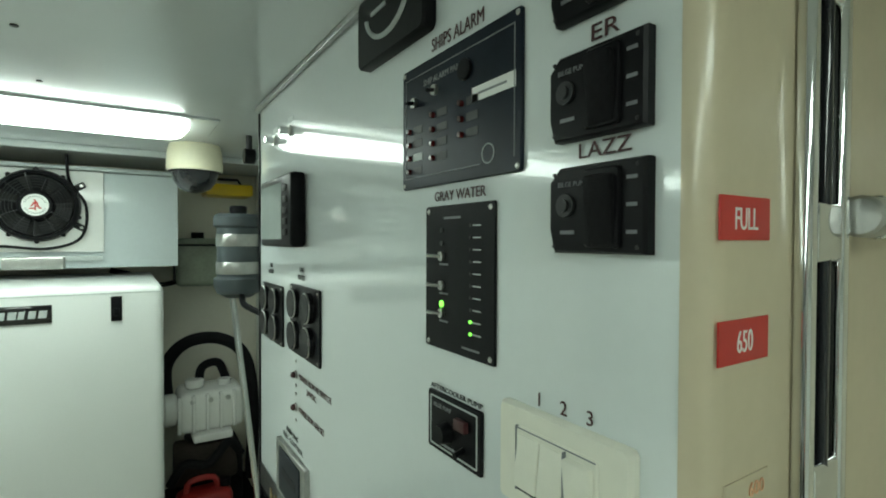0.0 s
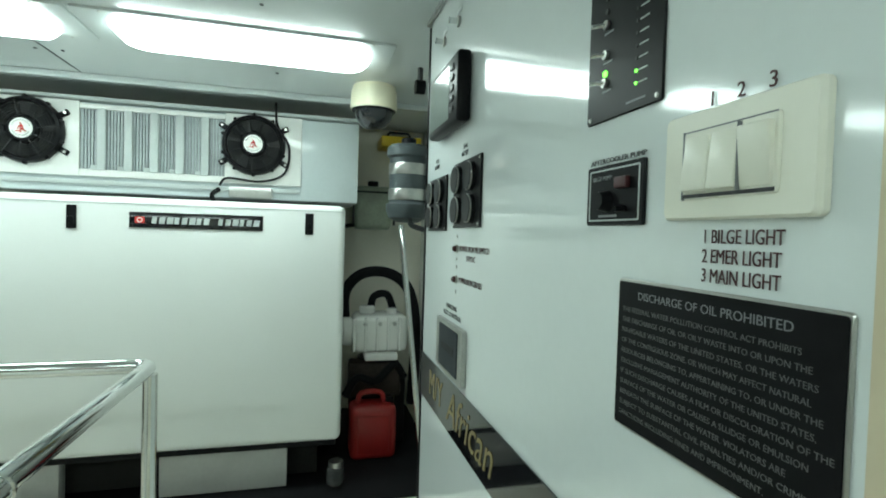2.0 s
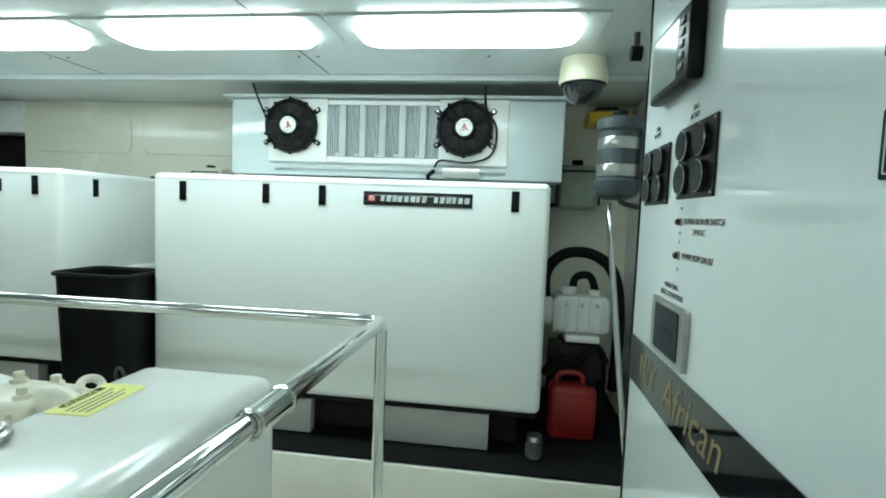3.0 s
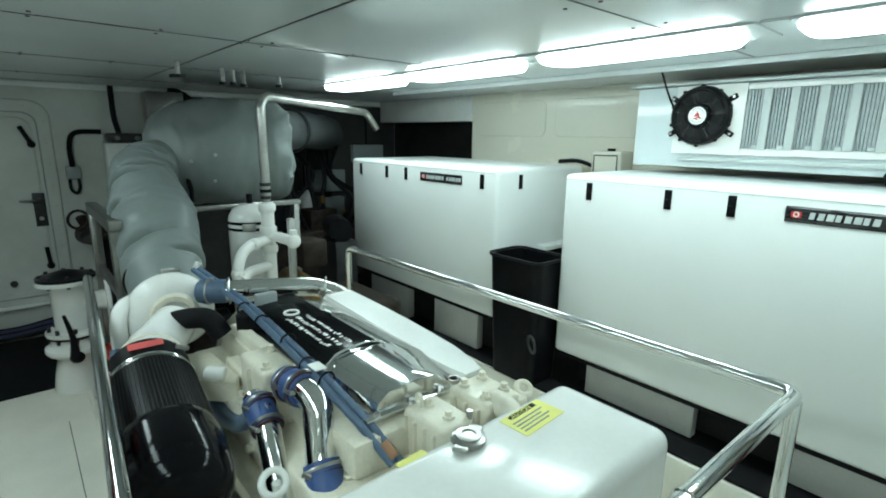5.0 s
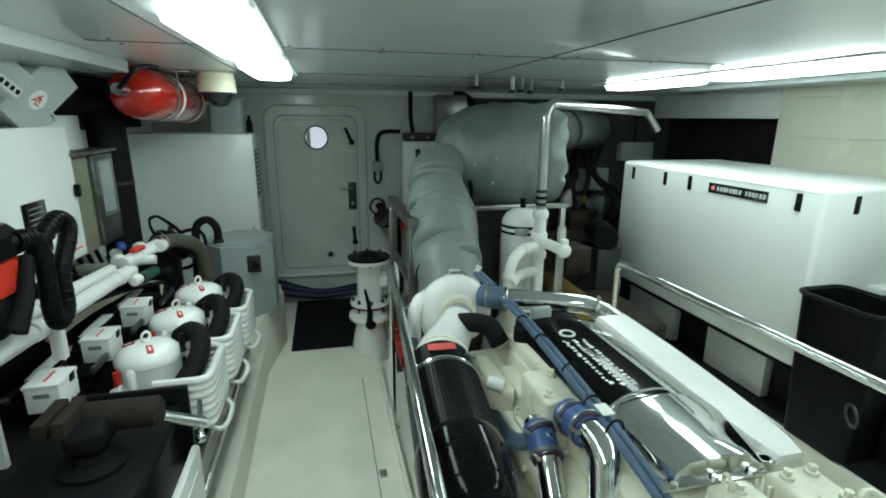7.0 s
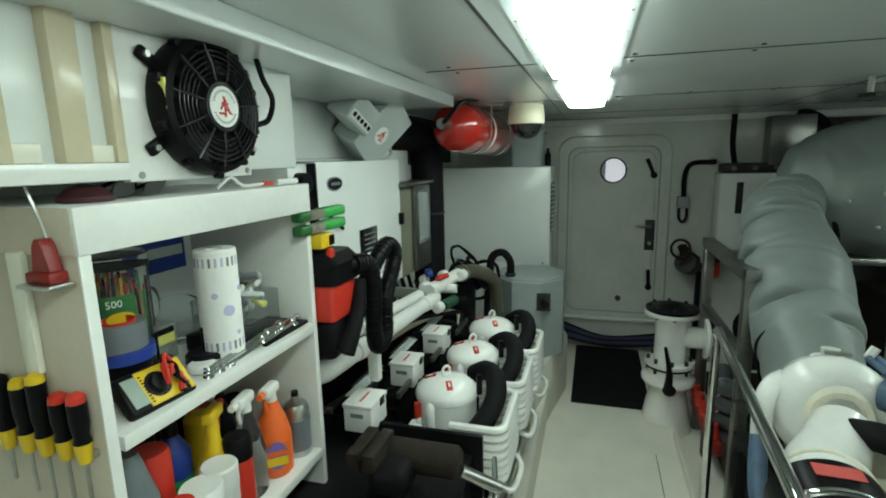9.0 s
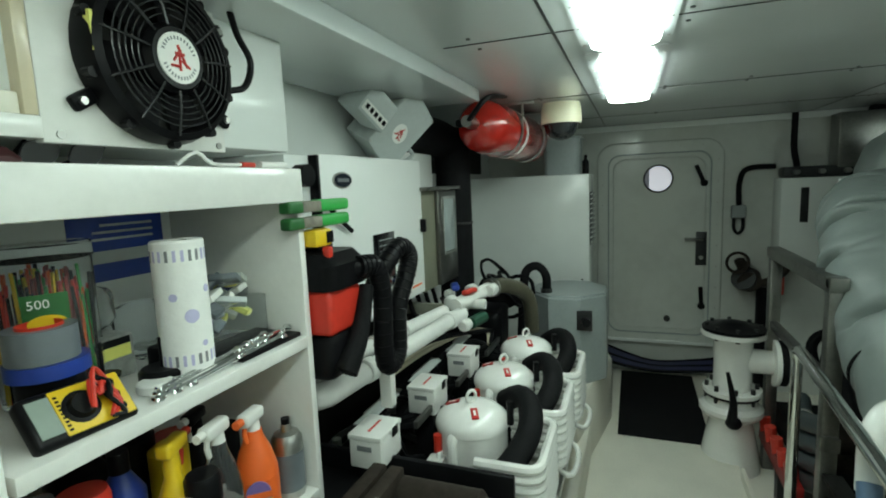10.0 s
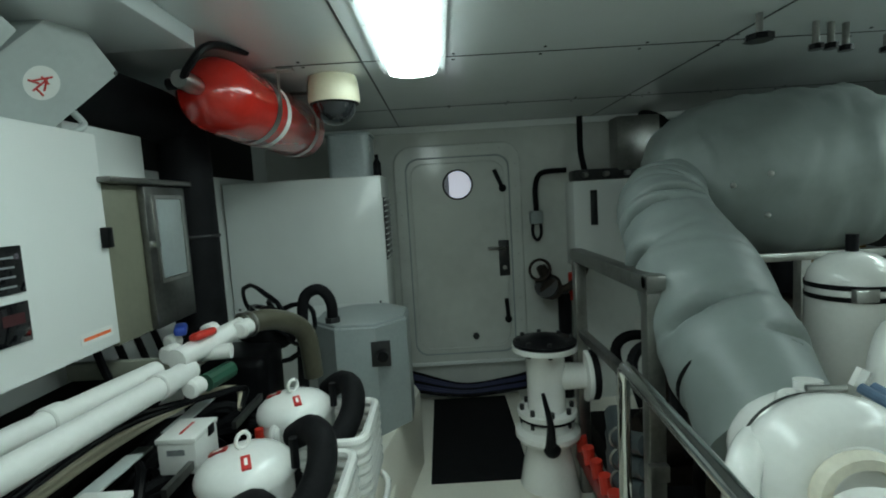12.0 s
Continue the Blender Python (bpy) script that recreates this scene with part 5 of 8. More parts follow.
# bundled blue cables
for o in (-0.014, 0.014):
    part("blue_hose", Shape().tube([(-2.22, 0.86 + o, 1.06), (-2.05, 0.9 + o, 1.02), (-1.8, 0.935 + o, 0.985), (-1.5, 0.925 + o, 0.975), (-1.2, 0.91 + o, 0.965), (-0.95, 0.905 + o, 0.94), (-0.8, 0.93 + o, 0.88), (-0.69, 0.97 + o, 0.79)], 0.0125, 10, 6), BLUEG, EN, "blue-grey braided hose")
for x in (-1.75, -1.55, -1.3, -1.12, -0.98):
    part("cable_tie", Shape().ring((x, 0.92 if x < -1.2 else 0.907, 0.975 if x < -1.2 else 0.953), (1, 0.05, 0), 0.028, 0.004, 14, 5), BLACK, EN)
part("tag", Shape().box((-1.08, 0.89, 0.972), (-1.02, 0.93, 0.976)), WHITEL, EN)
part("low_hose", Shape().tube([(-1.7, 0.72, 0.75), (-1.5, 0.72, 0.68), (-1.3, 0.72, 0.72), (-1.18, 0.74, 0.8)], 0.03, 12, 6), BLUEG, EN)
part("filter_hose", Shape().tube([(-2.05, 0.48, 0.8), (-1.95, 0.46, 0.66), (-1.8, 0.47, 0.5)], 0.03, 12, 5), BLUEG, EN)
part("copper_end", Shape().cyl((-0.74, 0.955, 0.835), (-0.7, 0.968, 0.8), 0.02, seg=12), mat("tinned_copper", (0.35, 0.2, 0.12), 0.4, metal=0.7), EN)

# fittings on the walkway side of the engine
t = thing("fuel_filters", (-1.9, 0.5, -0.08), "stack of white spin-on filters beside the walkway rail", "filter")
for k, (x, z) in enumerate(((-1.45, 0.45), (-1.3, 0.4), (-1.6, 0.42))):
    f = part("filter", Shape().lathe([(0.03, z - 0.12), (0.05, z - 0.1), (0.05, z), (0.04, z + 0.02)], pose(x, 0.56, 0), 20), PAINTW, t)
    part("filter_band", Shape().lathe([(0.0515, z - 0.06), (0.0515, z - 0.03)], pose(x, 0.56, 0), 20, caps=False), BLACK, f)
part("mounting", Shape().box((-1.75, 0.54, -0.08), (-1.2, 0.6, 0.28), 0.01), PAINTW, t)
part("pipe", Shape().tube([(-1.7, 0.56, 0.5), (-1.5, 0.55, 0.52), (-1.2, 0.56, 0.5)], 0.014, 8, 4), STEEL, t)
# added girder; its near-black colour stands in for shade beside the engine
t = thing("bed_shade_girder", (-1.7, 0.62, -0.08), "added girder beside the walkway, coloured dark for the engine bay shade", "girder")
part("web", Shape().box((-2.75, 0.615, -0.08), (-0.6, 0.635, 0.42)), DARKHOLE, t)
part("flange", Shape().box((-2.75, 0.59, 0.42), (-0.6, 0.66, 0.44), 0.003), DARKHOLE, t)
for k in range(6):
    part("stiffener", Shape().box((-2.6 + 0.38 * k, 0.57, -0.08), (-2.588 + 0.38 * k, 0.614, 0.42)), DARKHOLE, t)
t = thing("grey_hose_stack", (-2.9, 0.55, -0.08), "stack of dark grey hoses with clamps beside the post", "hose")
for k in range(4):
    part("hose", Shape().tube([(-3.1, 0.6, 0.16 + 0.1 * k), (-2.9, 0.56, 0.14 + 0.1 * k), (-2.7, 0.6, 0.2 + 0.1 * k)], 0.048, 12, 4), SLATE, t)
    part("hose_clamp", Shape().ring((-2.9, 0.56, 0.14 + 0.1 * k), (1, 0, 0), 0.051, 0.006), STEEL, t)
part("stand", Shape().box((-3.1, 0.58, -0.08), (-2.7, 0.64, 0.14), 0.005), DGREY, t)
t.location += Vector((-0.36, 0.1, 0.0))
t = thing("red_manifold", (-3.4, 0.6, -0.08), "red valve manifold along the rail foot", "manifold")
part("body", lumpy(Shape().box((-3.74, 0.575, 0.09), (-3.08, 0.635, 0.17), 0.01), 0.006, 9), DKRED, t)
for k in range(5):
    part("valve", Shape().cyl((-3.68 + 0.13 * k, 0.6, 0.16), (-3.68 + 0.13 * k, 0.59, 0.25), 0.03, seg=10), REDP, t)
part("leg", Shape().box((-3.4, 0.585, -0.08), (-3.34, 0.625, 0.09)), DGREY, t)

# ---- exhaust ----
EX = thing("exhaust_elbow", (-2.6, 0.82, 0.6), "exhaust riser wrapped in wrinkled grey insulation cloth", "exhaust")
riser = Shape().tube([(-2.36, 0.76, 0.86), (-2.57, 0.785, 0.965), (-2.82, 0.822, 1.12), (-3.04, 0.848, 1.265), (-3.19, 0.857, 1.385), (-3.3, 0.885, 1.455), (-3.42, 0.97, 1.49), (-3.54, 1.12, 1.52)], 0.2, 44, 22, radii=[0.165, 0.195, 0.208, 0.207, 0.2, 0.185, 0.165, 0.15])
riser_line = [sum((Vector(riser.v[44 * r + k]) for k in range(44)), Vector()) / 44 for r in range(len(riser.v) // 44)]
tucks = [(0.13, 0.4), (0.24, 2.3), (0.37, 4.4), (0.41, 1.4), (0.53, 5.2), (0.6, 2.9), (0.66, 0.7), (0.74, 3.7), (0.79, 2.0), (0.87, 4.8)]
for i, p in enumerate(riser.v):
    ring = i // 44
    v = Vector(p)
    c = Vector(riser_line[min(ring, len(riser_line) - 1)])
    d = (v - c).normalized()
    u = ring / (len(riser_line) - 1)
    a = 2 * math.pi * (i % 44) / 44
    push = 0.014 * noise.noise(v * 3.0)
    for q, ph in tucks:
        w = u - q - 0.022 * math.sin(a + ph) - 0.012 * noise.noise(Vector((a, q * 9, 0)))
        deep = 0.06 + 0.94 * max(0.0, math.sin(1.5 * a + ph * 2)) ** 1.3
        push += deep * (0.01 * math.exp(-((w - 0.025) / 0.022) ** 2) - 0.075 * math.exp(-(w / 0.0085) ** 2))
    riser.v[i] = tuple(v + d * push + noise.noise_vector(v * 4.5) * 0.02 + noise.noise_vector(v * 11) * 0.006)
part("wrap", riser, INSUL, EX, smooth=60)
cord = riser_line[int(len(riser_line) * 0.13)]
part("cord", Shape().ring(cord, riser_line[int(len(riser_line) * 0.13) + 2] - cord, 0.186, 0.007, 40, 6), BLACKM, EX, "black tightening cord")
part("lashing", Shape().tube([(-3.3, 1.12, 1.5), (-3.33, 1.13, 1.42), (-3.3, 1.14, 1.34), (-3.27, 1.13, 1.26)], 0.014, 8, 4), BLACKM, EX)
for p in ((-3.2, 1.13, 1.53), (-3.19, 1.28, 1.57), (-3.18, 1.26, 1.4)):
    part("snap_button", Shape().ball(p, 0.012), STEEL, EX)
t = thing("exhaust_silencer", (-3.55, 1.45, 1.15), "large horizontal silencer wrapped in grey insulation cloth", "silencer")
body = Shape().tube([(-3.65, 0.96, 1.56), (-3.64, 1.02, 1.565), (-3.62, 1.14, 1.565), (-3.58, 1.35, 1.57), (-3.54, 1.6, 1.57), (-3.5, 1.8, 1.57), (-3.49, 1.87, 1.57), (-3.48, 1.92, 1.57)], 0.39, 56, 8, radii=[0.13, 0.25, 0.34, 0.385, 0.395, 0.385, 0.345, 0.22])
for i, p in enumerate(body.v):
    v = Vector(p)
    rim = math.exp(-((v.y - 1.82) / 0.09) ** 2)
    v = v + Vector((0.6, 0, 0.2)) * (0.03 * rim * math.sin(46 * v.z + 5 * noise.noise(v * 5)))
    body.v[i] = tuple(v + noise.noise_vector(v * 3.6) * 0.035 + noise.noise_vector(Vector((v.x * 8, v.y * 17, v.z * 8))) * 0.016)
part("wrap", body, INSUL, t, smooth=60)
duct = lumpy(Shape().tube([(-3.75, 1.85, 1.74), (-3.95, 2.1, 1.74), (-4.3, 2.55, 1.74), (-4.85, 3.0, 1.72)], 0.17, 28, 6), 0.02, 5)
# same grey cloth darkened in colour, since the duct lies away from the lamps
part("outlet_duct", duct, mat("shaded_duct_cloth", (0.075, 0.085, 0.085), 0.6, vary=0.15, scale=6, bump=0.3, bscale=30), t, "grey cloth duct, coloured darker for shade", smooth=60)
part("duct_strap", Shape().ring((-4.0, 2.17, 1.74), (-0.6, 0.75, 0), 0.185, 0.012, 30, 6), DGREY, t)
for y in (1.15, 1.7):
    part("support_leg", Shape().box((-3.62, y - 0.025, -0.08), (-3.56, y + 0.025, 1.24), 0.004), STEEL, t)
part("support_bar", Shape().box((-3.3, 1.0, 1.19), (-3.26, 1.9, 1.225), 0.004), STEEL, t)
for y in (1.02, 1.86):
    part("support_leg", Shape().box((-3.3, y - 0.02, -0.08), (-3.26, y + 0.02, 1.19), 0.004), STEEL, t)

# steel frame next to the pump
t = thing("stainless_stand", (-3.0, 0.7, -0.08), "square stainless tube frame beside the exhaust", "frame")
part("top_bar", Shape().box((-3.93, 0.68, 1.15), (-2.94, 0.745, 1.21), 0.004), STEELD, t)
for x in (-2.97, -3.88):
    part("post", Shape().box((x - 0.03, 0.683, -0.115), (x + 0.03, 0.742, 1.151), 0.004), STEELD, t)
part("end_cap", Shape().box((-2.985, 0.68, 1.163), (-2.93, 0.745, 1.215), 0.005), STEELD, t)
part("cross_bar", Shape().box((-3.86, 0.692, 0.75), (-2.99, 0.732, 0.79), 0.004), STEELD, t)
part("clip", Shape().box((-2.94, 0.67, 0.5), (-2.91, 0.74, 0.56), 0.004), STEELD, t)

t.location += Vector((0.17, -0.095, 0.035))

# pumps and hoses in the shade under the exhaust
t = thing("bilge_pump_set", (-3.4, 1.1, -0.08), "dark bilge pumps and hoses under the exhaust riser", "pump")
part("bed", Shape().box((-4.3, 0.78, -0.08), (-2.75, 1.75, 0.1), 0.01), BLACKM, t)
for x, y in ((-2.95, 1.05), (-3.5, 0.95), (-3.9, 1.2)):
    part("pump", lumpy(Shape().cyl((x, y - 0.12, 0.3), (x, y + 0.16, 0.3), 0.13, seg=20, bevel=0.02), 0.012, 7), BROWNM, t)
    part("pump_foot", Shape().box((x - 0.09, y - 0.1, 0.09), (x + 0.09, y + 0.14, 0.2), 0.01), BROWNM, t)
    part("pump_motor", Shape().cyl((x, y + 0.16, 0.3), (x, y + 0.42, 0.3), 0.1, seg=20, bevel=0.015), BLACK, t)
for k in range(5):
    part("hose", Shape().tube([(-2.85 - 0.25 * k, 0.9, 0.42), (-2.95 - 0.25 * k, 0.88, 0.62), (-3.15 - 0.2 * k, 1.0, 0.7), (-3.2 - 0.2 * k, 1.3, 0.6), (-3.1 - 0.2 * k, 1.5, 0.4)], 0.03, 10, 5), BLACKM, t)

# machinery on the starboard side of the aft bulkhead
t = thing("hydraulic_power_pack", (-4.4, 2.5, -0.08), "dark hydraulic pack with hoses on the aft bulkhead", "hydraulic pack")
part("tank", lumpy(Shape().box((AFT + 0.02, 1.95, -0.08), (-4.3, 3.1, 0.75), 0.03, 3), 0.012, 4), BROWNM, t)
part("motor", Shape().cyl((-4.5, 2.2, 0.78), (-4.5, 2.2, 1.1), 0.12, seg=22, bevel=0.02), BLACK, t)
part("valve_block", lumpy(Shape().box((-4.6, 2.5, 0.75), (-4.35, 2.8, 0.95), 0.015), 0.008, 8), BROWNM, t)
# dark sheet over the bulkhead paints the shade of the lampless aft corner
part("panel", Shape().box((AFT + 0.003, 1.45, 0.0), (AFT + 0.03, 3.93, 2.04), 0.004), mat("shaded_bulkhead_lining", (0.03, 0.032, 0.03), 0.6, vary=0.3, scale=5), t)
random.seed(31)
for k in range(9):
    y = 2.0 + 0.12 * k
    part("hose", Shape().tube([(-4.4, y, 0.74), (-4.35 + random.uniform(-0.1, 0.1), y + random.uniform(-0.1, 0.1), 1.05), (-4.5, y + random.uniform(-0.15, 0.15), 1.3), (-4.7, y + random.uniform(-0.1, 0.1), 1.6)], 0.024, 8, 5), BLACKM, t)
for y, z in ((2.35, 0.98), (2.65, 1.02), (2.9, 0.85)):
    part("brass_fitting", Shape().cyl((-4.38, y, z), (-4.38, y, z + 0.07), 0.03, seg=8), BRASS, t)

# white expansion vessel and piping
t = thing("pressure_vessel", (-2.9, 1.38, 0.0), "white pressure vessel with black straps and top knob", "tank")
part("vessel", Shape().lathe([(0.13, 0.45), (0.14, 0.5), (0.14, 1.16), (0.132, 1.2), (0.11, 1.235), (0.07, 1.262), (0.02, 1.272)], pose(-2.9, 1.38, 0), 36), PAINTW, t)
part("knob", Shape().cyl((-2.9, 1.38, 1.27), (-2.9, 1.38, 1.335), 0.02, seg=14), BLACK, t)
for z in (1.11, 1.15):
    part("strap", Shape().lathe([(0.143, z), (0.143, z + 0.018)], pose(-2.9, 1.38, 0), 36, caps=False), BLACKM, t)
part("strap_latch", Shape().box((-2.78, 1.28, 1.115), (-2.755, 1.36, 1.16), 0.004), STEEL, t)
part("stand", Shape().cyl((-2.9, 1.38, -0.08), (-2.9, 1.38, 0.46), 0.1), DGREY, t)
t = thing("deck_drain_pipe", (-2.69, 1.41, -0.08), "steel vent pipe rising from white plastic fittings", "pipe")
part("riser", Shape().tube([(-2.69, 1.41, 1.2), (-2.69, 1.41, 1.75)] + bend((-2.69, 1.41, 1.93), (-2.69, 1.41, 1), (-3.2, 2.3, 1.93), 0.09) + [(-3.25, 2.38, 1.9)] + bend((-3.34, 2.55, 1.895), (-3.2, 2.3, 1.9), (-3.3, 2.66, 1.7), 0.05) + [(-3.32, 2.64, 1.76)], 0.028, 16), STEEL, t)
for z in (1.32, 1.36, 1.4):
    part("coupling_ring", Shape().lathe([(0.034, z), (0.034, z + 0.02)], pose(-2.69, 1.41, 0), 20), BLACKM if z == 1.36 else DGREY, t)
part("plastic_riser", Shape().cyl((-2.69, 1.41, 0.3), (-2.69, 1.41, 1.3), 0.04), PLASTW, t)
for z in (1.24, 1.1, 0.98):
    part("plastic_collar", Shape().lathe([(0.046, z), (0.052, z + 0.01), (0.052, z + 0.04), (0.046, z + 0.05)], pose(-2.69, 1.41, 0), 20), PLASTW, t)
part("tee", Shape().tube([(-2.69, 1.41, 1.09), (-2.6, 1.44, 1.09), (-2.5, 1.47, 1.08)], 0.032, 12), PLASTW, t)
v = part("valve", Shape().ball((-2.48, 1.478, 1.08), 0.045), PLASTW, t)
part("valve_handle", Shape().box((-2.5, 1.46, 1.11), (-2.46, 1.5, 1.15), 0.006), PLASTW, v)
part("elbow", Shape().tube([(-2.68, 1.4, 1.06), (-2.62, 1.28, 1.06), (-2.56, 1.2, 1.03), (-2.53, 1.16, 0.96), (-2.53, 1.15, 0.86)], 0.032, 12, 5), PLASTW, t)
part("elbow", Shape().tube([(-2.68, 1.4, 0.9), (-2.6, 1.25, 0.9), (-2.5, 1.16, 0.88)], 0.03, 12, 4), PLASTW, t)
for p in ((-2.62, 1.29, 1.06), (-2.53, 1.155, 0.92)):
    part("union_nut", Shape().ball(p, 0.042, (1, 1, 0.9), 8, 6), PLASTW, t)
part("post_bracket", Shape().box((-2.62, 1.5, -0.08), (-2.58, 1.54, 1.2), 0.004), STEEL, t)

# dark machinery behind
t = thing("gearbox", (-3.9, 2.0, -0.08), "dark gearbox and brass fittings in the bilge", "gearbox")
part("casing", lumpy(Shape().box((-3.2, 1.6, -0.08), (-2.5, 2.3, 0.55), 0.06, 3), 0.03, 4), BROWNM, t)
part("bell_housing", Shape().cyl((-2.5, 1.3, 0.45), (-2.1, 1.2, 0.45), 0.3, 0.34), ENGW, t)
part("oil_cooler", Shape().cyl((-3.1, 1.7, 0.68), (-2.4, 1.62, 0.72), 0.075), BRASS, t)
part("motor", lumpy(Shape().cyl((-3.5, 2.3, 0.95), (-3.2, 2.2, 0.95), 0.1), 0.02, 6), BLACK, t)
part("motor_stand", Shape().box((-3.5, 2.15, -0.08), (-3.2, 2.35, 0.86), 0.01), DGREY, t)
part("valve_block", lumpy(Shape().box((-3.2, 1.75, 0.75), (-2.95, 1.95, 0.95), 0.02), 0.01, 8), BROWNM, t)
for x, y, z, w, h, c in ((-4.7, 2.98, 1.2, 0.38, 0.24, GREY), (-4.7, 2.69, 1.0, 0.14, 0.2, PLASTW), (-4.7, 3.0, 0.86, 0.3, 0.3, GREY), (-4.7, 3.5, 1.5, 0.4, 0.2, GREY)):
    t = thing("wall_box", (AFT, y, z - h / 2), "small grey control box on the aft bulkhead", "control box", "aft bulkhead boxes")
    part("body", Shape().box((AFT + 0.001, y - w / 2, z - h / 2), (AFT + 0.12, y + w / 2, z + h / 2), 0.008), c, t)
    part("cover", Shape().box((AFT + 0.12, y - w / 2 + 0.012, z - h / 2 + 0.012), (AFT + 0.13, y + w / 2 - 0.012, z + h / 2 - 0.012), 0.004), c, t)
    part("conduit", Shape().tube([(AFT + 0.05, y, z + h / 2), (AFT + 0.05, y, z + h / 2 + 0.3)], 0.014, 8), BLACK, t)
t = thing("pipe_manifold", (-3.3, 1.55, TOP), "small valves and pipes hanging under the ceiling", "pipe")
for k, (x, y, h) in enumerate(((-2.86, 1.02, 0.07), (-2.98, 1.3, 0.08), (-3.0, 1.37, 0.075), (-3.02, 1.44, 0.08), (-3.2, 1.75, 0.05))):
    p = part("valve", Shape().cyl((x, y, TOP - h), (x, y, TOP), 0.012, seg=10), STEELD, t)
    part("valve_wheel", Shape().cyl((x, y, TOP - h - 0.02), (x, y, TOP - h), 0.024 if k else 0.045, seg=8), BLACK, p)

# ---- aft bulkhead ----
t = tagged(new("door_1"), "closed pale grey watertight door with round porthole", "door", kind="structure")
t.location = (AFT, 0.05, 0.35)
DY, DZ = 0.05, 1.105
m = face_px(AFT, DY, DZ)


def ring_plate(outer, inner, h, m):
    """A flat frame between two outlines with equal point counts."""
    n = len(outer)
    vs = [(x, y, 0) for x, y in outer] + [(x, y, h) for x, y in outer] + [(x, y, h) for x, y in inner] + [(x, y, 0) for x, y in inner]
    fs = [(r * n + k, r * n + (k + 1) % n, ((r + 1) % 4) * n + (k + 1) % n, ((r + 1) % 4) * n + k) for r in range(4) for k in range(n)]
    return Shape().add(vs, fs, m)


part("door_frame", ring_plate(rrect(0.93, 1.67, 0.13, 8), rrect(0.78, 1.51, 0.1, 8), 0.045, m), AFTW, t)
part("frame_bead", Shape().tube([m @ Vector((x, y, 0.012)) for x, y in rrect(0.93, 1.67, 0.13, 8)], 0.013, 8, closed=True), AFTW, t)
part("leaf_bead", Shape().tube([m @ Vector((x, y, 0.03)) for x, y in rrect(0.7, 1.42, 0.1, 8)], 0.006, 8, closed=True), AFTW, t)
# leaf with a round hole for the porthole
hx, hz = 0.0, 0.545
leaf, hole = [], []
for k in range(96):
    a = 2 * math.pi * k / 96
    ca, sa = math.cos(a), math.sin(a)
    lim = [((0.395 if ca > 0 else -0.395) - hx) / ca if abs(ca) > 1e-6 else 9.0, ((0.76 if sa > 0 else -0.76) - hz) / sa if abs(sa) > 1e-6 else 9.0]
    q = min(v for v in lim if v > 0)
    leaf.append((hx + q * ca, hz + q * sa))
    hole.append((hx + 0.105 * ca, hz + 0.105 * sa))
part("leaf", ring_plate(leaf, hole, 0.028, m), AFTW, t, "pale grey painted door leaf")
part("door_gasket", Shape().tube([m @ Vector((x, y, 0.03)) for x, y in rrect(0.775, 1.505, 0.1, 8)], 0.008, 6, closed=True), GREY, t)
part("porthole_ring", Shape().ring(m @ Vector((hx, hz, 0.03)), (1, 0, 0), 0.108, 0.007, 36, 8), DGREY, t)
g = part("porthole_glass", disc(m @ Matrix.Translation((hx, hz, 0.008)), 0.104, 0.006, 32), GLASS, t)
g.visible_shadow = False
part("lock_plate", Shape().box((0.285, -0.165, 0.028), (0.365, 0.11, 0.036), 0.004, m=m), DGREY, t)
part("lever_handle", Shape().tube([m @ Vector(p) for p in ((0.325, 0.05, 0.03), (0.325, 0.05, 0.075), (0.3, 0.052, 0.08), (0.2, 0.055, 0.08))], 0.011, 10), STEEL, t)
part("lock_cylinder", disc(m @ Matrix.Translation((0.325, -0.1, 0.036)), 0.016, 0.01), STEEL, t)
for zz, dy, dz in ((0.56, -0.06, 0.1), (-0.44, -0.01, 0.12)):
    d = part("dog_handle", Shape().tube([m @ Vector((0.335, zz - 0.06, 0.045)), m @ Vector((0.335 + dy, zz - 0.06 + dz + 0.04, 0.055))], 0.016, 10), BLACK, t)
    part("dog_boss", disc(m @ Matrix.Translation((0.335, zz - 0.06, 0.028)), 0.028, 0.02), BLACK, d)
part("drain_plug", disc(m @ Matrix.Translation((0.08, -0.62, 0.028)), 0.025, 0.02), DGREY, t)
for k in range(9):
    for s in (-1, 1):
        part("frame_screw", disc(m @ Matrix.Translation((s * 0.432, -0.68 + 0.17 * k, 0.045)), 0.006, 0.003, 8), STEEL, t)
for k in range(5):
    for s in (-1, 1):
        part("frame_screw", disc(m @ Matrix.Translation((-0.32 + 0.16 * k, s * 0.8, 0.045)), 0.006, 0.003, 8), STEEL, t)
# added glowing sheet in place of the lit room
solo("backdrop_porthole", Shape().box((AFT - 0.4, -0.25, 1.3), (AFT - 0.38, 0.35, 2.0)), ROOMGLOW, "glowing sheet standing for the bright room beyond the porthole", "backdrop", "structure")
solo("corridor_post", Shape().box((AFT - 0.3, -0.05, 1.2), (AFT - 0.26, -0.01, 2.05), 0.005), mat("grey_lilac_curtain", (0.42, 0.42, 0.5), 0.8), "grey curtain edge in the room beyond", "post", "structure")
solo("door_sill", Shape().box((AFT, -0.42, 0.27), (AFT + 0.06, 0.52, 0.3), 0.008), WALL, "white raised sill below the door", "sill", "structure")
solo("trim_bulkhead_top", Shape().box((AFT, -1.37, TOP - 0.05), (AFT + 0.025, 3.9, TOP - 0.001), 0.006), WALL, "white trim along the bulkhead top", "trim", "structure")

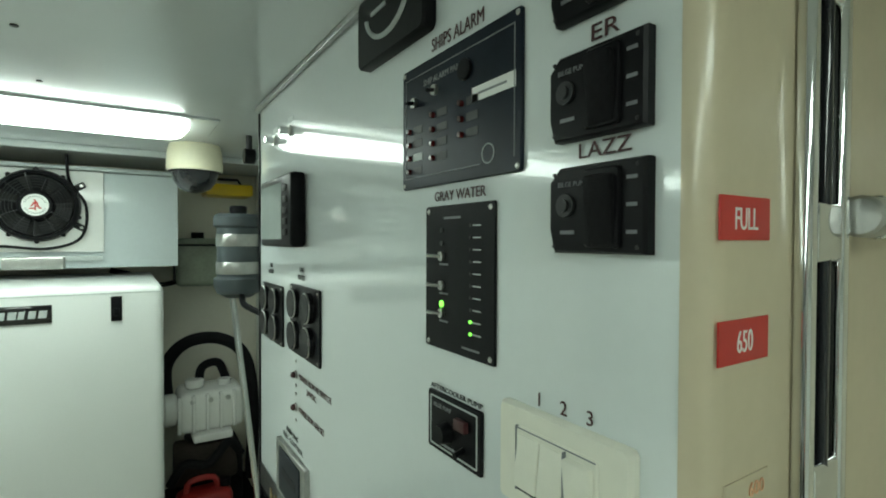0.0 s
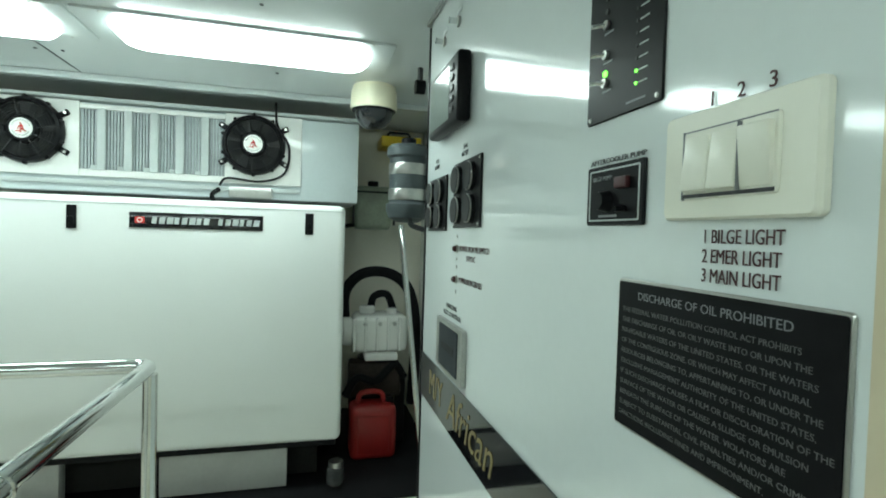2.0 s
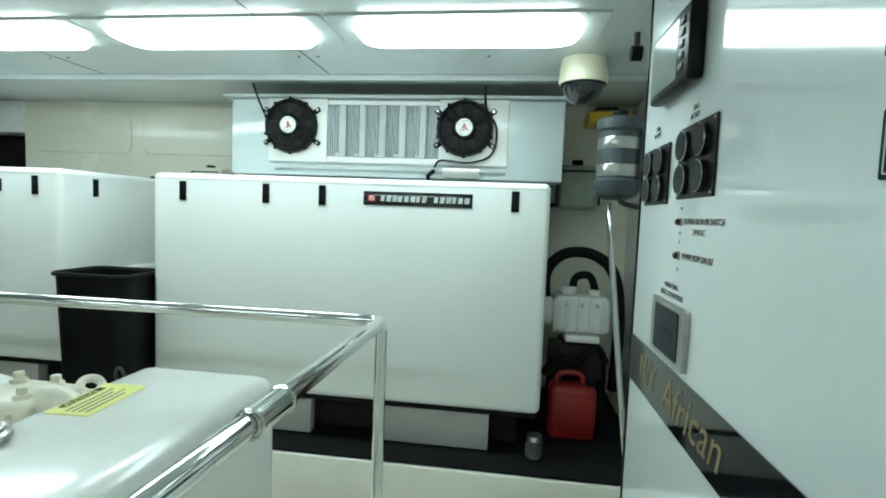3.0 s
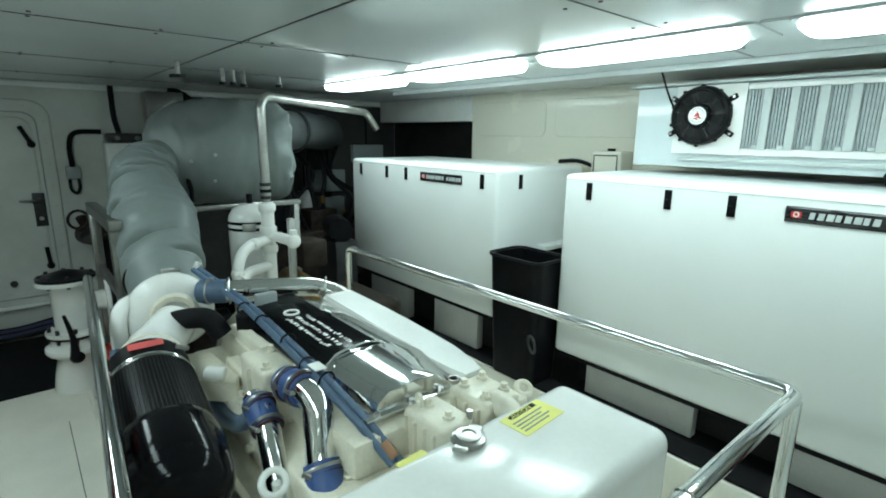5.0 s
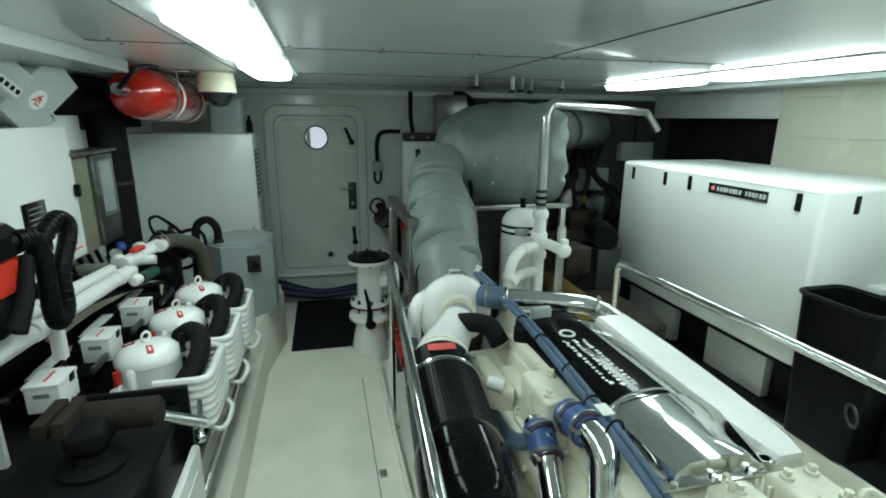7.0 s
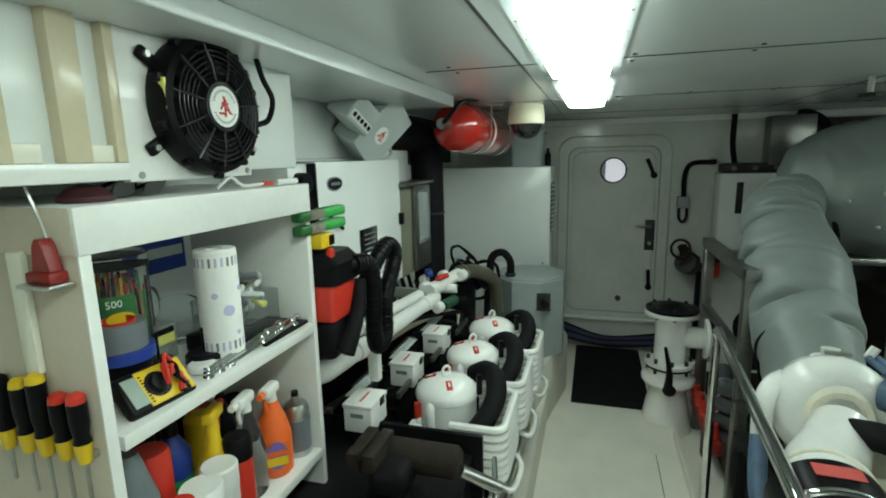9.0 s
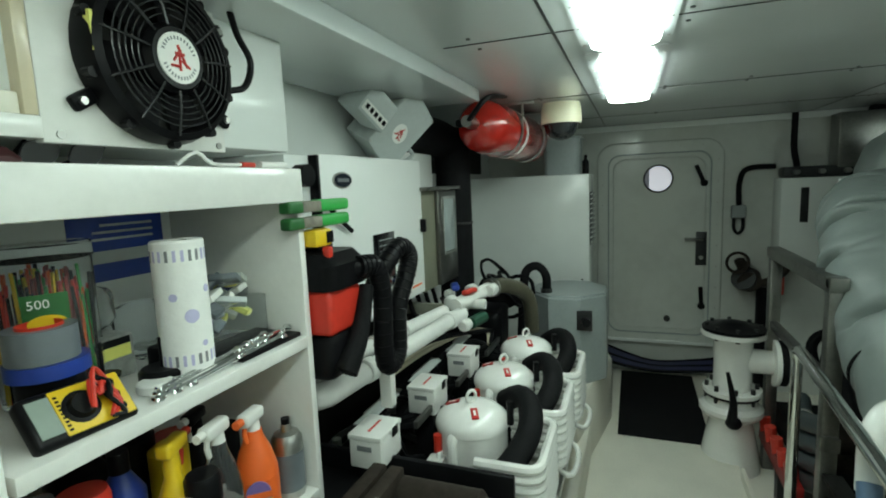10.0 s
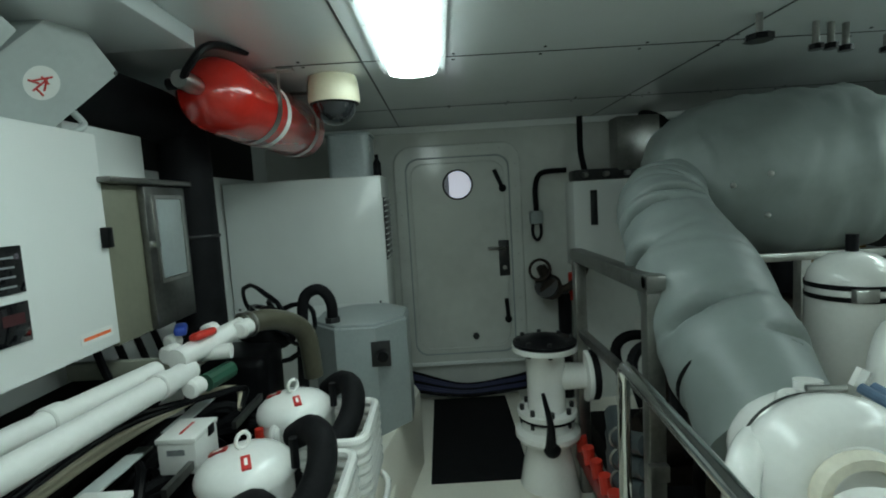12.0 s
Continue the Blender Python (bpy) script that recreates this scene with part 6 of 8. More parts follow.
t = thing("cable_bundle", (AFT + 0.1, 0.05, 0.12), "blue and black hoses draped below the door sill", "hose")
for k in range(7):
    o = 0.02 * k
    part("hose", Shape().tube([(AFT + 0.05, -0.6, 0.26 - o), (AFT + 0.08 + 0.01 * k, -0.38, 0.24 - o), (AFT + 0.1 + 0.012 * k, 0.0, 0.13 - 0.5 * o), (AFT + 0.1 + 0.01 * k, 0.35, 0.12 - 0.6 * o + 0.04), (AFT + 0.06, 0.6, 0.2 - o)], 0.014, 8, 6), NAVY if k % 3 else BLACKM, t)

t = thing("heater_cabinet", (AFT, 1.1, 1.0), "white wall cabinet with sight slot and cables", "cabinet")
part("body", Shape().box((AFT + 0.001, 0.86, 1.0), (AFT + 0.24, 1.32, 1.62), 0.012), WALL, t)
part("sight_slot", Shape().box((AFT + 0.24, 0.98, 1.3), (AFT + 0.244, 1.03, 1.55), 0.002), DGREY, t)
part("top_box", Shape().box((AFT + 0.02, 1.2, 1.68), (AFT + 0.2, 1.5, 2.06), 0.004), STEELD, t)
part("top_manifold", Shape().box((AFT + 0.03, 0.88, 1.62), (AFT + 0.2, 1.4, 1.7), 0.02), DGREY, t)
for y in (0.95, 1.1, 1.25):
    part("fitting", Shape().cyl((AFT + 0.21, y, 1.66), (AFT + 0.26, y, 1.66), 0.018, seg=10), STEEL, t)
part("hose", Shape().tube([(AFT + 0.12, 0.98, 1.7), (AFT + 0.1, 0.96, 1.85), (AFT + 0.1, 0.96, 2.09)], 0.022, 10, 3), BLACKM, t)
part("hose", Shape().tube([(AFT + 0.12, 1.35, 1.7), (AFT + 0.14, 1.5, 1.72), (AFT + 0.16, 1.6, 1.86), (AFT + 0.12, 1.55, 2.02), (AFT + 0.1, 1.4, 2.09)], 0.035, 12, 5), BLACKM, t)
t = thing("shore_plug", (AFT, 0.63, 1.25), "grey socket with looped black cable on the bulkhead", "socket")
part("socket", Shape().box((AFT, 0.58, 1.32), (AFT + 0.06, 0.68, 1.42), 0.012), GREY, t)
part("cable", Shape().tube([(AFT + 0.04, 0.63, 1.42), (AFT + 0.04, 0.63, 1.6), (AFT + 0.05, 0.68, 1.7), (AFT + 0.06, 0.86, 1.71)], 0.02, 10, 5), BLACK, t)
part("cable_loop", Shape().tube([(AFT + 0.04, 0.6, 1.33), (AFT + 0.04, 0.6, 1.24), (AFT + 0.04, 0.63, 1.2), (AFT + 0.04, 0.66, 1.24), (AFT + 0.04, 0.66, 1.33)], 0.012, 8, 4), BLACK, t)
t = thing("wall_valve", (AFT, 0.75, 0.75), "dark bronze valve with red handle on the bulkhead", "valve")
part("body", lumpy(Shape().cyl((AFT, 0.72, 0.85), (AFT + 0.25, 0.68, 0.85), 0.08), 0.015, 7), BROWNM, t)
part("bonnet", lumpy(Shape().cyl((AFT + 0.16, 0.7, 0.86), (AFT + 0.2, 0.62, 1.02), 0.05, 0.035, seg=16), 0.01, 9), BROWNM, t)
part("handwheel", Shape().ring((AFT + 0.24, 0.6, 1.0), (1, -0.5, 0.3), 0.075, 0.012, 20, 6), BROWNM, t)
part("side_pipe", Shape().tube([(AFT + 0.2, 0.7, 0.84), (AFT + 0.24, 0.8, 0.86), (AFT + 0.2, 0.92, 0.95), (AFT + 0.14, 0.98, 1.1)], 0.03, 10, 5), BROWNM, t)
part("flange", Shape().cyl((AFT + 0.2, 0.66, 0.86), (AFT + 0.24, 0.64, 0.88), 0.085, seg=20), DGREY, t)
part("red_cap", Shape().cyl((AFT + 0.14, 0.88, 0.75), (AFT + 0.14, 0.88, 0.95), 0.05, seg=14), REDP, t)
part("pipe", Shape().cyl((AFT + 0.12, 0.8, 0.0), (AFT + 0.12, 0.8, 0.8), 0.05), BLACK, t)

# white pump column by the mat
PXX, PYY = -3.68, 0.415
t = thing("suction_column", (PXX, PYY, -0.08), "white flanged valve column with black top and lever", "valve")
pc = pose(PXX, PYY, 0)
part("base", lumpy(Shape().lathe([(0.16, -0.08), (0.155, 0.0), (0.135, 0.12), (0.115, 0.21), (0.12, 0.24)], pc, 32), 0.006, 9), PAINTW, t)
part("lower_body", Shape().lathe([(0.12, 0.24), (0.16, 0.255), (0.172, 0.275), (0.17, 0.3), (0.14, 0.32), (0.13, 0.37)], pc, 32), PAINTW, t)
part("gasket", Shape().lathe([(0.15, 0.37), (0.15, 0.385)], pc, 32), BLACKM, t)
part("lower_flange", Shape().lathe([(0.155, 0.386), (0.158, 0.395), (0.155, 0.412)], pc, 32), PAINTW, t)
part("body", Shape().lathe([(0.1, 0.41), (0.098, 0.55), (0.102, 0.7), (0.12, 0.735)], pc, 32), PAINTW, t)
part("top_flange", Shape().lathe([(0.17, 0.735), (0.172, 0.745), (0.17, 0.762)], pc, 36), PAINTW, t)
part("cover", Shape().lathe([(0.165, 0.763), (0.165, 0.78), (0.1, 0.79), (0.06, 0.81), (0.02, 0.82)], pc, 32), BLACK, t)
for k in range(8):
    a = 2 * math.pi * k / 8
    part("flange_bolt", Shape().cyl((PXX + 0.14 * math.cos(a), PYY + 0.14 * math.sin(a), 0.72), (PXX + 0.14 * math.cos(a), PYY + 0.14 * math.sin(a), 0.8), 0.012, seg=6), DGREY, t)
    part("flange_bolt", Shape().cyl((PXX + 0.132 * math.cos(a), PYY + 0.132 * math.sin(a), 0.34), (PXX + 0.132 * math.cos(a), PYY + 0.132 * math.sin(a), 0.44), 0.013, seg=6), DGREY, t)
part("branch", Shape().cyl((PXX, PYY, 0.58), (PXX, PYY + 0.23, 0.58), 0.07), PAINTW, t)
part("branch_flange", Shape().cyl((PXX, PYY + 0.2, 0.58), (PXX, PYY + 0.225, 0.58), 0.135, seg=30, bevel=0.004), PAINTW, t)
part("branch_gasket", Shape().cyl((PXX, PYY + 0.226, 0.58), (PXX, PYY + 0.26, 0.58), 0.13, seg=30), BLACKM, t)
lv = part("lever", Shape().tube([(PXX + 0.16, PYY - 0.02, 0.26), (PXX + 0.18, PYY - 0.02, 0.4), (PXX + 0.17, PYY - 0.05, 0.56)], 0.014, 10, 4, radii=[0.03, 0.018, 0.01]), BLACK, t)
part("lever_boss", Shape().ball((PXX + 0.15, PYY - 0.01, 0.26), 0.045), BLACK, lv)

solo("floor_mat", Shape().box((-4.86, -0.225, 0.002), (-3.71, 0.325, 0.012), 0.003), BLACKM, "black rubber floor mat on the walkway", "mat")
t = thing("floor_hatch", (-2.4, 0.3, 0.0), "narrow seam and ring of a floor hatch", "hatch")
part("seam", Shape().box((-3.16, 0.298, 0.0), (-1.2, 0.302, 0.0012)), DGREY, t)
part("ring_pull", Shape().box((-2.15, 0.31, 0.0), (-2.09, 0.35, 0.003), 0.001), STEEL, t)
solo("trim_engine_kerb", Shape().box((-3.4, 0.425, -0.08), (0.9, 0.445, 0.06), 0.004), FLOORM, "white kerb along the engine bay", "kerb", "structure")

# ---- port side, aft part ----
t = thing("air_conditioner_cabinet", (-4.3, -0.9, 0.2), "white air conditioner cabinet with side louvres", "cabinet")
part("cabinet_body", Shape().box((-4.52, -1.37, 0.44), (-4.1, -0.43, 1.71), 0.008), WALL, t)
part("front_panel", Shape().box((-4.1, -1.36, 0.96), (-4.092, -0.445, 1.705), 0.003), WALL, t)
part("lower_panel", Shape().box((-4.1, -1.36, 0.46), (-4.092, -0.445, 0.95), 0.003), WALL, t)
lo = part("louvre_frame", Shape().box((-4.45, -0.43, 1.2), (-4.14, -0.426, 1.58), 0.001), BLACK, t)
for k in range(11):
    part("slat", Shape().box((-0.145, -0.002, -0.006), (0.145, 0.016, 0.001), m=pose(-4.3, -0.426, 1.22 + 0.0345 * k, 25)), WALL, lo)
part("plinth", Shape().box((-4.5, -1.35, 0.22), (-4.12, -0.45, 0.44)), WALL, t)
for y in (-1.33, -0.48):
    part("panel_screw", disc(face_px(-4.092, y, 0.955), 0.007, 0.003, 8), DGREY, t)
t = thing("storage_tub", (-4.6, -0.75, 1.712), "translucent white plastic tub on the cabinet", "tub")
TUB = mat("milky_blue_plastic", (0.42, 0.47, 0.48), 0.25, vary=0.08)
part("tub", Shape().prism(rrect(0.3, 0.26, 0.04), 1.712, 1.98, pose(-4.4, -0.64, 0), 0.01), TUB, t)
part("rim", Shape().tube([(x - 4.4, y - 0.64, 1.98) for x, y in rrect(0.31, 0.27, 0.04)], 0.009, 6, closed=True), TUB, t)
t = thing("spray_can", (-4.2, -0.5, 1.712), "small dark can on the cabinet", "can")
part("can", Shape().lathe([(0.025, 1.712), (0.025, 1.8), (0.012, 1.82), (0.012, 1.85)], pose(-4.3, -0.47, 0), 14), BLACK, t)

# platform under the tank
pp = [(-4.1, -1.37), (-4.06, -0.3), (-3.95, -0.27), (-3.12, -0.42), (-3.05, -0.5), (-3.05, -1.37)]
solo("platform_tank", Shape().prism(pp, 0.0, 0.44, None, 0.01), FLOORM, "white moulded raised platform under the tank", "platform", "structure")
t = thing("water_heater", (-3.62, -0.52, 0.44), "grey octagonal water heater with black hose and switch", "water heater")
oc = [(0.27 * math.cos(radians(22.5 + 45 * k)), 0.25 * math.sin(radians(22.5 + 45 * k))) for k in range(8)]
part("tank_body", Shape().prism(oc, 0.441, 0.97, pose(-3.66, -0.52, 0), 0.006), GREY, t)
part("top_plate", Shape().prism([(x * 0.97, y * 0.97) for x, y in oc], 0.971, 0.985, pose(-3.66, -0.52, 0), 0.004), GREY, t)
part("switch_plate", Shape().box((-3.425, -0.45, 0.78), (-3.405, -0.36, 0.9), 0.003, m=pose(0, 0, 0)), DGREY, t)
part("switch_knob", Shape().cyl((-3.405, -0.4, 0.84), (-3.36, -0.39, 0.84), 0.025, seg=14), BLACK, t)
part("hose", Shape().tube([(-3.5, -0.64, 0.98), (-3.49, -0.64, 1.09), (-3.49, -0.69, 1.15), (-3.49, -0.76, 1.12), (-3.48, -0.78, 1.0), (-3.46, -0.8, 0.6)], 0.027, 12, 6), BLACKM, t)
part("hose_nut", Shape().cyl((-3.5, -0.64, 0.985), (-3.5, -0.64, 1.01), 0.036, seg=8), DGREY, t)
t = thing("yellow_box", (-2.95, -0.46, 0.24), "tan cardboard filter box on the platform", "box")
part("carton", Shape().box((-3.02, -0.56, 0.23), (-2.9, -0.44, 0.66), 0.003), CARD, t)
part("label", Shape().box((-2.9, -0.53, 0.45), (-2.899, -0.47, 0.58)), REDL, t)

# fire suppression cylinder
t = thing("fire_cylinder", (-3.3, -0.8, 1.8), "red fire suppression cylinder strapped under the ceiling", "fire cylinder")
e0, e1 = Vector((-2.86, -0.87, 1.965)), Vector((-3.8, -0.78, 1.93))
fm = Matrix.Translation(e0) @ (e1 - e0).to_track_quat("Z", "Y").to_matrix().to_4x4()
part("cylinder", Shape().lathe([(0.03, -0.02), (0.08, 0.0), (0.118, 0.04), (0.135, 0.09), (0.138, 0.14), (0.138, 0.86), (0.12, 0.92), (0.07, 0.96), (0.02, 0.97)], fm, 40), RED, t)
part("valve", Shape().lathe([(0.028, -0.12), (0.032, -0.06), (0.025, -0.01)], fm, 14), STEEL, t)
part("gauge", Shape().cyl(fm @ Vector((0.03, 0, -0.07)), fm @ Vector((0.07, 0, -0.07)), 0.02, seg=12), BLACK, t)
part("outlet_hose", Shape().tube([fm @ Vector(p) for p in ((0, 0, -0.1), (-0.05, 0.03, -0.14), (-0.1, 0.1, -0.1), (-0.12, 0.14, 0.1))], 0.013, 8, 4), BLACK, t)
for h in (0.3, 0.74):
    b = part("strap", Shape().lathe([(0.141, h), (0.141, h + 0.04)], fm, 40, caps=False), STEEL, t)
    c = fm @ Vector((0, 0, h + 0.02))
    part("hanger", Shape().box((c.x - 0.015, c.y + 0.135, c.z - 0.02), (c.x + 0.015, c.y + 0.14, TOP), 0.001), STEEL, b)
    part("hanger_foot", Shape().box((c.x - 0.02, c.y + 0.0, TOP - 0.012), (c.x + 0.02, c.y + 0.2, TOP - 0.002), 0.002), STEEL, b)
part("label", Shape().lathe([(0.1395, 0.4), (0.1395, 0.44)], fm, 40, caps=False), WHITEL, t, "white paper label")

# dark vertical duct, steel cabinet
t = thing("black_duct", (-3.2, -1.12, 0.2), "thick black insulated duct between floor and hull", "duct")
for z in (0.5, 1.0, 1.45):
    part("duct_strap", Shape().ring((-3.2, -1.12, z), (0, 0, 1), 0.101, 0.008, 24, 6), DGREY, t)
part("riser", Shape().tube([(-3.2, -1.12, 0.23), (-3.2, -1.12, 1.7), (-3.18, -1.14, 1.9), (-2.9, -1.2, 1.95), (-2.5, -1.22, 1.95)], 0.1, 20, 5), BLACKM, t)
# near-black sheet paints the unlit space under the deck
solo("dark_recess_panel", Shape().box((-4.6, -1.375, 1.75), (-2.7, -1.36, 2.09)), DARKHOLE, "panel under the deck, coloured dark for the missing light", "panel", "structure")
t = thing("white_wall_bin", (-2.95, -1.3, 1.72), "white box on the steel terminal box", "box")
part("box", Shape().box((-3.0, -1.375, 1.6605), (-2.61, -1.17, 1.84), 0.008), WALL, t)

# electrical cabinet
t = thing("electrical_cabinet", (-2.2, -1.2, 1.17), "white electrical cabinet with oval badge and meter windows", "electrical cabinet")
part("body", Shape().box((-2.6, -1.375, 1.18), (-1.66, -1.1, 1.785), 0.006), GENW, t)
d = part("door", Shape().box((-2.6, -1.098, 1.172), (-1.79, -1.07, 1.79), 0.006), GENW, t)
part("edge_strip", Shape().box((-1.788, -1.1, 1.18), (-1.775, -1.066, 1.785), 0.002), BLACK, d)
m = face_py(-1.92, -1.07, 1.705)
part("badge", Shape().prism([(0.06 * math.cos(2 * math.pi * k / 28), 0.028 * math.sin(2 * math.pi * k / 28)) for k in range(28)], 0, 0.004, m, 0.002), STEEL, d, "oval dark badge with silver rim")
part("badge_face", Shape().prism([(0.052 * math.cos(2 * math.pi * k / 28), 0.022 * math.sin(2 * math.pi * k / 28)) for k in range(28)], 0.004, 0.006, m), PANELB, d)
part("badge_bar", Shape().box((-0.035, -0.006, 0.006), (0.035, 0.006, 0.0065), m=m), GREYP, d)
mw = part("meter_window", Shape().box((-2.285, -1.07, 1.385), (-2.11, -1.064, 1.495), 0.002), BLACKG, d)
for k in range(4):
    part("readout_bar", Shape().box((-2.26, -1.064, 1.4 + 0.022 * k), (-2.15, -1.0635, 1.405 + 0.022 * k)), GREYP, mw)
mw = part("meter_window", Shape().box((-2.285, -1.07, 1.27), (-2.11, -1.064, 1.365), 0.002), BLACKG, d)
for k in range(2):
    part("readout", Shape().box((-2.27 + 0.08 * k, -1.064, 1.315), (-2.21 + 0.08 * k, -1.0635, 1.34)), MAROON, mw)
part("door_lock", Shape().box((-2.59, -1.07, 1.46), (-2.565, -1.045, 1.52), 0.004), BLACK, d)
part("warning_label", Shape().box((-2.57, -1.07, 1.205), (-2.44, -1.069, 1.235)), WHITEL, d)
part("label_bar", Shape().box((-2.56, -1.069, 1.215), (-2.45, -1.0686, 1.224)), ORANGE, d)
part("tilt_cable", Shape().tube([(-1.8, -1.05, 1.62), (-1.85, -1.05, 1.58), (-1.93, -1.05, 1.53)], 0.008, 8), BLACK, t)
part("side_knob", Shape().cyl((-1.72, -1.1, 1.72), (-1.72, -1.06, 1.72), 0.035, seg=14), BLACK, t)

# two tilted junction boxes
t = thing("junction_box", (-2.2, -1.2, 1.95), "tilted light grey junction box with terminal window", "junction box", "tilted junction boxes")
jm = pose(-2.25, -1.12, 2.0, 0, 0, 0) @ pose(0, 0, 0, -24, -30, -8) @ Matrix.Scale(0.84, 4)
part("body", Shape().box((-0.1, -0.1, -0.075), (0.1, 0.06, 0.075), 0.008, m=jm), LGREY, t)
w = part("terminal_window", Shape().box((-0.09, 0.06, -0.06), (0.09, 0.064, -0.01), 0.002, m=jm), PLASTW, t)
for k in range(5):
    part("terminal", Shape().box((-0.08 + 0.034 * k, 0.064, -0.045), (-0.06 + 0.034 * k, 0.067, -0.022), m=jm), BLACK, w)
t = thing("junction_box", (-2.5, -1.15, 1.83), "tilted light grey inverter box with round red mark", "junction box", "tilted junction boxes")
jm = pose(-2.49, -1.14, 1.945, 0, 0, 0) @ pose(0, 0, 0, -32, -34, 0)
part("body", Shape().box((-0.115, -0.09, -0.16), (0.115, 0.06, 0.16), 0.008, m=jm), LGREY, t)
part("badge", Shape().lathe([(0.045, 0.0), (0.045, 0.001)], jm @ Matrix.Translation((0, 0.06, -0.02)) @ pose(0, 0, 0, -90), 24), WHITEL, t)
mark = Shape()
for p, q in (((-0.004, 0.03), (0.02, -0.014)), ((0.004, 0.02), (-0.018, -0.01)), ((-0.026, -0.02), (-0.002, -0.02)), ((0.004, -0.006), (0.028, -0.02)), ((-0.012, 0.01), (0.014, 0.01)), ((0.0, 0.008), (0.0, -0.03))):
    mark.tube([jm @ Vector((p[0], 0.0615, -0.02 + p[1])), jm @ Vector((q[0], 0.0615, -0.02 + q[1]))], 0.0028, 5)
part("badge_mark", mark, REDL, t)
for sx in (-1, 1):
    for sz in (-1, 1):
        part("cover_screw", Shape().lathe([(0.006, 0), (0.005, 0.003)], jm @ Matrix.Translation((sx * 0.105, 0.06, sz * 0.15)) @ pose(0, 0, 0, -90), 8), STEEL, t)
part("cable", Shape().tube([(-2.62, -1.14, 1.86), (-2.63, -1.12, 1.82), (-2.56, -1.14, 1.79), (-2.5, -1.2, 1.8)], 0.01, 8, 4), LGREY, t)
solo("wall_port_lining", Shape().box((-2.66, -1.379, 1.801), (-1.53, -1.31, TOP - 0.001), 0.004), WALL, "white lining panel above the electrical cabinet", "wall", "structure")
solo("trim_port_shelf", Shape().box((-2.6, -1.375, 1.79), (-1.45, -1.28, 1.8), 0.002), WALL, "white ledge above the electrical cabinet", "trim", "structure")
solo("trim_ceiling_port", Shape().box((-2.7, -1.26, TOP - 0.055), (0.7, -0.8, TOP - 0.001), 0.004), CEIL, "white ceiling cable duct on the port side", "trim", "structure")

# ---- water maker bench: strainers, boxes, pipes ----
# dark sheet paints the shade behind the compressors
solo("wall_bench_lining", Shape().box((-3.05, -1.379, 0.521), (-1.45, -1.372, 1.0), 0.002), DARKHOLE, "sheet behind the compressors, coloured dark for shade on the hull side", "wall", "structure")
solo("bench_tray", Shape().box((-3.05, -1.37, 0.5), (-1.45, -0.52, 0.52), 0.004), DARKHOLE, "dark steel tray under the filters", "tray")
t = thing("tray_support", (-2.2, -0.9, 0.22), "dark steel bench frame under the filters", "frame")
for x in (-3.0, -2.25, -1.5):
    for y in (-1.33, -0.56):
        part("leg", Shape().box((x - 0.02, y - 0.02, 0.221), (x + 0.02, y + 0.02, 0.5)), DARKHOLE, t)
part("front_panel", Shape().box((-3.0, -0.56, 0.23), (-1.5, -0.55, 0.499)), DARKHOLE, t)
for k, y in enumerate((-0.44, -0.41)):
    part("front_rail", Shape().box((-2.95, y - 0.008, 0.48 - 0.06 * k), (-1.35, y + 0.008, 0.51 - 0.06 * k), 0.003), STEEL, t)


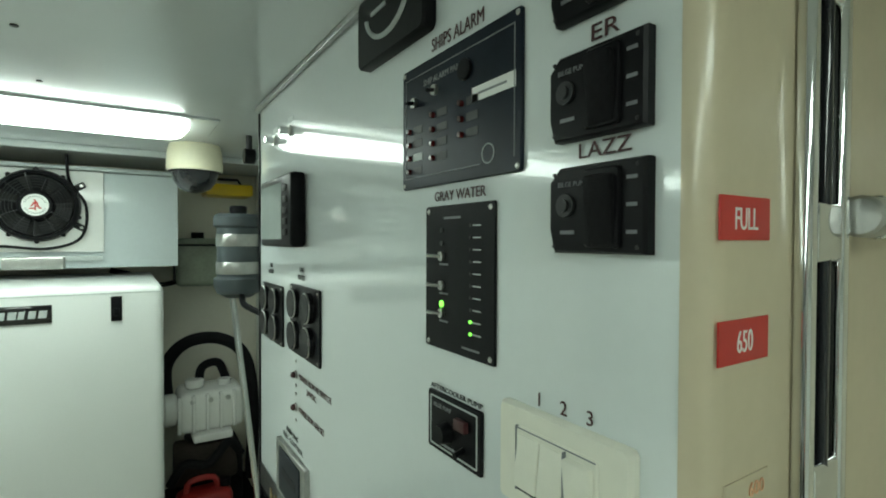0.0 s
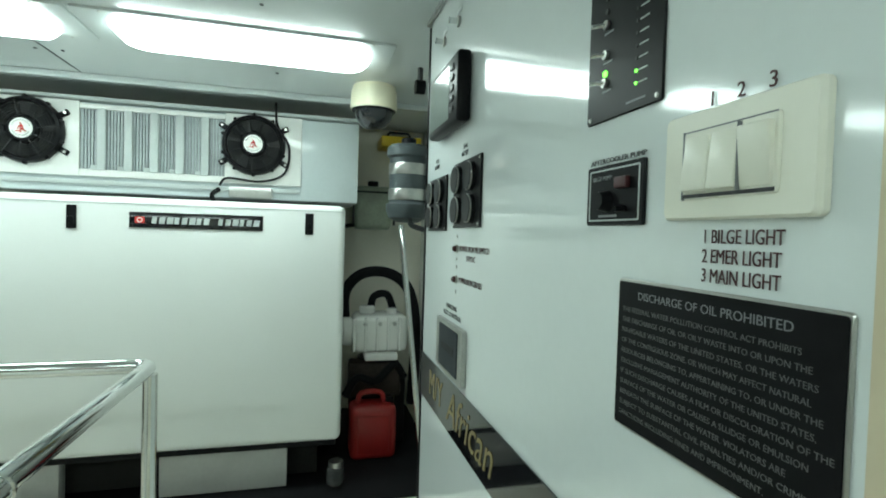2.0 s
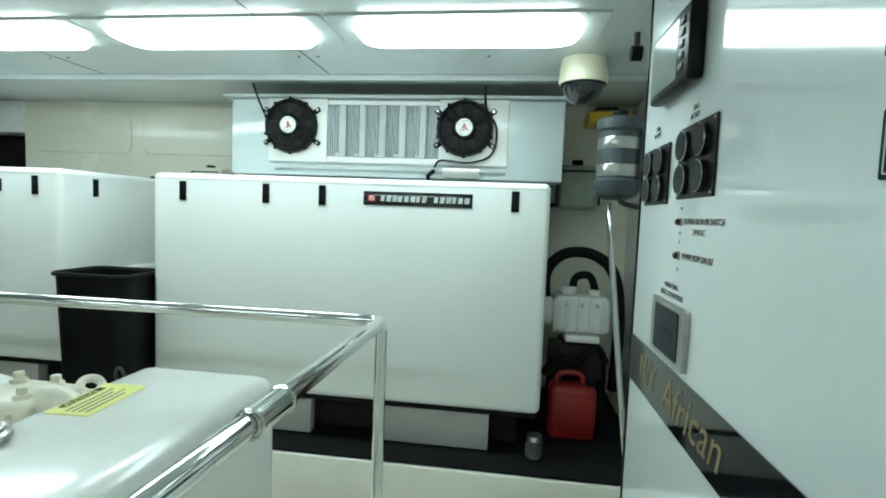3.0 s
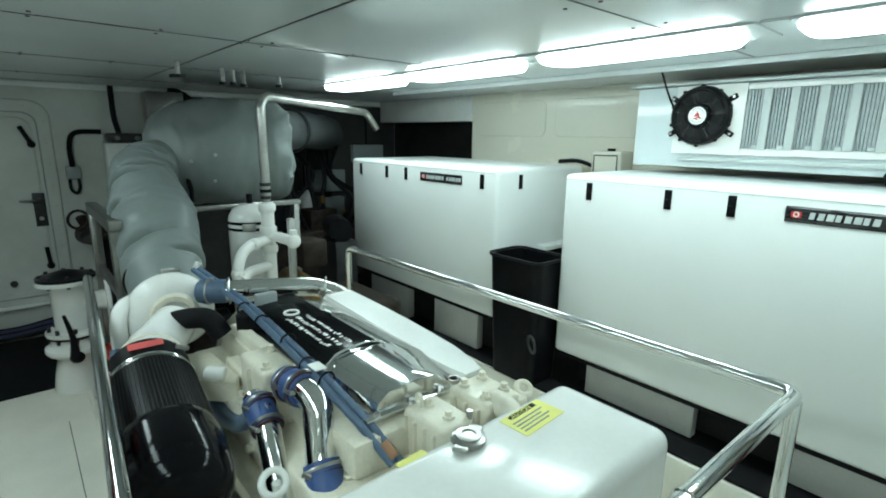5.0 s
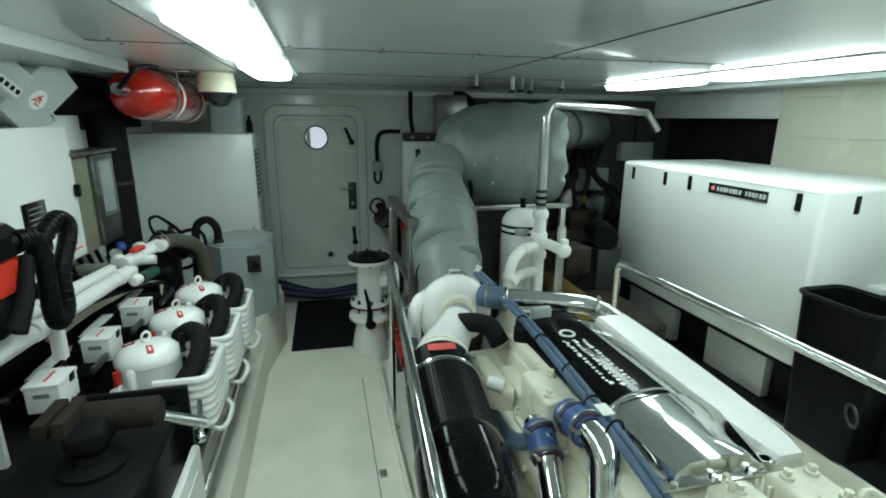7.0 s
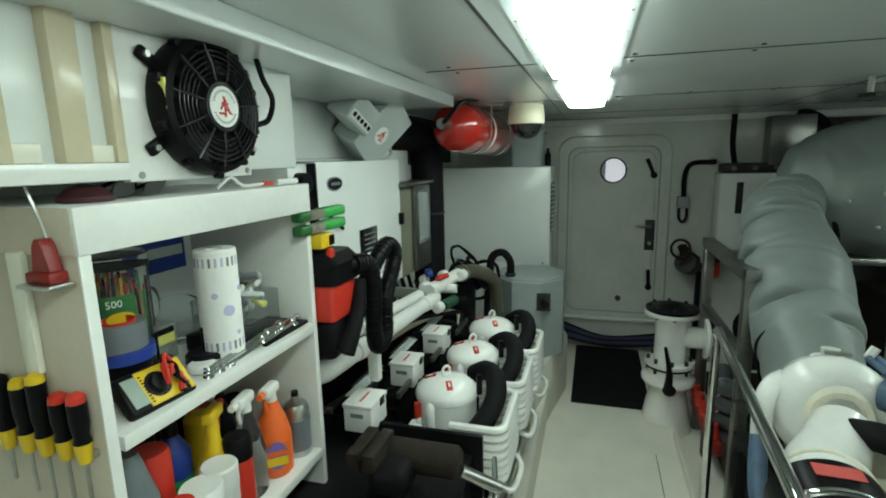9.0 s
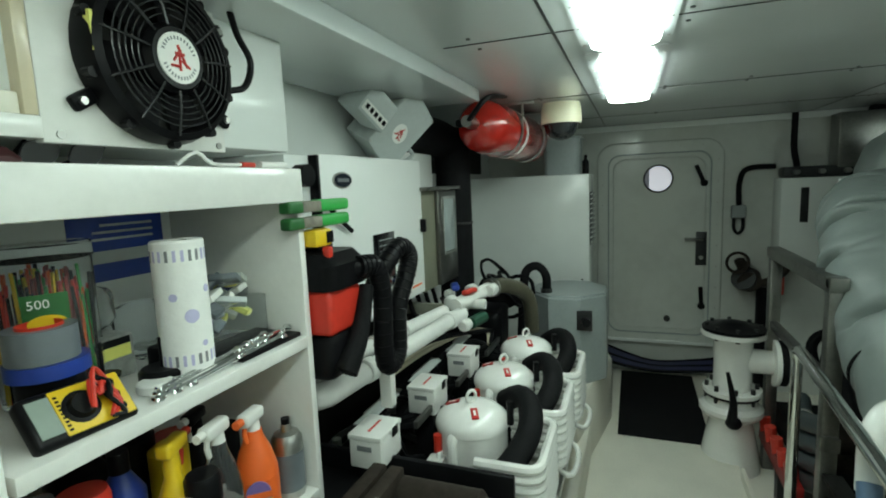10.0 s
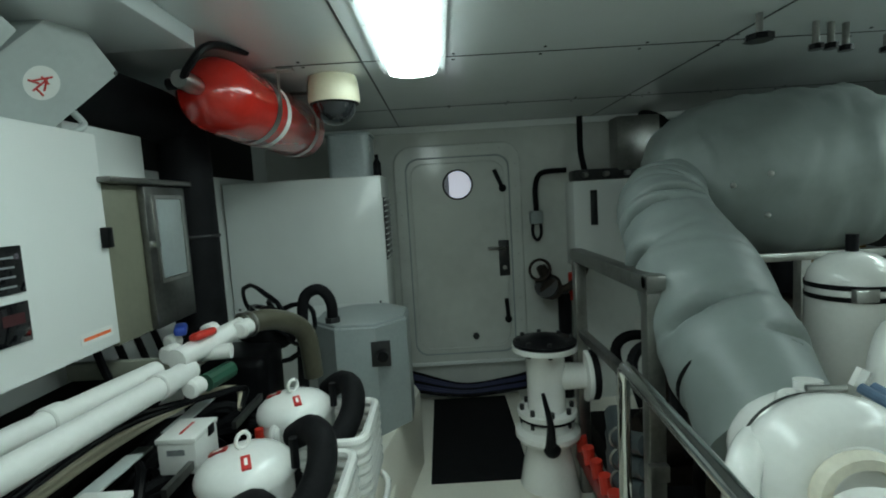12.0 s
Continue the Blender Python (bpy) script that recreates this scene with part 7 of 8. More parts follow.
def strainer(x, y, lift):
    """A white domed filter with coiled pipe, insulated hose and a control box."""
    t = thing("water_filter", (x, y, 0.52), "white domed compressor with red tags and pipe coil", "compressor", "white domed compressors")
    c = pose(x, y, 0)
    part("shell", Shape().lathe([(0.11, 0.522), (0.122, 0.56), (0.121, 0.812), (0.127, 0.816), (0.127, 0.83), (0.12, 0.848), (0.098, 0.868), (0.065, 0.882), (0.03, 0.888), (0.005, 0.889)], c, 36), PAINTW, t)
    part("lifting_ring", Shape().ring((x, y, 0.912), (0.5, 0.8, 0), 0.02, 0.006, 20, 6), PAINTW, t)
    for tx, ty, ang in ((0.062, 0.03, 25), (-0.005, -0.07, -85)):
        tg = pose(x + tx, y + ty, 0.8815, 0, 0, ang) @ pose(0, 0, 0, 0, 17, 0)
        lb = part("tag", Shape().box((-0.024, -0.012, -0.006), (0.024, 0.012, 0.003), 0.002, m=tg), REDL if tx > 0 else DKRED, t, "small red label")
        part("tag_print", Shape().box((-0.012, -0.004, 0.003), (0.012, 0.004, 0.0034), m=tg), WHITEL, lb)
    part("terminal_cover", Shape().box((x + 0.09, y - 0.12, 0.6), (x + 0.15, y - 0.06, 0.74), 0.01), PLASTW, t)
    part("red_cap", Shape().cyl((x + 0.1, y - 0.09, 0.75), (x + 0.1, y - 0.09, 0.81), 0.014, seg=10), REDP, t)
    part("riser_pipe", Shape().tube([(x + 0.12, y - 0.03, 0.54), (x + 0.13, y - 0.03, 0.76), (x + 0.12, y - 0.03, 0.81), (x + 0.08, y - 0.02, 0.825)], 0.018, 10, 4), PAINTW, t)
    part("riser_pipe", Shape().tube([(x + 0.14, y - 0.075, 0.54), (x + 0.14, y - 0.075, 0.7), (x + 0.1, y - 0.085, 0.75)], 0.012, 8, 3), PAINTW, t)
    part("insulated_hose", Shape().tube([(x - 0.24, y + 0.06, 0.8), (x - 0.17, y + 0.13, 0.855), (x - 0.08, y + 0.185, 0.86), (x + 0.02, y + 0.2, 0.815), (x + 0.11, y + 0.16, 0.75), (x + 0.17, y + 0.08, 0.68), (x + 0.18, y + 0.0, 0.6)], 0.041, 14, 6), BLACKM, t)
    part("black_valve", Shape().cyl((x + 0.02, y + 0.14, 0.84), (x + 0.02, y + 0.14, 0.92), 0.012, seg=8), BLACK, t)
    for k in range(7):
        z = 0.575 + 0.0335 * k
        part("coil_tube", Shape().tube([(x - 0.16, y + 0.1, z)] + bend((x - 0.16, y + 0.26, z), (x - 0.16, y, z), (x + 0.2, y + 0.26, z), 0.05, 4) + bend((x + 0.17, y + 0.26, z), (x - 0.2, y + 0.26, z), (x + 0.17, y, z), 0.05, 4) + [(x + 0.17, y + 0.06, z)], 0.0165, 8), PAINTW, t)
    part("drip_loop", Shape().tube([(x + 0.12, y + 0.22, 0.54), (x + 0.14, y + 0.29, 0.53), (x - 0.02, y + 0.3, 0.535), (x - 0.1, y + 0.24, 0.55)], 0.011, 8, 4), PAINTW, t)
    b = part("control_box", Shape().box((x + 0.17, y - 0.3, 0.78), (x + 0.31, y - 0.19, 0.872), 0.006), PLASTW, t, "white plastic control box")
    part("box_lid", Shape().box((x + 0.167, y - 0.303, 0.872), (x + 0.313, y - 0.187, 0.888), 0.004), PLASTW, b)
    part("lid_label", Shape().box((x + 0.2, y - 0.25, 0.888), (x + 0.28, y - 0.242, 0.889)), REDL, b)
    part("lid_label", Shape().box((x + 0.3133, y - 0.27, 0.84), (x + 0.314, y - 0.22, 0.856)), GREYP, b)
    part("lid_clip", Shape().box((x + 0.2, y - 0.189, 0.855), (x + 0.235, y - 0.184, 0.885), 0.002), BLACK, b)
    part("box_stand", Shape().box((x + 0.19, y - 0.28, 0.52 - lift), (x + 0.29, y - 0.21, 0.78)), BLACKM, b)
    part("box_bracket", Shape().box((x - 0.06, y - 0.35, 0.855), (x + 0.2, y - 0.304, 0.861), 0.001), LGREY, b)
    part("bracket_rail", Shape().box((x - 0.22, y - 0.42, 0.8), (x + 0.02, y - 0.375, 0.806)), STEEL, t)
    for k in range(4):
        part("black_hose", Shape().tube([(x - 0.2, y - 0.2 - 0.05 * k, 0.58 + 0.03 * k), (x - 0.16, y - 0.17, 0.72), (x - 0.14 + 0.03 * k, y - 0.22 - 0.05 * k, 0.78 - 0.02 * k), (x + 0.02 * k, y - 0.42, 0.68), (x + 0.2, y - 0.45 + 0.06 * k, 0.6)], 0.019, 8, 5), BLACKM, t)
    for k in range(3):
        part("cable", Shape().tube([(x + 0.1, y - 0.26 - 0.03 * k, 0.76), (x + 0.16, y - 0.2, 0.7 - 0.03 * k), (x + 0.14, y - 0.12, 0.65)], 0.012, 8, 4), BLACK, t)
    part("gas_pipe", Shape().tube([(x + 0.2, y - 0.3, 0.6), (x + 0.24, y - 0.42, 0.68), (x + 0.12, y - 0.5, 0.72), (x - 0.1, y - 0.5, 0.7)], 0.014, 8, 5), DGREY, t)
    part("brass_valve", Shape().cyl((x + 0.14, y - 0.46, 0.52), (x + 0.14, y - 0.46, 0.76), 0.016, seg=8).cyl((x + 0.12, y - 0.46, 0.7), (x + 0.2, y - 0.46, 0.7), 0.012, seg=8), STEEL, t)

    part("bracket_rail", Shape().box((x - 0.2, y - 0.2, 0.79), (x + 0.05, y - 0.185, 0.815)), STEELD, t)
    part("foot", Shape().box((x - 0.1, y - 0.1, 0.521 - lift), (x + 0.1, y + 0.1, 0.522), 0.0), BLACKM, t)
    return t


for x, dx, dy, dz in ((-2.02, 0.035, 0.045, 0.04), (-2.41, 0.023, 0.059, 0.032), (-2.83, 0.04, 0.072, 0.026)):
    strainer(x, -0.7, dz).location += Vector((dx, dy, dz))
random.seed(77)
for k in range(9):
    x = -1.9 - 0.13 * k
    t = thing("cable", (x, -1.1, 0.52), "loose black cable looped between the compressors", "cable", "loose compressor cables")
    pts = [(x, -1.2, 0.524), (x + random.uniform(-0.05, 0.05), -1.12, 0.66 + random.uniform(0, 0.1)), (x + random.uniform(-0.1, 0.1), -1.0, 0.78 + random.uniform(0, 0.06)), (x + random.uniform(-0.1, 0.1), -0.92, 0.7), (x + random.uniform(-0.1, 0.1), -0.9, 0.6), (x, -0.95, 0.524)]
    part("cable", Shape().tube(pts, random.uniform(0.009, 0.016), 8, 5), BLACK if k % 3 else BLACKM, t)

# bench front near the shelf: dark box and vise
t = thing("tool_chest", (-1.4, -0.8, 0.22), "black chest beneath the bench vise", "chest")
part("body", Shape().box((-1.83, -1.37, 0.222), (-0.95, -0.5, 0.71), 0.01), BLACK, t)
part("worktop", Shape().box((-1.85, -1.37, 0.71), (-0.95, -0.49, 0.76), 0.004), BLACKM, t)
part("side_sheet", Shape().box((-1.76, -1.34, 0.5), (-1.74, -0.455, 0.832), 0.004), BLACK, t)
t = thing("bench_vise", (-1.5, -0.6, 0.76), "worn dark iron bench vise on the black chest", "vise")
part("base", Shape().lathe([(0.1, 0.761), (0.1, 0.775), (0.06, 0.79), (0.05, 0.82)], pose(-1.42, -0.66, 0), 20), BLACKM, t)
part("body", lumpy(Shape().box((-1.5, -0.72, 0.82), (-1.36, -0.6, 0.91), 0.03, 4), 0.006, 10), BLACKM, t)
part("barrel", Shape().cyl((-1.5, -0.72, 0.885), (-1.5, -0.47, 0.885), 0.05, seg=20, bevel=0.012), BROWNM, t)
part("jaw", Shape().box((-1.52, -0.78, 0.9), (-1.36, -0.74, 0.955), 0.006), BROWNM, t)
part("jaw", Shape().box((-1.52, -0.73, 0.9), (-1.36, -0.69, 0.955), 0.006), BROWNM, t)
part("screw", Shape().cyl((-1.5, -0.47, 0.86), (-1.56, -0.36, 0.78), 0.02, seg=12), STEEL, t)
part("screw_handle", Shape().cyl((-1.68, -0.4, 0.8), (-1.5, -0.36, 0.76), 0.009, seg=10), CHROME, t)
part("handle_ball", Shape().ball((-1.5, -0.36, 0.76), 0.018), CHROME, t)
t = thing("folding_ladder", (-1.2, -0.42, 0.22), "white plastic step panel leaning by the platform edge", "panel")
part("panel", Shape().box((-1.62, -0.43, 0.222), (-1.02, -0.4, 0.66), 0.012), PLASTW, t)
part("inset", Shape().box((-1.55, -0.4, 0.28), (-1.1, -0.394, 0.6), 0.006), PLASTW, t)

# plastic water pipes
t = thing("water_pipes", (-2.2, -1.0, 1.0), "two white plastic water pipes above the filters", "pipe")
part("pipe", Shape().cyl((-1.6, -0.968, 1.08), (-2.7, -0.926, 1.043), 0.034), PLASTW, t)
part("pipe", Shape().cyl((-1.7, -1.09, 1.092), (-2.62, -0.988, 1.071), 0.03), PLASTW, t)
part("elbow", Shape().tube([(-1.74, -0.962, 1.082), (-1.62, -0.963, 1.09), (-1.575, -0.968, 1.092), (-1.555, -1.0, 1.092), (-1.555, -1.1, 1.092)], 0.038, 16, 5), PLASTW, t)
for x, y, z, r in ((-2.24, -1.03, 1.08, 0.036), (-2.52, -0.933, 1.05, 0.04), (-2.02, -1.055, 1.085, 0.036), (-1.8, -0.96, 1.077, 0.041)):
    part("pipe_collar", Shape().cyl((x, y, z), (x - 0.05, y + 0.004, z - 0.002), r, bevel=0.004), PLASTW, t)
part("pipe_support", Shape().box((-1.88, -0.93, 0.94), (-1.84, -0.885, 1.11), 0.008), PLASTW, t)
mn = part("manifold", Shape().cyl((-2.66, -0.945, 1.088), (-2.99, -0.862, 1.112), 0.036), PLASTW, t)
part("manifold_tray", Shape().box((-2.72, -1.32, 1.03), (-2.69, -0.93, 1.085), 0.004).box((-2.84, -1.32, 1.03), (-2.69, -0.93, 1.036)), mat("milky_plastic_tray", (0.3, 0.31, 0.25), 0.4, vary=0.1), mn)
part("cross_pipe", Shape().cyl((-2.78, -0.99, 1.07), (-2.8, -0.83, 1.07), 0.026), PLASTW, mn)
for p, r in (((-2.7, -0.985, 1.1), 0.03), ((-2.86, -0.93, 1.13), 0.028), ((-2.66, -0.9, 0.998), 0.03), ((-2.93, -0.84, 1.115), 0.033), ((-2.78, -1.02, 1.12), 0.025)):
    part("plug", Shape().cyl((p[0] + r, p[1], p[2]), (p[0] - r, p[1] + 0.01, p[2]), r, seg=12, bevel=0.008), PLASTW, mn)
part("blue_handle", Shape().box((-0.045, -0.02, -0.012), (0.045, 0.02, 0.02), 0.012, 3, m=pose(-2.78, -0.985, 1.155, 0, 0, 25)), BLUEP, mn)
part("red_handle", Shape().box((-0.05, -0.02, -0.01), (0.05, 0.02, 0.016), 0.012, 3, m=pose(-2.76, -0.9, 1.14, 8, 0, -15)), REDP, mn)
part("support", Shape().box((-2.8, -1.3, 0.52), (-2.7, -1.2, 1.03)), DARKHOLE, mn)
part("reinforced_hose", Shape().tube([(-2.98, -0.864, 1.112), (-3.08, -0.8, 1.11), (-3.2, -0.74, 1.06), (-3.26, -0.7, 0.98), (-3.28, -0.69, 0.8)], 0.042, 14, 6), mat("clear_braided_hose", (0.09, 0.085, 0.06), 0.3, vary=0.15), t)
part("green_coupler", Shape().cyl((-2.7, -0.88, 0.995), (-2.82, -0.85, 1.0), 0.03, seg=10), mat("dark_green_plastic", (0.02, 0.08, 0.05), 0.4), t)
for x in (-2.985, -3.01):
    part("steel_band", Shape().ring((x, -0.86 - 0.6 * (x + 2.985), 1.112), (-1, 0.5, 0), 0.045, 0.006), STEEL, t)
t = thing("beige_hoses", (-2.6, -1.0, 0.9), "loop of beige and black hoses under the pipes", "hose")
for k in range(4):
    part("hose", Shape().tube([(-2.2, -1.1 - 0.02 * k, 0.88), (-2.5, -1.05, 0.9 + 0.02 * k), (-2.78, -0.92 + 0.02 * k, 0.93), (-2.86, -0.85 + 0.01 * k, 0.91), (-2.8, -0.82, 0.86)], 0.0095, 8, 5), BEIGEH if k < 2 else BLACK, t)
for k in range(6):
    part("hose", Shape().tube([(-3.0, -1.2 + 0.06 * k, 0.55), (-2.98, -1.1 + 0.05 * k, 0.75), (-2.6 - 0.05 * k, -1.15 + 0.03 * k, 0.82), (-2.1, -1.2 + 0.03 * k, 0.66)], 0.02, 8, 5), BLACKM, t)
t = thing("cable_coil", (-3.4, -1.0, 0.9), "tangled coil of black cable behind the pipes", "cable")
random.seed(8)
for k in range(6):
    c = Vector((-3.42 + random.uniform(-0.06, 0.06), -0.92 + random.uniform(-0.08, 0.08), 1.0 + random.uniform(-0.06, 0.08)))
    part("loop", lumpy(Shape().ring(c, (random.uniform(-1, 1), random.uniform(-0.3, 1), random.uniform(0.2, 1)), 0.11 + random.uniform(-0.03, 0.04), 0.011, 24, 6), 0.02, 5, k), BLACK, t)
part("wrapped_bundle", lumpy(Shape().ball((-3.42, -0.92, 0.99), 0.12, (1.0, 1.2, 0.75), 20, 12), 0.03, 9), BLACKM, t)
part("pump_body", lumpy(Shape().box((-3.4, -1.2, 0.441), (-3.1, -0.85, 0.95), 0.04, 3), 0.02, 6), BLACK, t)

# ---- wet and dry vacuum ----
t = thing("shop_vacuum", (-1.57, -1.02, 0.76), "red and black portable vacuum with ribbed hose", "vacuum")
part("tank", Shape().box((-1.665, -1.2, 1.165), (-1.495, -0.87, 1.3), 0.03, 3), BLACK, t)
part("red_band", Shape().box((-1.65, -1.2, 1.295), (-1.49, -0.862, 1.415), 0.014, 3), REDP, t)
part("motor_head", Shape().prism(rrect(0.2, 0.36, 0.04), 1.415, 1.51, pose(-1.585, -1.03, 0), 0.03), BLACK, t)
part("handle", Shape().box((-1.62, -1.05, 1.51), (-1.54, -0.92, 1.535), 0.012), BLACK, t)
part("red_latch", Shape().box((-1.535, -0.89, 1.5), (-1.512, -0.868, 1.53), 0.006), REDP, t)
part("strut", Shape().tube([(-1.66, -0.85, 1.4), (-1.6, -0.845, 1.28), (-1.53, -0.855, 1.19)], 0.02, 12, 4, radii=[0.02, 0.026, 0.034]), BLACKM, t)
part("hose_port", Shape().cyl((-1.6, -0.9, 1.455), (-1.66, -0.84, 1.455), 0.035, seg=14), BLACK, t)
hose = [(-1.62, -0.85, 1.46), (-1.68, -0.83, 1.45), (-1.705, -0.825, 1.36), (-1.705, -0.83, 1.2), (-1.73, -0.83, 1.14), (-1.775, -0.82, 1.17), (-1.79, -0.82, 1.3), (-1.85, -0.81, 1.41), (-1.865, -0.81, 1.46), (-1.82, -0.82, 1.49), (-1.75, -0.83, 1.45), (-1.69, -0.86, 1.36)]
part("hose", Shape().tube(hose, 0.029, 14, 6), BLACK, t)
sp = Shape().tube(hose, 0.027, 4, 9)
for i in range(0, len(sp.v) // 4 - 1, 2):
    a = sum((Vector(sp.v[4 * i + k]) for k in range(4)), Vector()) / 4
    b = sum((Vector(sp.v[4 * i + 4 + k]) for k in range(4)), Vector()) / 4
    part("hose_rib", Shape().ring(a, b - a, 0.029, 0.0026, 14, 5), BLACK, t)
part("bracket", Shape().box((-1.7, -1.2, 1.146), (-1.5, -1.0, 1.166), 0.004), BLACKM, t)
part("bracket_leg", Shape().box((-1.7, -1.2, 0.761), (-1.66, -1.16, 1.147), 0.004), BLACKM, t)

# steel terminal box on the port hull side
t = thing("terminal_box", (-2.85, -1.37, 1.16), "terminal box with steel door, its cream body coloured dark for shadow", "terminal box")
# cream body with its shadow put into the olive colour
part("body", Shape().box((-3.02, -1.376, 1.16), (-2.6, -1.075, 1.65), 0.006), mat("shaded_cream_enamel", (0.17, 0.17, 0.125), 0.45, vary=0.1), t)
part("lid_hood", Shape().box((-3.05, -1.376, 1.65), (-2.58, -1.03, 1.667), 0.004), STEELD, t)
d = part("door", Shape().box((-3.03, -1.074, 1.165), (-2.77, -1.05, 1.645), 0.006), STEELD, t, "dull steel door with a pale window")
part("window", Shape().box((-2.985, -1.05, 1.33), (-2.825, -1.046, 1.6), 0.002), GREY, d)
part("window_frame", ring_plate(rrect(0.19, 0.3, 0.012), rrect(0.165, 0.275, 0.01), 0.007, face_py(-2.905, -1.05, 1.465)), STEEL, d)
part("latch", Shape().cyl((-2.795, -1.05, 1.45), (-2.795, -1.036, 1.45), 0.014, seg=12), CHROME, d)
for k in range(4):
    part("cable", Shape().tube([(-2.66 - 0.1 * k, -1.2, 1.16), (-2.68 - 0.1 * k, -1.17, 1.02), (-2.72 - 0.06 * k, -1.12, 0.93), (-2.78, -1.2, 0.8)], 0.012, 8, 5), BLACKM, t)

# ---- shelf unit ----
# beige of the shelf's near side, with its shadow put into the colour
TAN = mat("shaded_beige_board", (0.56, 0.5, 0.41), 0.4, vary=0.05, scale=4)
SX0, SX1, SY0, SY1 = -1.48, -0.777, -1.355, -0.915
t = thing("shelf_unit", (-1.13, -1.14, 0.77), "white painted open shelf unit filled with tools and bottles", "shelf")
part("side_panel", Shape().box((SX0, SY0, 0.761), (SX0 + 0.022, SY1, 1.65), 0.003), PAINTW, t)
part("side_panel", Shape().box((SX1 - 0.02, SY0, 0.761), (SX1, SY1 - 0.004, 1.65), 0.003), TAN, t)
part("side_edge", Shape().box((SX1 - 0.021, SY1 - 0.004, 0.761), (SX1 + 0.001, SY1 + 0.001, 1.65), 0.001), PAINTW, t)
part("top_side", Shape().box((SX1 + 0.0025, SY0, 1.65), (SX1 + 0.005, SY1 - 0.003, 1.729), 0.001), TAN, t)
part("top_board", Shape().box((SX0 - 0.002, SY0, 1.648), (SX1 + 0.002, SY1 + 0.004, 1.73), 0.004), PAINTW, t)
part("back_panel", Shape().box((SX0 + 0.022, SY0, 0.77), (SX1 - 0.03, SY0 + 0.012, 1.648)), WALL, t)
part("shelf_board", Shape().box((SX0 + 0.022, SY0 + 0.012, 1.278), (SX1 - 0.03, SY1 + 0.002, 1.308), 0.003), PAINTW, t)
part("shelf_board", Shape().box((SX0 + 0.022, SY0 + 0.012, 0.862), (SX1 - 0.03, SY1 + 0.002, 0.892), 0.003), PAINTW, t)

S1, S0 = 1.3085, 0.8925
t = thing("paper_towel_roll", (-1.15, -1.0, S1), "white paper towel roll with lilac print", "paper towels")
part("roll", Shape().lathe([(0.047, S1), (0.05, S1 + 0.004), (0.05, S1 + 0.276), (0.047, S1 + 0.28), (0.02, S1 + 0.279), (0.02, S1 + 0.1)], pose(-1.175, -1.0, 0), 36), PAPER, t)
for z in (S1 + 0.03, S1 + 0.24):
    for k in range(22):
        a = 2 * math.pi * k / 22
        part("printed_bar", Shape().box((-0.003, 0.0498, 0), (0.003, 0.0504, 0.022), m=pose(-1.175, -1.0, z, 0, 0, math.degrees(a))), LILAC if k % 3 else GREYP, t)
for a, z, r in ((-25, S1 + 0.13, 0.014), (20, S1 + 0.18, 0.008), (50, S1 + 0.1, 0.007), (0, S1 + 0.07, 0.006), (-60, S1 + 0.17, 0.008), (75, S1 + 0.2, 0.007)):
    part("printed_dot", Shape().lathe([(r, 0.0496), (r, 0.0505)], pose(-1.175, -1.0, z, 0, 0, a) @ pose(0, 0, 0, -90), 14), LILAC, t)
t = thing("cable_tie_jar", (-0.97, -1.2, S1), "clear jar of coloured cable ties with green label", "jar")
part("jar", Shape().lathe([(0.075, S1), (0.08, S1 + 0.006), (0.08, S1 + 0.26), (0.078, S1 + 0.264)], pose(-1.01, -1.15, 0), 28), CLEARP, t)
part("lid", Shape().lathe([(0.083, S1 + 0.264), (0.083, S1 + 0.29), (0.078, S1 + 0.294)], pose(-1.01, -1.15, 0), 28), CLEARP, t)
jm = pose(-1.01, -1.15, 0, 0, 0, -30)
part("label", Shape().prism([(0.0815 * math.cos(radians(a)), 0.0815 * math.sin(radians(a))) for a in range(66, 115, 8)] + [(0.0808 * math.cos(radians(a)), 0.0808 * math.sin(radians(a))) for a in range(114, 65, -8)], S1 + 0.13, S1 + 0.21, jm), mat("dark_green_paper", (0.02, 0.12, 0.03), 0.5), t)
write("lettering", "500", WHITEL, t, jm @ face_py(0.026, 0.083, S1 + 0.186), 0.015, thick=0.0003)
part("label_oval", Shape().prism([(0.028 * math.cos(2 * math.pi * k / 20), 0.014 * math.sin(2 * math.pi * k / 20)) for k in range(20)], 0, 0.0008, jm @ face_py(0.0, 0.083, S1 + 0.16)), YELLOW, t)
random.seed(3)
for k in range(170):
    a, r = random.uniform(0, 6.28), random.uniform(0.01, 0.066)
    x, y = -1.01 + r * math.cos(a), -1.15 + r * math.sin(a)
    part("cable_tie", Shape().cyl((x, y, S1 + 0.01), (x + random.uniform(-0.015, 0.015), y + random.uniform(-0.01, 0.01), S1 + random.uniform(0.18, 0.25)), 0.003, seg=5), random.choice((REDP, DKRED, ORANGE, YELLOW, BLACK, BLACK, GREEN)), t)
t = thing("duct_tape_roll", (-0.935, -1.0, S1), "roll of grey duct tape lying on blue tape", "tape")
part("base_tin", Shape().cyl((-0.95, -1.06, S1 - 0.035), (-0.95, -1.06, S1 + 0.045), 0.05, bevel=0.004), BLACK, t)
part("grey_roll", Shape().lathe([(0.034, S1 + 0.072), (0.052, S1 + 0.072), (0.052, S1 + 0.127), (0.036, S1 + 0.127), (0.034, S1 + 0.127), (0.034, S1 + 0.072)], pose(-0.945, -1.06, 0), 30, caps=False), TAPEG, t)
part("core_label", Shape().lathe([(0.0335, S1 + 0.08), (0.0335, S1 + 0.132), (0.032, S1 + 0.132)], pose(-0.945, -1.06, 0), 30, caps=False), REDP, t)
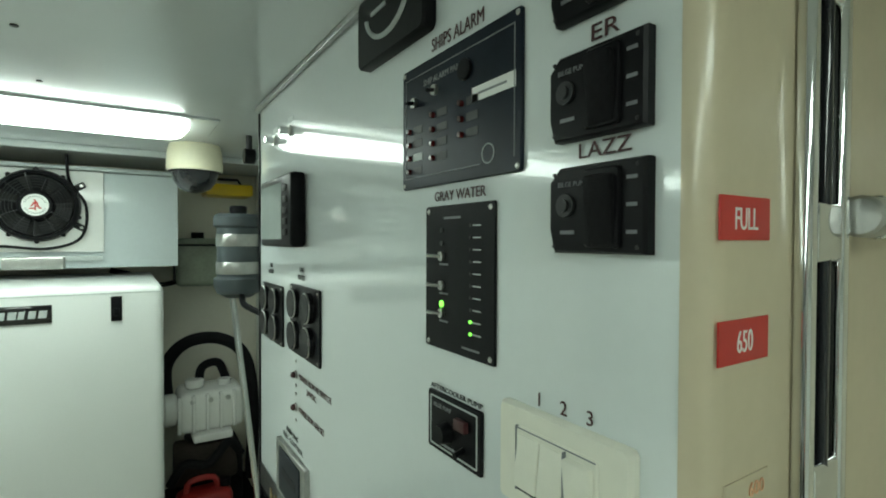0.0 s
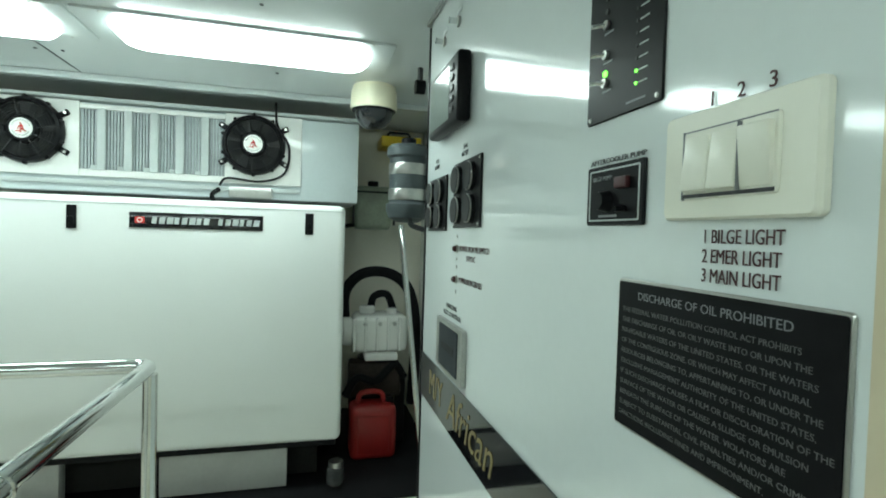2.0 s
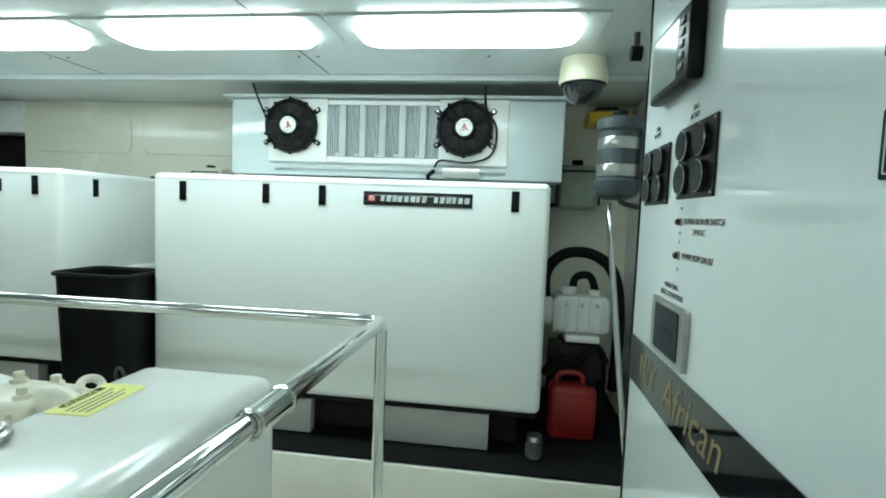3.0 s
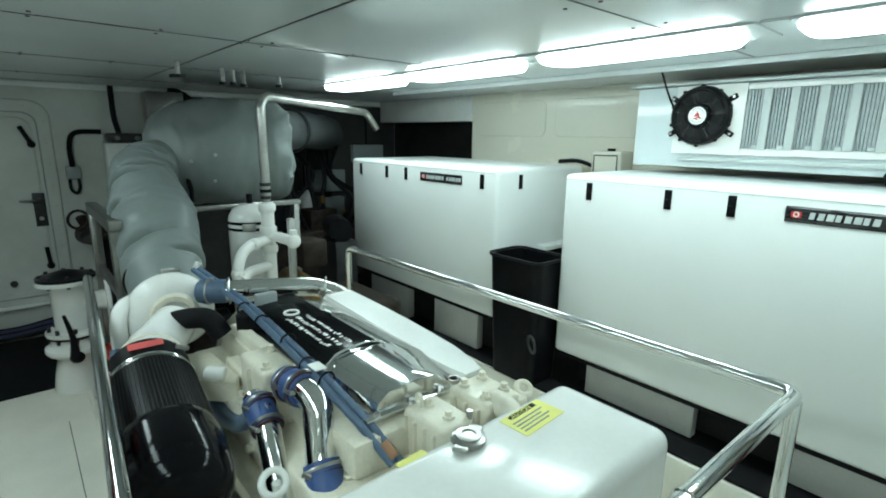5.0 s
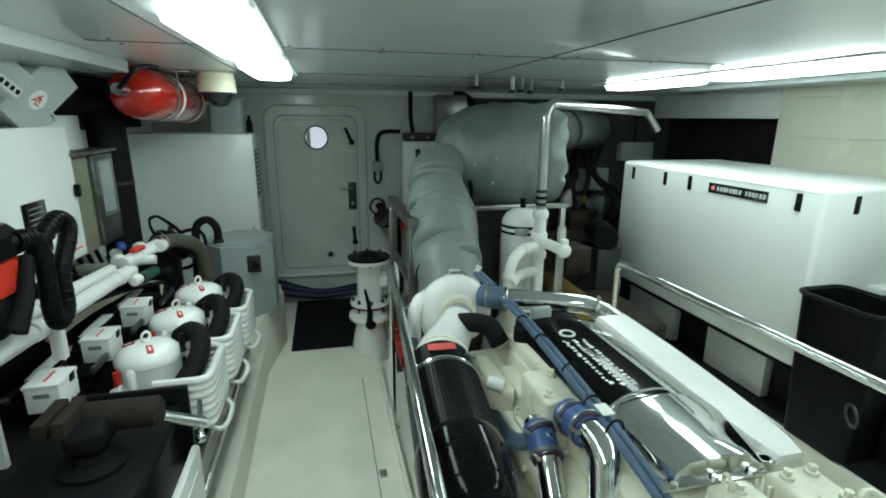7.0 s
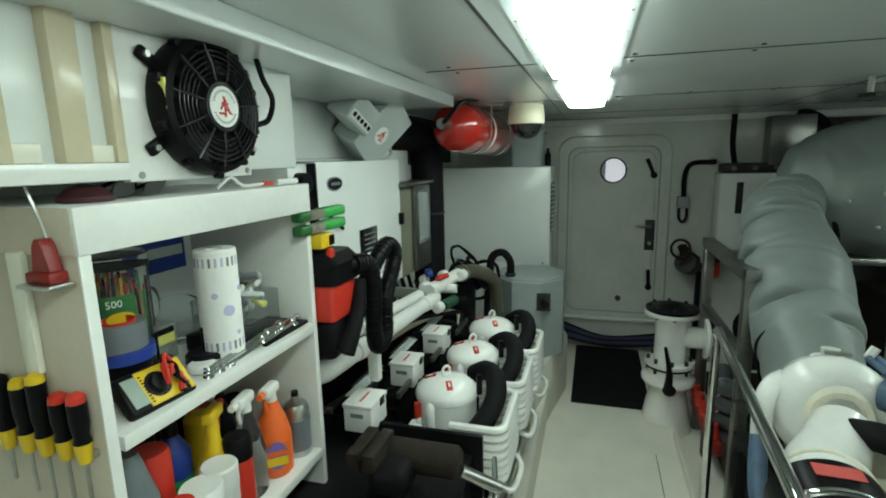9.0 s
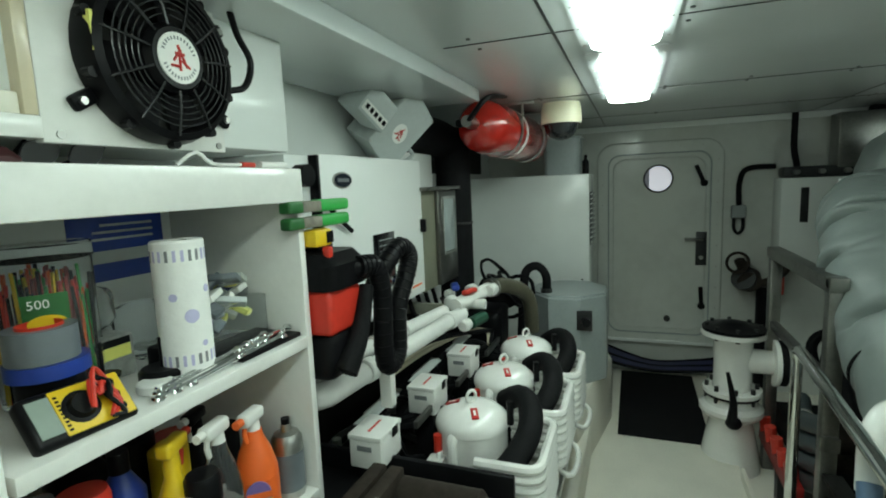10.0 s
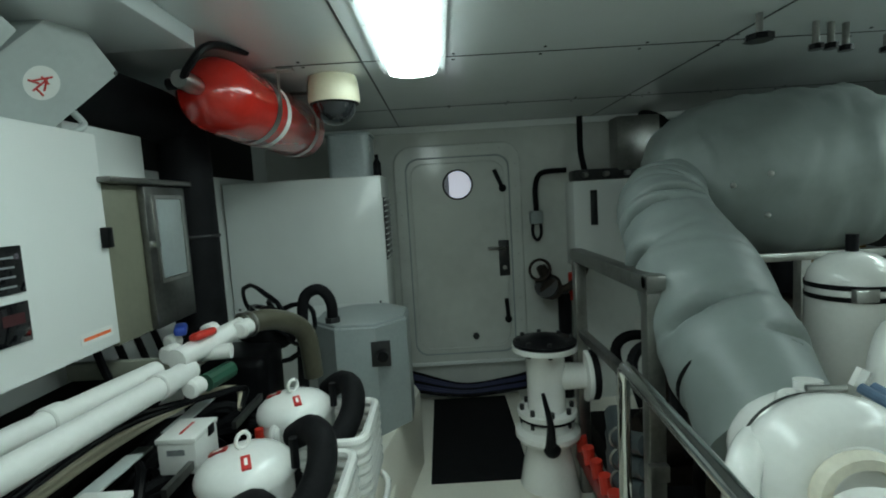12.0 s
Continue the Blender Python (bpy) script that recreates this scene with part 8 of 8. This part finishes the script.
part("blue_roll", Shape().lathe([(0.036, S1 + 0.046), (0.06, S1 + 0.046), (0.06, S1 + 0.071), (0.036, S1 + 0.071)], pose(-0.95, -1.06, 0), 30, caps=False), BLUEP, t)
t.location.z += 0.035
t = thing("multimeter", (-0.97, -0.95, S1), "yellow multimeter with red leads leaning on the shelf", "multimeter")
mm = face_py(-0.93, -0.955, S1 + 0.043) @ pose(0, 0, 0, -40) @ pose(0, 0, 0, 0, 0, -3) @ Matrix.Scale(0.9, 4)
part("case", Shape().box((-0.086, -0.05, -0.034), (0.086, 0.05, -0.002), 0.01, 3, m=mm), BLACK, t)
part("face", Shape().box((-0.04, -0.043, -0.004), (0.08, 0.044, 0.0005), 0.003, m=mm), YELLOW, t)
part("dial", Shape().lathe([(0.031, 0.0006), (0.031, 0.003), (0.024, 0.0035), (0.02, 0.014)], mm @ Matrix.Translation((-0.002, 0.0, 0.0)), 20), BLACK, t)
part("screen", Shape().box((-0.077, -0.034, 0.0), (-0.042, 0.036, 0.002), m=mm), mat("lcd_green_grey", (0.28, 0.34, 0.3), 0.2), t)
for k in range(3):
    part("jack", Shape().lathe([(0.008, 0), (0.008, 0.004)], mm @ Matrix.Translation((0.058, -0.026 + 0.026 * k, 0)), 10), BLACK, t)
for k in range(9):
    part("range_bar", Shape().box((-0.036, -0.036 + 0.008 * k, 0.001), (-0.03, -0.032 + 0.008 * k, 0.0014), m=mm), BLACK, t)
for k in range(3):
    part("test_lead", Shape().tube([mm @ Vector(p) for p in ((0.058, -0.02 + 0.02 * k, 0.006), (0.03, 0.05 - 0.03 * k, 0.03), (0.0 + 0.02 * k, -0.02 + 0.02 * k, 0.028), (0.02, 0.035, 0.02), (0.05, -0.02 * k, 0.014), (0.03, -0.04, 0.01))], 0.004, 6, 6), REDP if k < 2 else BLACK, t)
t = thing("parts_bags", (-1.1, -1.2, S1), "clear bag of small parts with yellow header cards", "bag")
part("box", Shape().box((-1.15, -1.25, S1), (-1.04, -1.12, S1 + 0.09), 0.006), mat("smoky_packet", (0.3, 0.31, 0.29), 0.3, vary=0.25, scale=30), t)
part("black_label", Shape().box((-1.14, -1.121, S1 + 0.07), (-1.05, -1.119, S1 + 0.085)), BLACK, t)
part("black_fitting", Shape().cyl((-1.13, -1.02, S1), (-1.13, -1.02, S1 + 0.03), 0.045, seg=20, bevel=0.006).cyl((-1.13, -1.02, S1 + 0.03), (-1.13, -1.02, S1 + 0.09), 0.005, seg=8), BLACK, t)
part("black_fitting", Shape().box((-1.23, -1.12, S1), (-1.17, -1.07, S1 + 0.05), 0.01), BLACK, t)
part("yellow_label", Shape().box((-1.14, -1.121, S1 + 0.045), (-1.05, -1.119, S1 + 0.07)), YLABEL, t)
part("bag", lumpy(Shape().box((-1.15, -1.24, S1 + 0.085), (-1.05, -1.14, S1 + 0.19), 0.03, 3), 0.014, 14), CLEARP, t)
part("bag", lumpy(Shape().box((-1.29, -1.26, S1), (-1.19, -1.15, S1 + 0.13), 0.03, 3), 0.014, 12, 4), CLEARP, t)
t = thing("small_parts_bin", (-1.34, -1.1, S1), "clear plastic bin heaped with small packets", "bin")
part("bin", Shape().prism(rrect(0.2, 0.16, 0.02), S1, S1 + 0.11, pose(-1.34, -1.09, 0)), CLEARP, t)
random.seed(11)
for k in range(28):
    x, y = -1.34 + random.uniform(-0.07, 0.07), -1.09 + random.uniform(-0.05, 0.05)
    part("packet", Shape().box((-0.035, -0.018, -0.008), (0.035, 0.018, 0.008), 0.004, m=pose(x, y, S1 + random.uniform(0.07, 0.17), random.uniform(-40, 40), random.uniform(-40, 40), random.uniform(0, 180))), random.choice((PLASTW, YLABEL, PLASTW, LGREY, LGREY, GREEN, BLUEP, CLEARP, REDP, TAPEG)), t)
part("dark_tray", Shape().box((-1.455, -1.1, S1), (-1.25, -0.93, S1 + 0.012), 0.004), BLACK, t)
t = thing("wrench_set", (-1.2, -0.94, S1), "row of chrome wrenches along the shelf edge", "wrench")
random.seed(5)
for k in range(9):
    a = Vector((-1.05 - 0.012 * k, -0.94 - 0.01 * (k % 3), S1 + 0.006 + 0.004 * (k % 3)))
    b = a + Vector((-0.2 - 0.012 * k, 0.0 - 0.012 * (k % 2), 0.012))
    w = part("wrench", Shape().cyl(a, b, 0.005, seg=6), CHROME, t)
    part("ring_end", Shape().ring(b, (0, 0.2, 1), 0.009, 0.004, 14, 5), CHROME, w)
    part("ring_end", Shape().ring(a, (0, 0.2, 1), 0.009, 0.004, 14, 5), CHROME, w)
t = thing("round_tin", (-1.08, -1.02, S1), "flat white round tin with black knob", "tin")
part("tin", Shape().cyl((-1.085, -0.99, S1 + 0.001), (-1.085, -0.99, S1 + 0.02), 0.032, bevel=0.003), PLASTW, t)
part("gauge_stem", Shape().cyl((-1.05, -1.08, S1), (-1.05, -1.08, S1 + 0.1), 0.004).cyl((-1.05, -1.08, S1 + 0.03), (-1.05, -1.08, S1 + 0.036), 0.03), BLACK, t)
t = thing("blue_notice", (-1.1, -1.36, 1.45), "blue and grey printed notice on the shelf back", "notice")
part("sheet", Shape().box((-1.43, -1.3428, 1.476), (-1.182, -1.3418, 1.637)), BLUEP, t)
part("band", Shape().box((-1.42, -1.3417, 1.52), (-1.195, -1.3413, 1.55)), LGREY, t)
for k in range(3):
    part("lettering_bar", Shape().box((-1.4, -1.3416, 1.575 + 0.017 * k), (-1.22 - 0.02 * k, -1.3413, 1.581 + 0.017 * k)), LGREY, t)


def bottle(name, x, y, prof, material, label, cat="bottle", extra=(), tall=1.0):
    prof = [(r, h * tall) for r, h in prof]
    extra = [(nm, [(r, h * tall) for r, h in pr], mt) for nm, pr, mt in extra]
    t = thing(name, (x, y, S0), label, cat)
    part("bottle", Shape().lathe([(r * 1.2, S0 + h) for r, h in prof], pose(x, y, 0), 26), material, t)
    for nm, pr, mt in extra:
        part(nm, Shape().lathe([(r * 1.2, S0 + h) for r, h in pr], pose(x, y, 0), 26), mt, t)
    return t


def trigger(t, x, y, h, head, lever, ang):
    m = pose(x, y, S0 + h, 0, 0, ang)
    part("sprayer", Shape().box((-0.016, -0.03, 0.02), (0.016, 0.045, 0.05), 0.008, 3, m=m), head, t)
    part("neck", Shape().lathe([(0.017, 0), (0.015, 0.025)], m, 14), head, t)
    part("nozzle", Shape().cyl(m @ Vector((0, 0.045, 0.038)), m @ Vector((0, 0.065, 0.038)), 0.01, seg=12), lever, t)
    part("trigger", Shape().tube([m @ Vector(p) for p in ((0, 0.03, 0.025), (0, 0.036, 0.005), (0, 0.03, -0.02))], 0.006, 6), lever, t)


SPRAY = [(0.03, 0), (0.036, 0.01), (0.036, 0.11), (0.028, 0.15), (0.016, 0.185), (0.014, 0.2)]
t = bottle("spray_bottle", -1.318, -0.985, [(r * 1.15, h) for r, h in SPRAY], ORANGE, "orange spray cleaner bottle with printed label", extra=(("label", [(0.042, 0.03), (0.042, 0.1)], ORANGE),), tall=1.12)
om = pose(-1.318, -0.985, S0 + 0.075, 0, 0, -48)
part("printed_oval", Shape().prism([(0.03 * math.cos(2 * math.pi * k / 20), 0.042 * math.sin(2 * math.pi * k / 20)) for k in range(20)], -0.008, 0.001, om @ face_py(0, 0.0505, 0)), mat("violet_print", (0.2, 0.14, 0.4), 0.4), t)
part("printed_bar", Shape().box((-0.03, 0.0505, -0.03), (0.03, 0.0522, -0.004), m=om), YELLOW, t)
part("printed_bar", Shape().box((-0.03, 0.0505, -0.001), (0.026, 0.0524, 0.014), m=om), ORANGE, t)
trigger(t, -1.318, -0.985, 0.224, PLASTW, ORANGE, -80)
t = bottle("spray_bottle", -1.215, -0.99, SPRAY, CLEARP, "clear spray bottle with white trigger", tall=1.22)
trigger(t, -1.215, -0.99, 0.244, PLASTW, PLASTW, -80)
t = bottle("spray_bottle", -1.115, -1.01, [(0.042, 0), (0.047, 0.01), (0.047, 0.09), (0.042, 0.115), (0.024, 0.16), (0.014, 0.19), (0.014, 0.215)], YELLOW, "yellow spray bottle with red and yellow trigger", tall=1.15)
trigger(t, -1.115, -1.01, 0.247, YELLOW, REDP, 110)
bottle("aerosol_can", -1.42, -0.975, [(0.032, 0), (0.033, 0.004), (0.033, 0.15), (0.026, 0.166), (0.012, 0.172), (0.01, 0.19)], STEEL, "grey aerosol can with dark nozzle", "spray can", (("label", [(0.0335, 0.02), (0.0335, 0.12)], TAPEG), ("nozzle", [(0.009, 0.19), (0.009, 0.205)], BLACK)))
bottle("aerosol_can", -1.145, -0.965, [(0.028, 0), (0.029, 0.004), (0.029, 0.12)], REDP, "red aerosol can with black cap", "spray can", (("cap", [(0.03, 0.121), (0.03, 0.16), (0.026, 0.166)], BLACK),), tall=1.3)
bottle("blue_bottle", -1.07, -1.1, [(0.032, 0), (0.036, 0.01), (0.036, 0.16), (0.014, 0.2)], BLUEP, "blue polish bottle with green label", "bottle", (("cap", [(0.016, 0.2), (0.016, 0.235)], BLACK), ("label", [(0.0365, 0.05), (0.0365, 0.11)], GREEN)), tall=1.2)
bottle("red_tub", -0.972, -1.06, [(0.035, 0), (0.037, 0.01), (0.037, 0.16), (0.033, 0.17)], REDP, "red plastic tub with yellow print", "tub", (("label", [(0.0375, 0.02), (0.0375, 0.05)], YELLOW),), tall=1.55)
bottle("oil_bottle", -1.08, -1.25, [(0.045, 0), (0.05, 0.01), (0.05, 0.2), (0.02, 0.25)], BLACK, "black oil bottle at the back of the shelf", "bottle", (("cap", [(0.02, 0.25), (0.02, 0.28)], REDP),))
bottle("oil_bottle", -1.2, -1.26, [(0.045, 0), (0.05, 0.01), (0.05, 0.22), (0.02, 0.26)], BLACK, "black oil bottle with yellow cap", "bottle", (("cap", [(0.02, 0.26), (0.02, 0.29)], YELLOW),))
bottle("paint_can", -1.31, -1.24, [(0.05, 0), (0.05, 0.17), (0.047, 0.175)], REDP, "red paint can at the back of the shelf", "can", (("band", [(0.0505, 0.05), (0.0505, 0.11)], YELLOW),))
bottle("paint_can", -1.42, -1.2, [(0.04, 0), (0.04, 0.15), (0.037, 0.155)], BLACKM, "matt black paint can on the lower shelf", "can")
bottle("grey_bottle", -0.875, -1.0, [(0.035, 0), (0.04, 0.02), (0.04, 0.12), (0.02, 0.17), (0.015, 0.18)], TAPEG, "blue-grey plastic bottle on the lower shelf", "bottle", tall=1.8)
bottle("red_jar", -0.93, -0.94, [(0.026, 0), (0.028, 0.008), (0.028, 0.1), (0.024, 0.11)], REDP, "small red jar on the lower shelf", "jar", tall=1.7)
bottle("grey_bottle", -0.88, -1.06, [(0.04, 0), (0.042, 0.01), (0.042, 0.19), (0.03, 0.22)], TAPEG, "grey plastic bottle on the lower shelf")
bottle("white_jar", -1.065, -0.955, [(0.034, 0), (0.035, 0.006), (0.035, 0.08), (0.036, 0.082), (0.036, 0.115), (0.033, 0.118)], PLASTW, "white plastic jar with screw lid", "jar", tall=1.6)
bottle("white_jar", -0.99, -0.94, [(0.038, 0), (0.039, 0.006), (0.039, 0.06), (0.04, 0.062), (0.04, 0.085), (0.037, 0.088)], PLASTW, "wide white plastic jar with screw lid", "jar", tall=2.1)
t = bottle("dark_spray_bottle", -1.32, -1.17, SPRAY, BLACK, "dark spray bottle at the shelf back")
trigger(t, -1.32, -1.17, 0.2, BLACK, PLASTW, -70)
bottle("yellow_can", -1.22, -1.15, [(0.035, 0), (0.036, 0.005), (0.036, 0.2), (0.02, 0.215)], YELLOW, "yellow can at the shelf back", "can")

# tools on the shelf's side
t = thing("tool_rack", (-0.77, -1.05, 1.245), "row of screwdrivers hanging in a steel rack", "screwdriver rack")
part("rack_strip", Shape().box((-0.776, -1.36, 1.225), (-0.762, -0.93, 1.24), 0.002), STEEL, t)
for k, (y, c, h) in enumerate(((-0.945, REDP, 0.105), (-0.995, REDP, 0.1), (-1.05, YELLOW, 0.135), (-1.1, YELLOW, 0.12), (-1.16, BLACK, 0.12), (-1.22, YELLOW, 0.11))):
    s = part("screwdriver", Shape().lathe([(0.013, 1.245), (0.017, 1.265), (0.014, 1.28), (0.018, 1.305), (0.018, 1.245 + h)], pose(-0.755, y, 0), 14), BLACK, t)
    part("handle_cap", Shape().lathe([(0.018, 1.245 + h), (0.016, 1.245 + h + 0.014), (0.008, 1.245 + h + 0.02)], pose(-0.755, y, 0), 14), c, s)
    part("ferrule", Shape().lathe([(0.012, 1.22), (0.0155, 1.245), (0.0175, 1.263)], pose(-0.755, y, 0), 14), YELLOW, s)
    part("shaft", Shape().cyl((-0.755, y, 1.065 + 0.02 * k), (-0.755, y, 1.225), 0.0045, seg=8), STEEL, s)
t.scale = (0.87, 0.87, 0.87)
t.location += Vector((-0.002, 0.01, 0.06))
t = thing("red_clamp", (-0.77, -0.98, 1.525), "red spring clamp hanging from a hook", "clamp")
part("jaw_plate", Shape().box((-0.79, -1.05, 1.545), (-0.73, -0.95, 1.555), 0.003), STEEL, t)
part("body", Shape().box((-0.788, -1.04, 1.555), (-0.745, -0.965, 1.58), 0.006), DKRED, t)
part("arch", Shape().prism([(-1.03, 1.575), (-0.972, 1.575), (-0.985, 1.635), (-0.995, 1.65), (-1.012, 1.65), (-1.022, 1.635)], -0.783, -0.755, Matrix(((0, 0, 1, 0), (1, 0, 0, 0), (0, 1, 0, 0), (0, 0, 0, 1))), 0.004), DKRED, t)
part("hook", Shape().tube([(-0.785, -1.01, 1.645), (-0.775, -1.03, 1.745), (-0.78, -1.05, 1.785), (-0.785, -1.08, 1.765)], 0.004, 6, 4), STEEL, t)
t.scale = (0.76, 0.76, 0.76)
t.location += Vector((0.008, 0.03, 0.06))
t = thing("white_scraper", (-0.775, -1.08, 1.345), "white plastic strip hanging on the shelf side", "scraper")
part("strip", Shape().box((-0.789, -1.1, 1.385), (-0.775, -1.065, 1.605), 0.004), IVORY, t)
t.location += Vector((0.013, 0.035, 0.05))
t = thing("spring_clamps", (-1.5, -0.86, 1.6), "pair of green spring clamps and yellow tape measure", "clamp")
for k, z in enumerate((1.635, 1.595)):
    part("green_grip", Shape().box((-1.67, -0.935, z - 0.016), (-1.53, -0.895, z + 0.016), 0.009, 3, m=None), GREEN, t)
    part("front_grip", Shape().box((-1.47, -0.935, z - 0.015), (-1.41, -0.898, z + 0.015), 0.008, 3), mat("dark_green_grip", (0.02, 0.13, 0.035), 0.4), t)
    part("grey_jaw", Shape().box((-1.54, -0.93, z - 0.014), (-1.46, -0.896, z + 0.014), 0.005), mat("brown_grey_jaw", (0.2, 0.18, 0.15), 0.5, vary=0.2, scale=30), t)
part("tape_measure", Shape().box((-1.56, -0.935, 1.53), (-1.485, -0.885, 1.575), 0.008), YELLOW, t)
part("tape_face", Shape().box((-1.56, -0.884, 1.538), (-1.53, -0.8825, 1.568)), BLACK, t)

# things on top of the shelf
t = thing("safety_glasses", (-1.0, -1.0, 1.731), "black folded sunglasses on the shelf top", "glasses")
for s in (0, 1):
    part("lens", Shape().prism(rrect(0.06, 0.035, 0.012), 0, 0.004, pose(-0.94 - 0.07 * s, -0.985, 1.75, 60, 0, 10), 0.001), SMOKE, t)
    part("temple", Shape().tube([(-0.92 - 0.12 * s, -0.985, 1.765), (-0.94 - 0.1 * s, -1.05, 1.75), (-0.97 - 0.06 * s, -1.09, 1.736)], 0.004, 6, 3), BLACK, t)
t = thing("red_cap_lamp", (-0.85, -1.0, 1.731), "small red round light on the shelf top", "lamp")
part("body", Shape().lathe([(0.045, 1.7315), (0.045, 1.74), (0.03, 1.755), (0.008, 1.762)], pose(-0.87, -1.0, 0), 20), MAROON, t)
t = thing("loose_cable_end", (-1.3, -0.95, 1.731), "white hand tool with red end on the shelf", "tool")
part("tool", Shape().tube([(-1.16, -0.96, 1.735), (-1.2, -0.95, 1.76), (-1.24, -0.95, 1.738), (-1.32, -0.95, 1.738)], 0.004, 6, 3), PLASTW, t)
part("red_end", Shape().cyl((-1.32, -0.95, 1.738), (-1.36, -0.95, 1.738), 0.006), REDP, t)
part("white_end", Shape().cyl((-1.38, -0.95, 1.739), (-1.46, -0.94, 1.739), 0.008), PLASTW, t)

# ---- port cooling unit over the shelf ----
PY = -0.95
t = thing("cooling_unit", (-0.7, -1.15, 1.76), "white cooling unit with black fan and radiator slots", "cooling unit")
part("casing", Shape().box((-1.52, PORT + 0.002, 1.775), (0.6, PY - 0.022, 2.085), 0.005), WALL, t)
part("front_plate", Shape().box((-1.28, PY - 0.02, 1.762), (-0.925, PY, 2.045), 0.003), PAINTW, t)
part("lower_rail", Shape().box((-0.925, PY - 0.02, 1.767), (0.3, PY + 0.004, 1.8), 0.003), PAINTW, t)
rad = part("radiator", Shape().box((-0.924, PY - 0.0465, 1.8), (0.3, PY - 0.043, 2.08)), SLATE, t)
for k in range(75):
    part("fin", Shape().box((-0.915 + 0.016 * k, PY - 0.043, 1.83), (-0.9025 + 0.016 * k, PY - 0.03 - 0.005 * (k % 3), 2.08), 0.002, 1), mat("darker_radiator_fins", (0.2, 0.225, 0.23), 0.5, metal=0.2, vary=0.2, scale=14), rad)
part("end_post", Shape().box((-0.924, PY - 0.043, 1.8), (-0.904, PY + 0.002, 2.08), 0.003), CREAMW, rad)
for k in range(9):
    x = -0.83 + 0.128 * k
    part("tube_header", Shape().box((x - 0.025, PY - 0.03, 1.8), (x + 0.025, PY + 0.004, 2.08), 0.003), CREAMW, rad)
    part("fin_foot", Shape().box((x - 0.074, PY - 0.04, 1.8), (x - 0.0255, PY - 0.006, 1.832), 0.003), CREAM, rad)
fan(t, face_py(-1.125, PY, 1.915), 0.145, "white round badge with red triangle mark")
part("cable", Shape().tube([(-1.29, PY + 0.03, 2.06), (-1.3, PY + 0.04, 2.0), (-1.32, PY + 0.05, 1.95), (-1.31, PY + 0.04, 1.9), (-1.27, PY + 0.03, 1.885)], 0.007, 8, 5), BLACK, t)
for x, z in ((-1.26, 1.775), (-0.95, 1.775), (-1.26, 2.03)):
    part("plate_screw", disc(face_py(x, PY, z), 0.007, 0.003, 8), STEEL, t)
part("yellow_sticker", Shape().box((-0.99, PY + 0.03, 1.9), (-0.985, PY + 0.045, 1.96)), YLABEL, t)

# ---- ceiling seams and screws ----
random.seed(21)
seams = Shape()
for x in (-4.2, -3.15, -1.97, -0.6):
    seams.box((x - 0.003, -0.7, TOP - 0.002), (x + 0.003, 3.0, TOP + 0.001))
for y in (-0.36, 1.07):
    seams.box((AFT, y - 0.004, TOP - 0.0025), (0.8, y + 0.004, TOP + 0.001))
solo("trim_ceiling_seams", seams, DGREY, "dark seams between the ceiling panels", "trim", "structure")
heads = Shape()
for x in (-4.25, -4.15, -3.2, -3.1, -2.02, -1.92, -0.65, -0.55, 0.3):
    for y in (-0.6, 0.0, 0.35, 0.75, 1.08, 1.18, 1.6, 2.0, 2.7):
        heads.lathe([(0.007, TOP - 0.003), (0.007, TOP)], pose(x + random.uniform(-0.02, 0.02), y, 0), 8)
solo("trim_ceiling_screws", heads, DGREY, "screw heads in the ceiling panels", "trim", "structure")
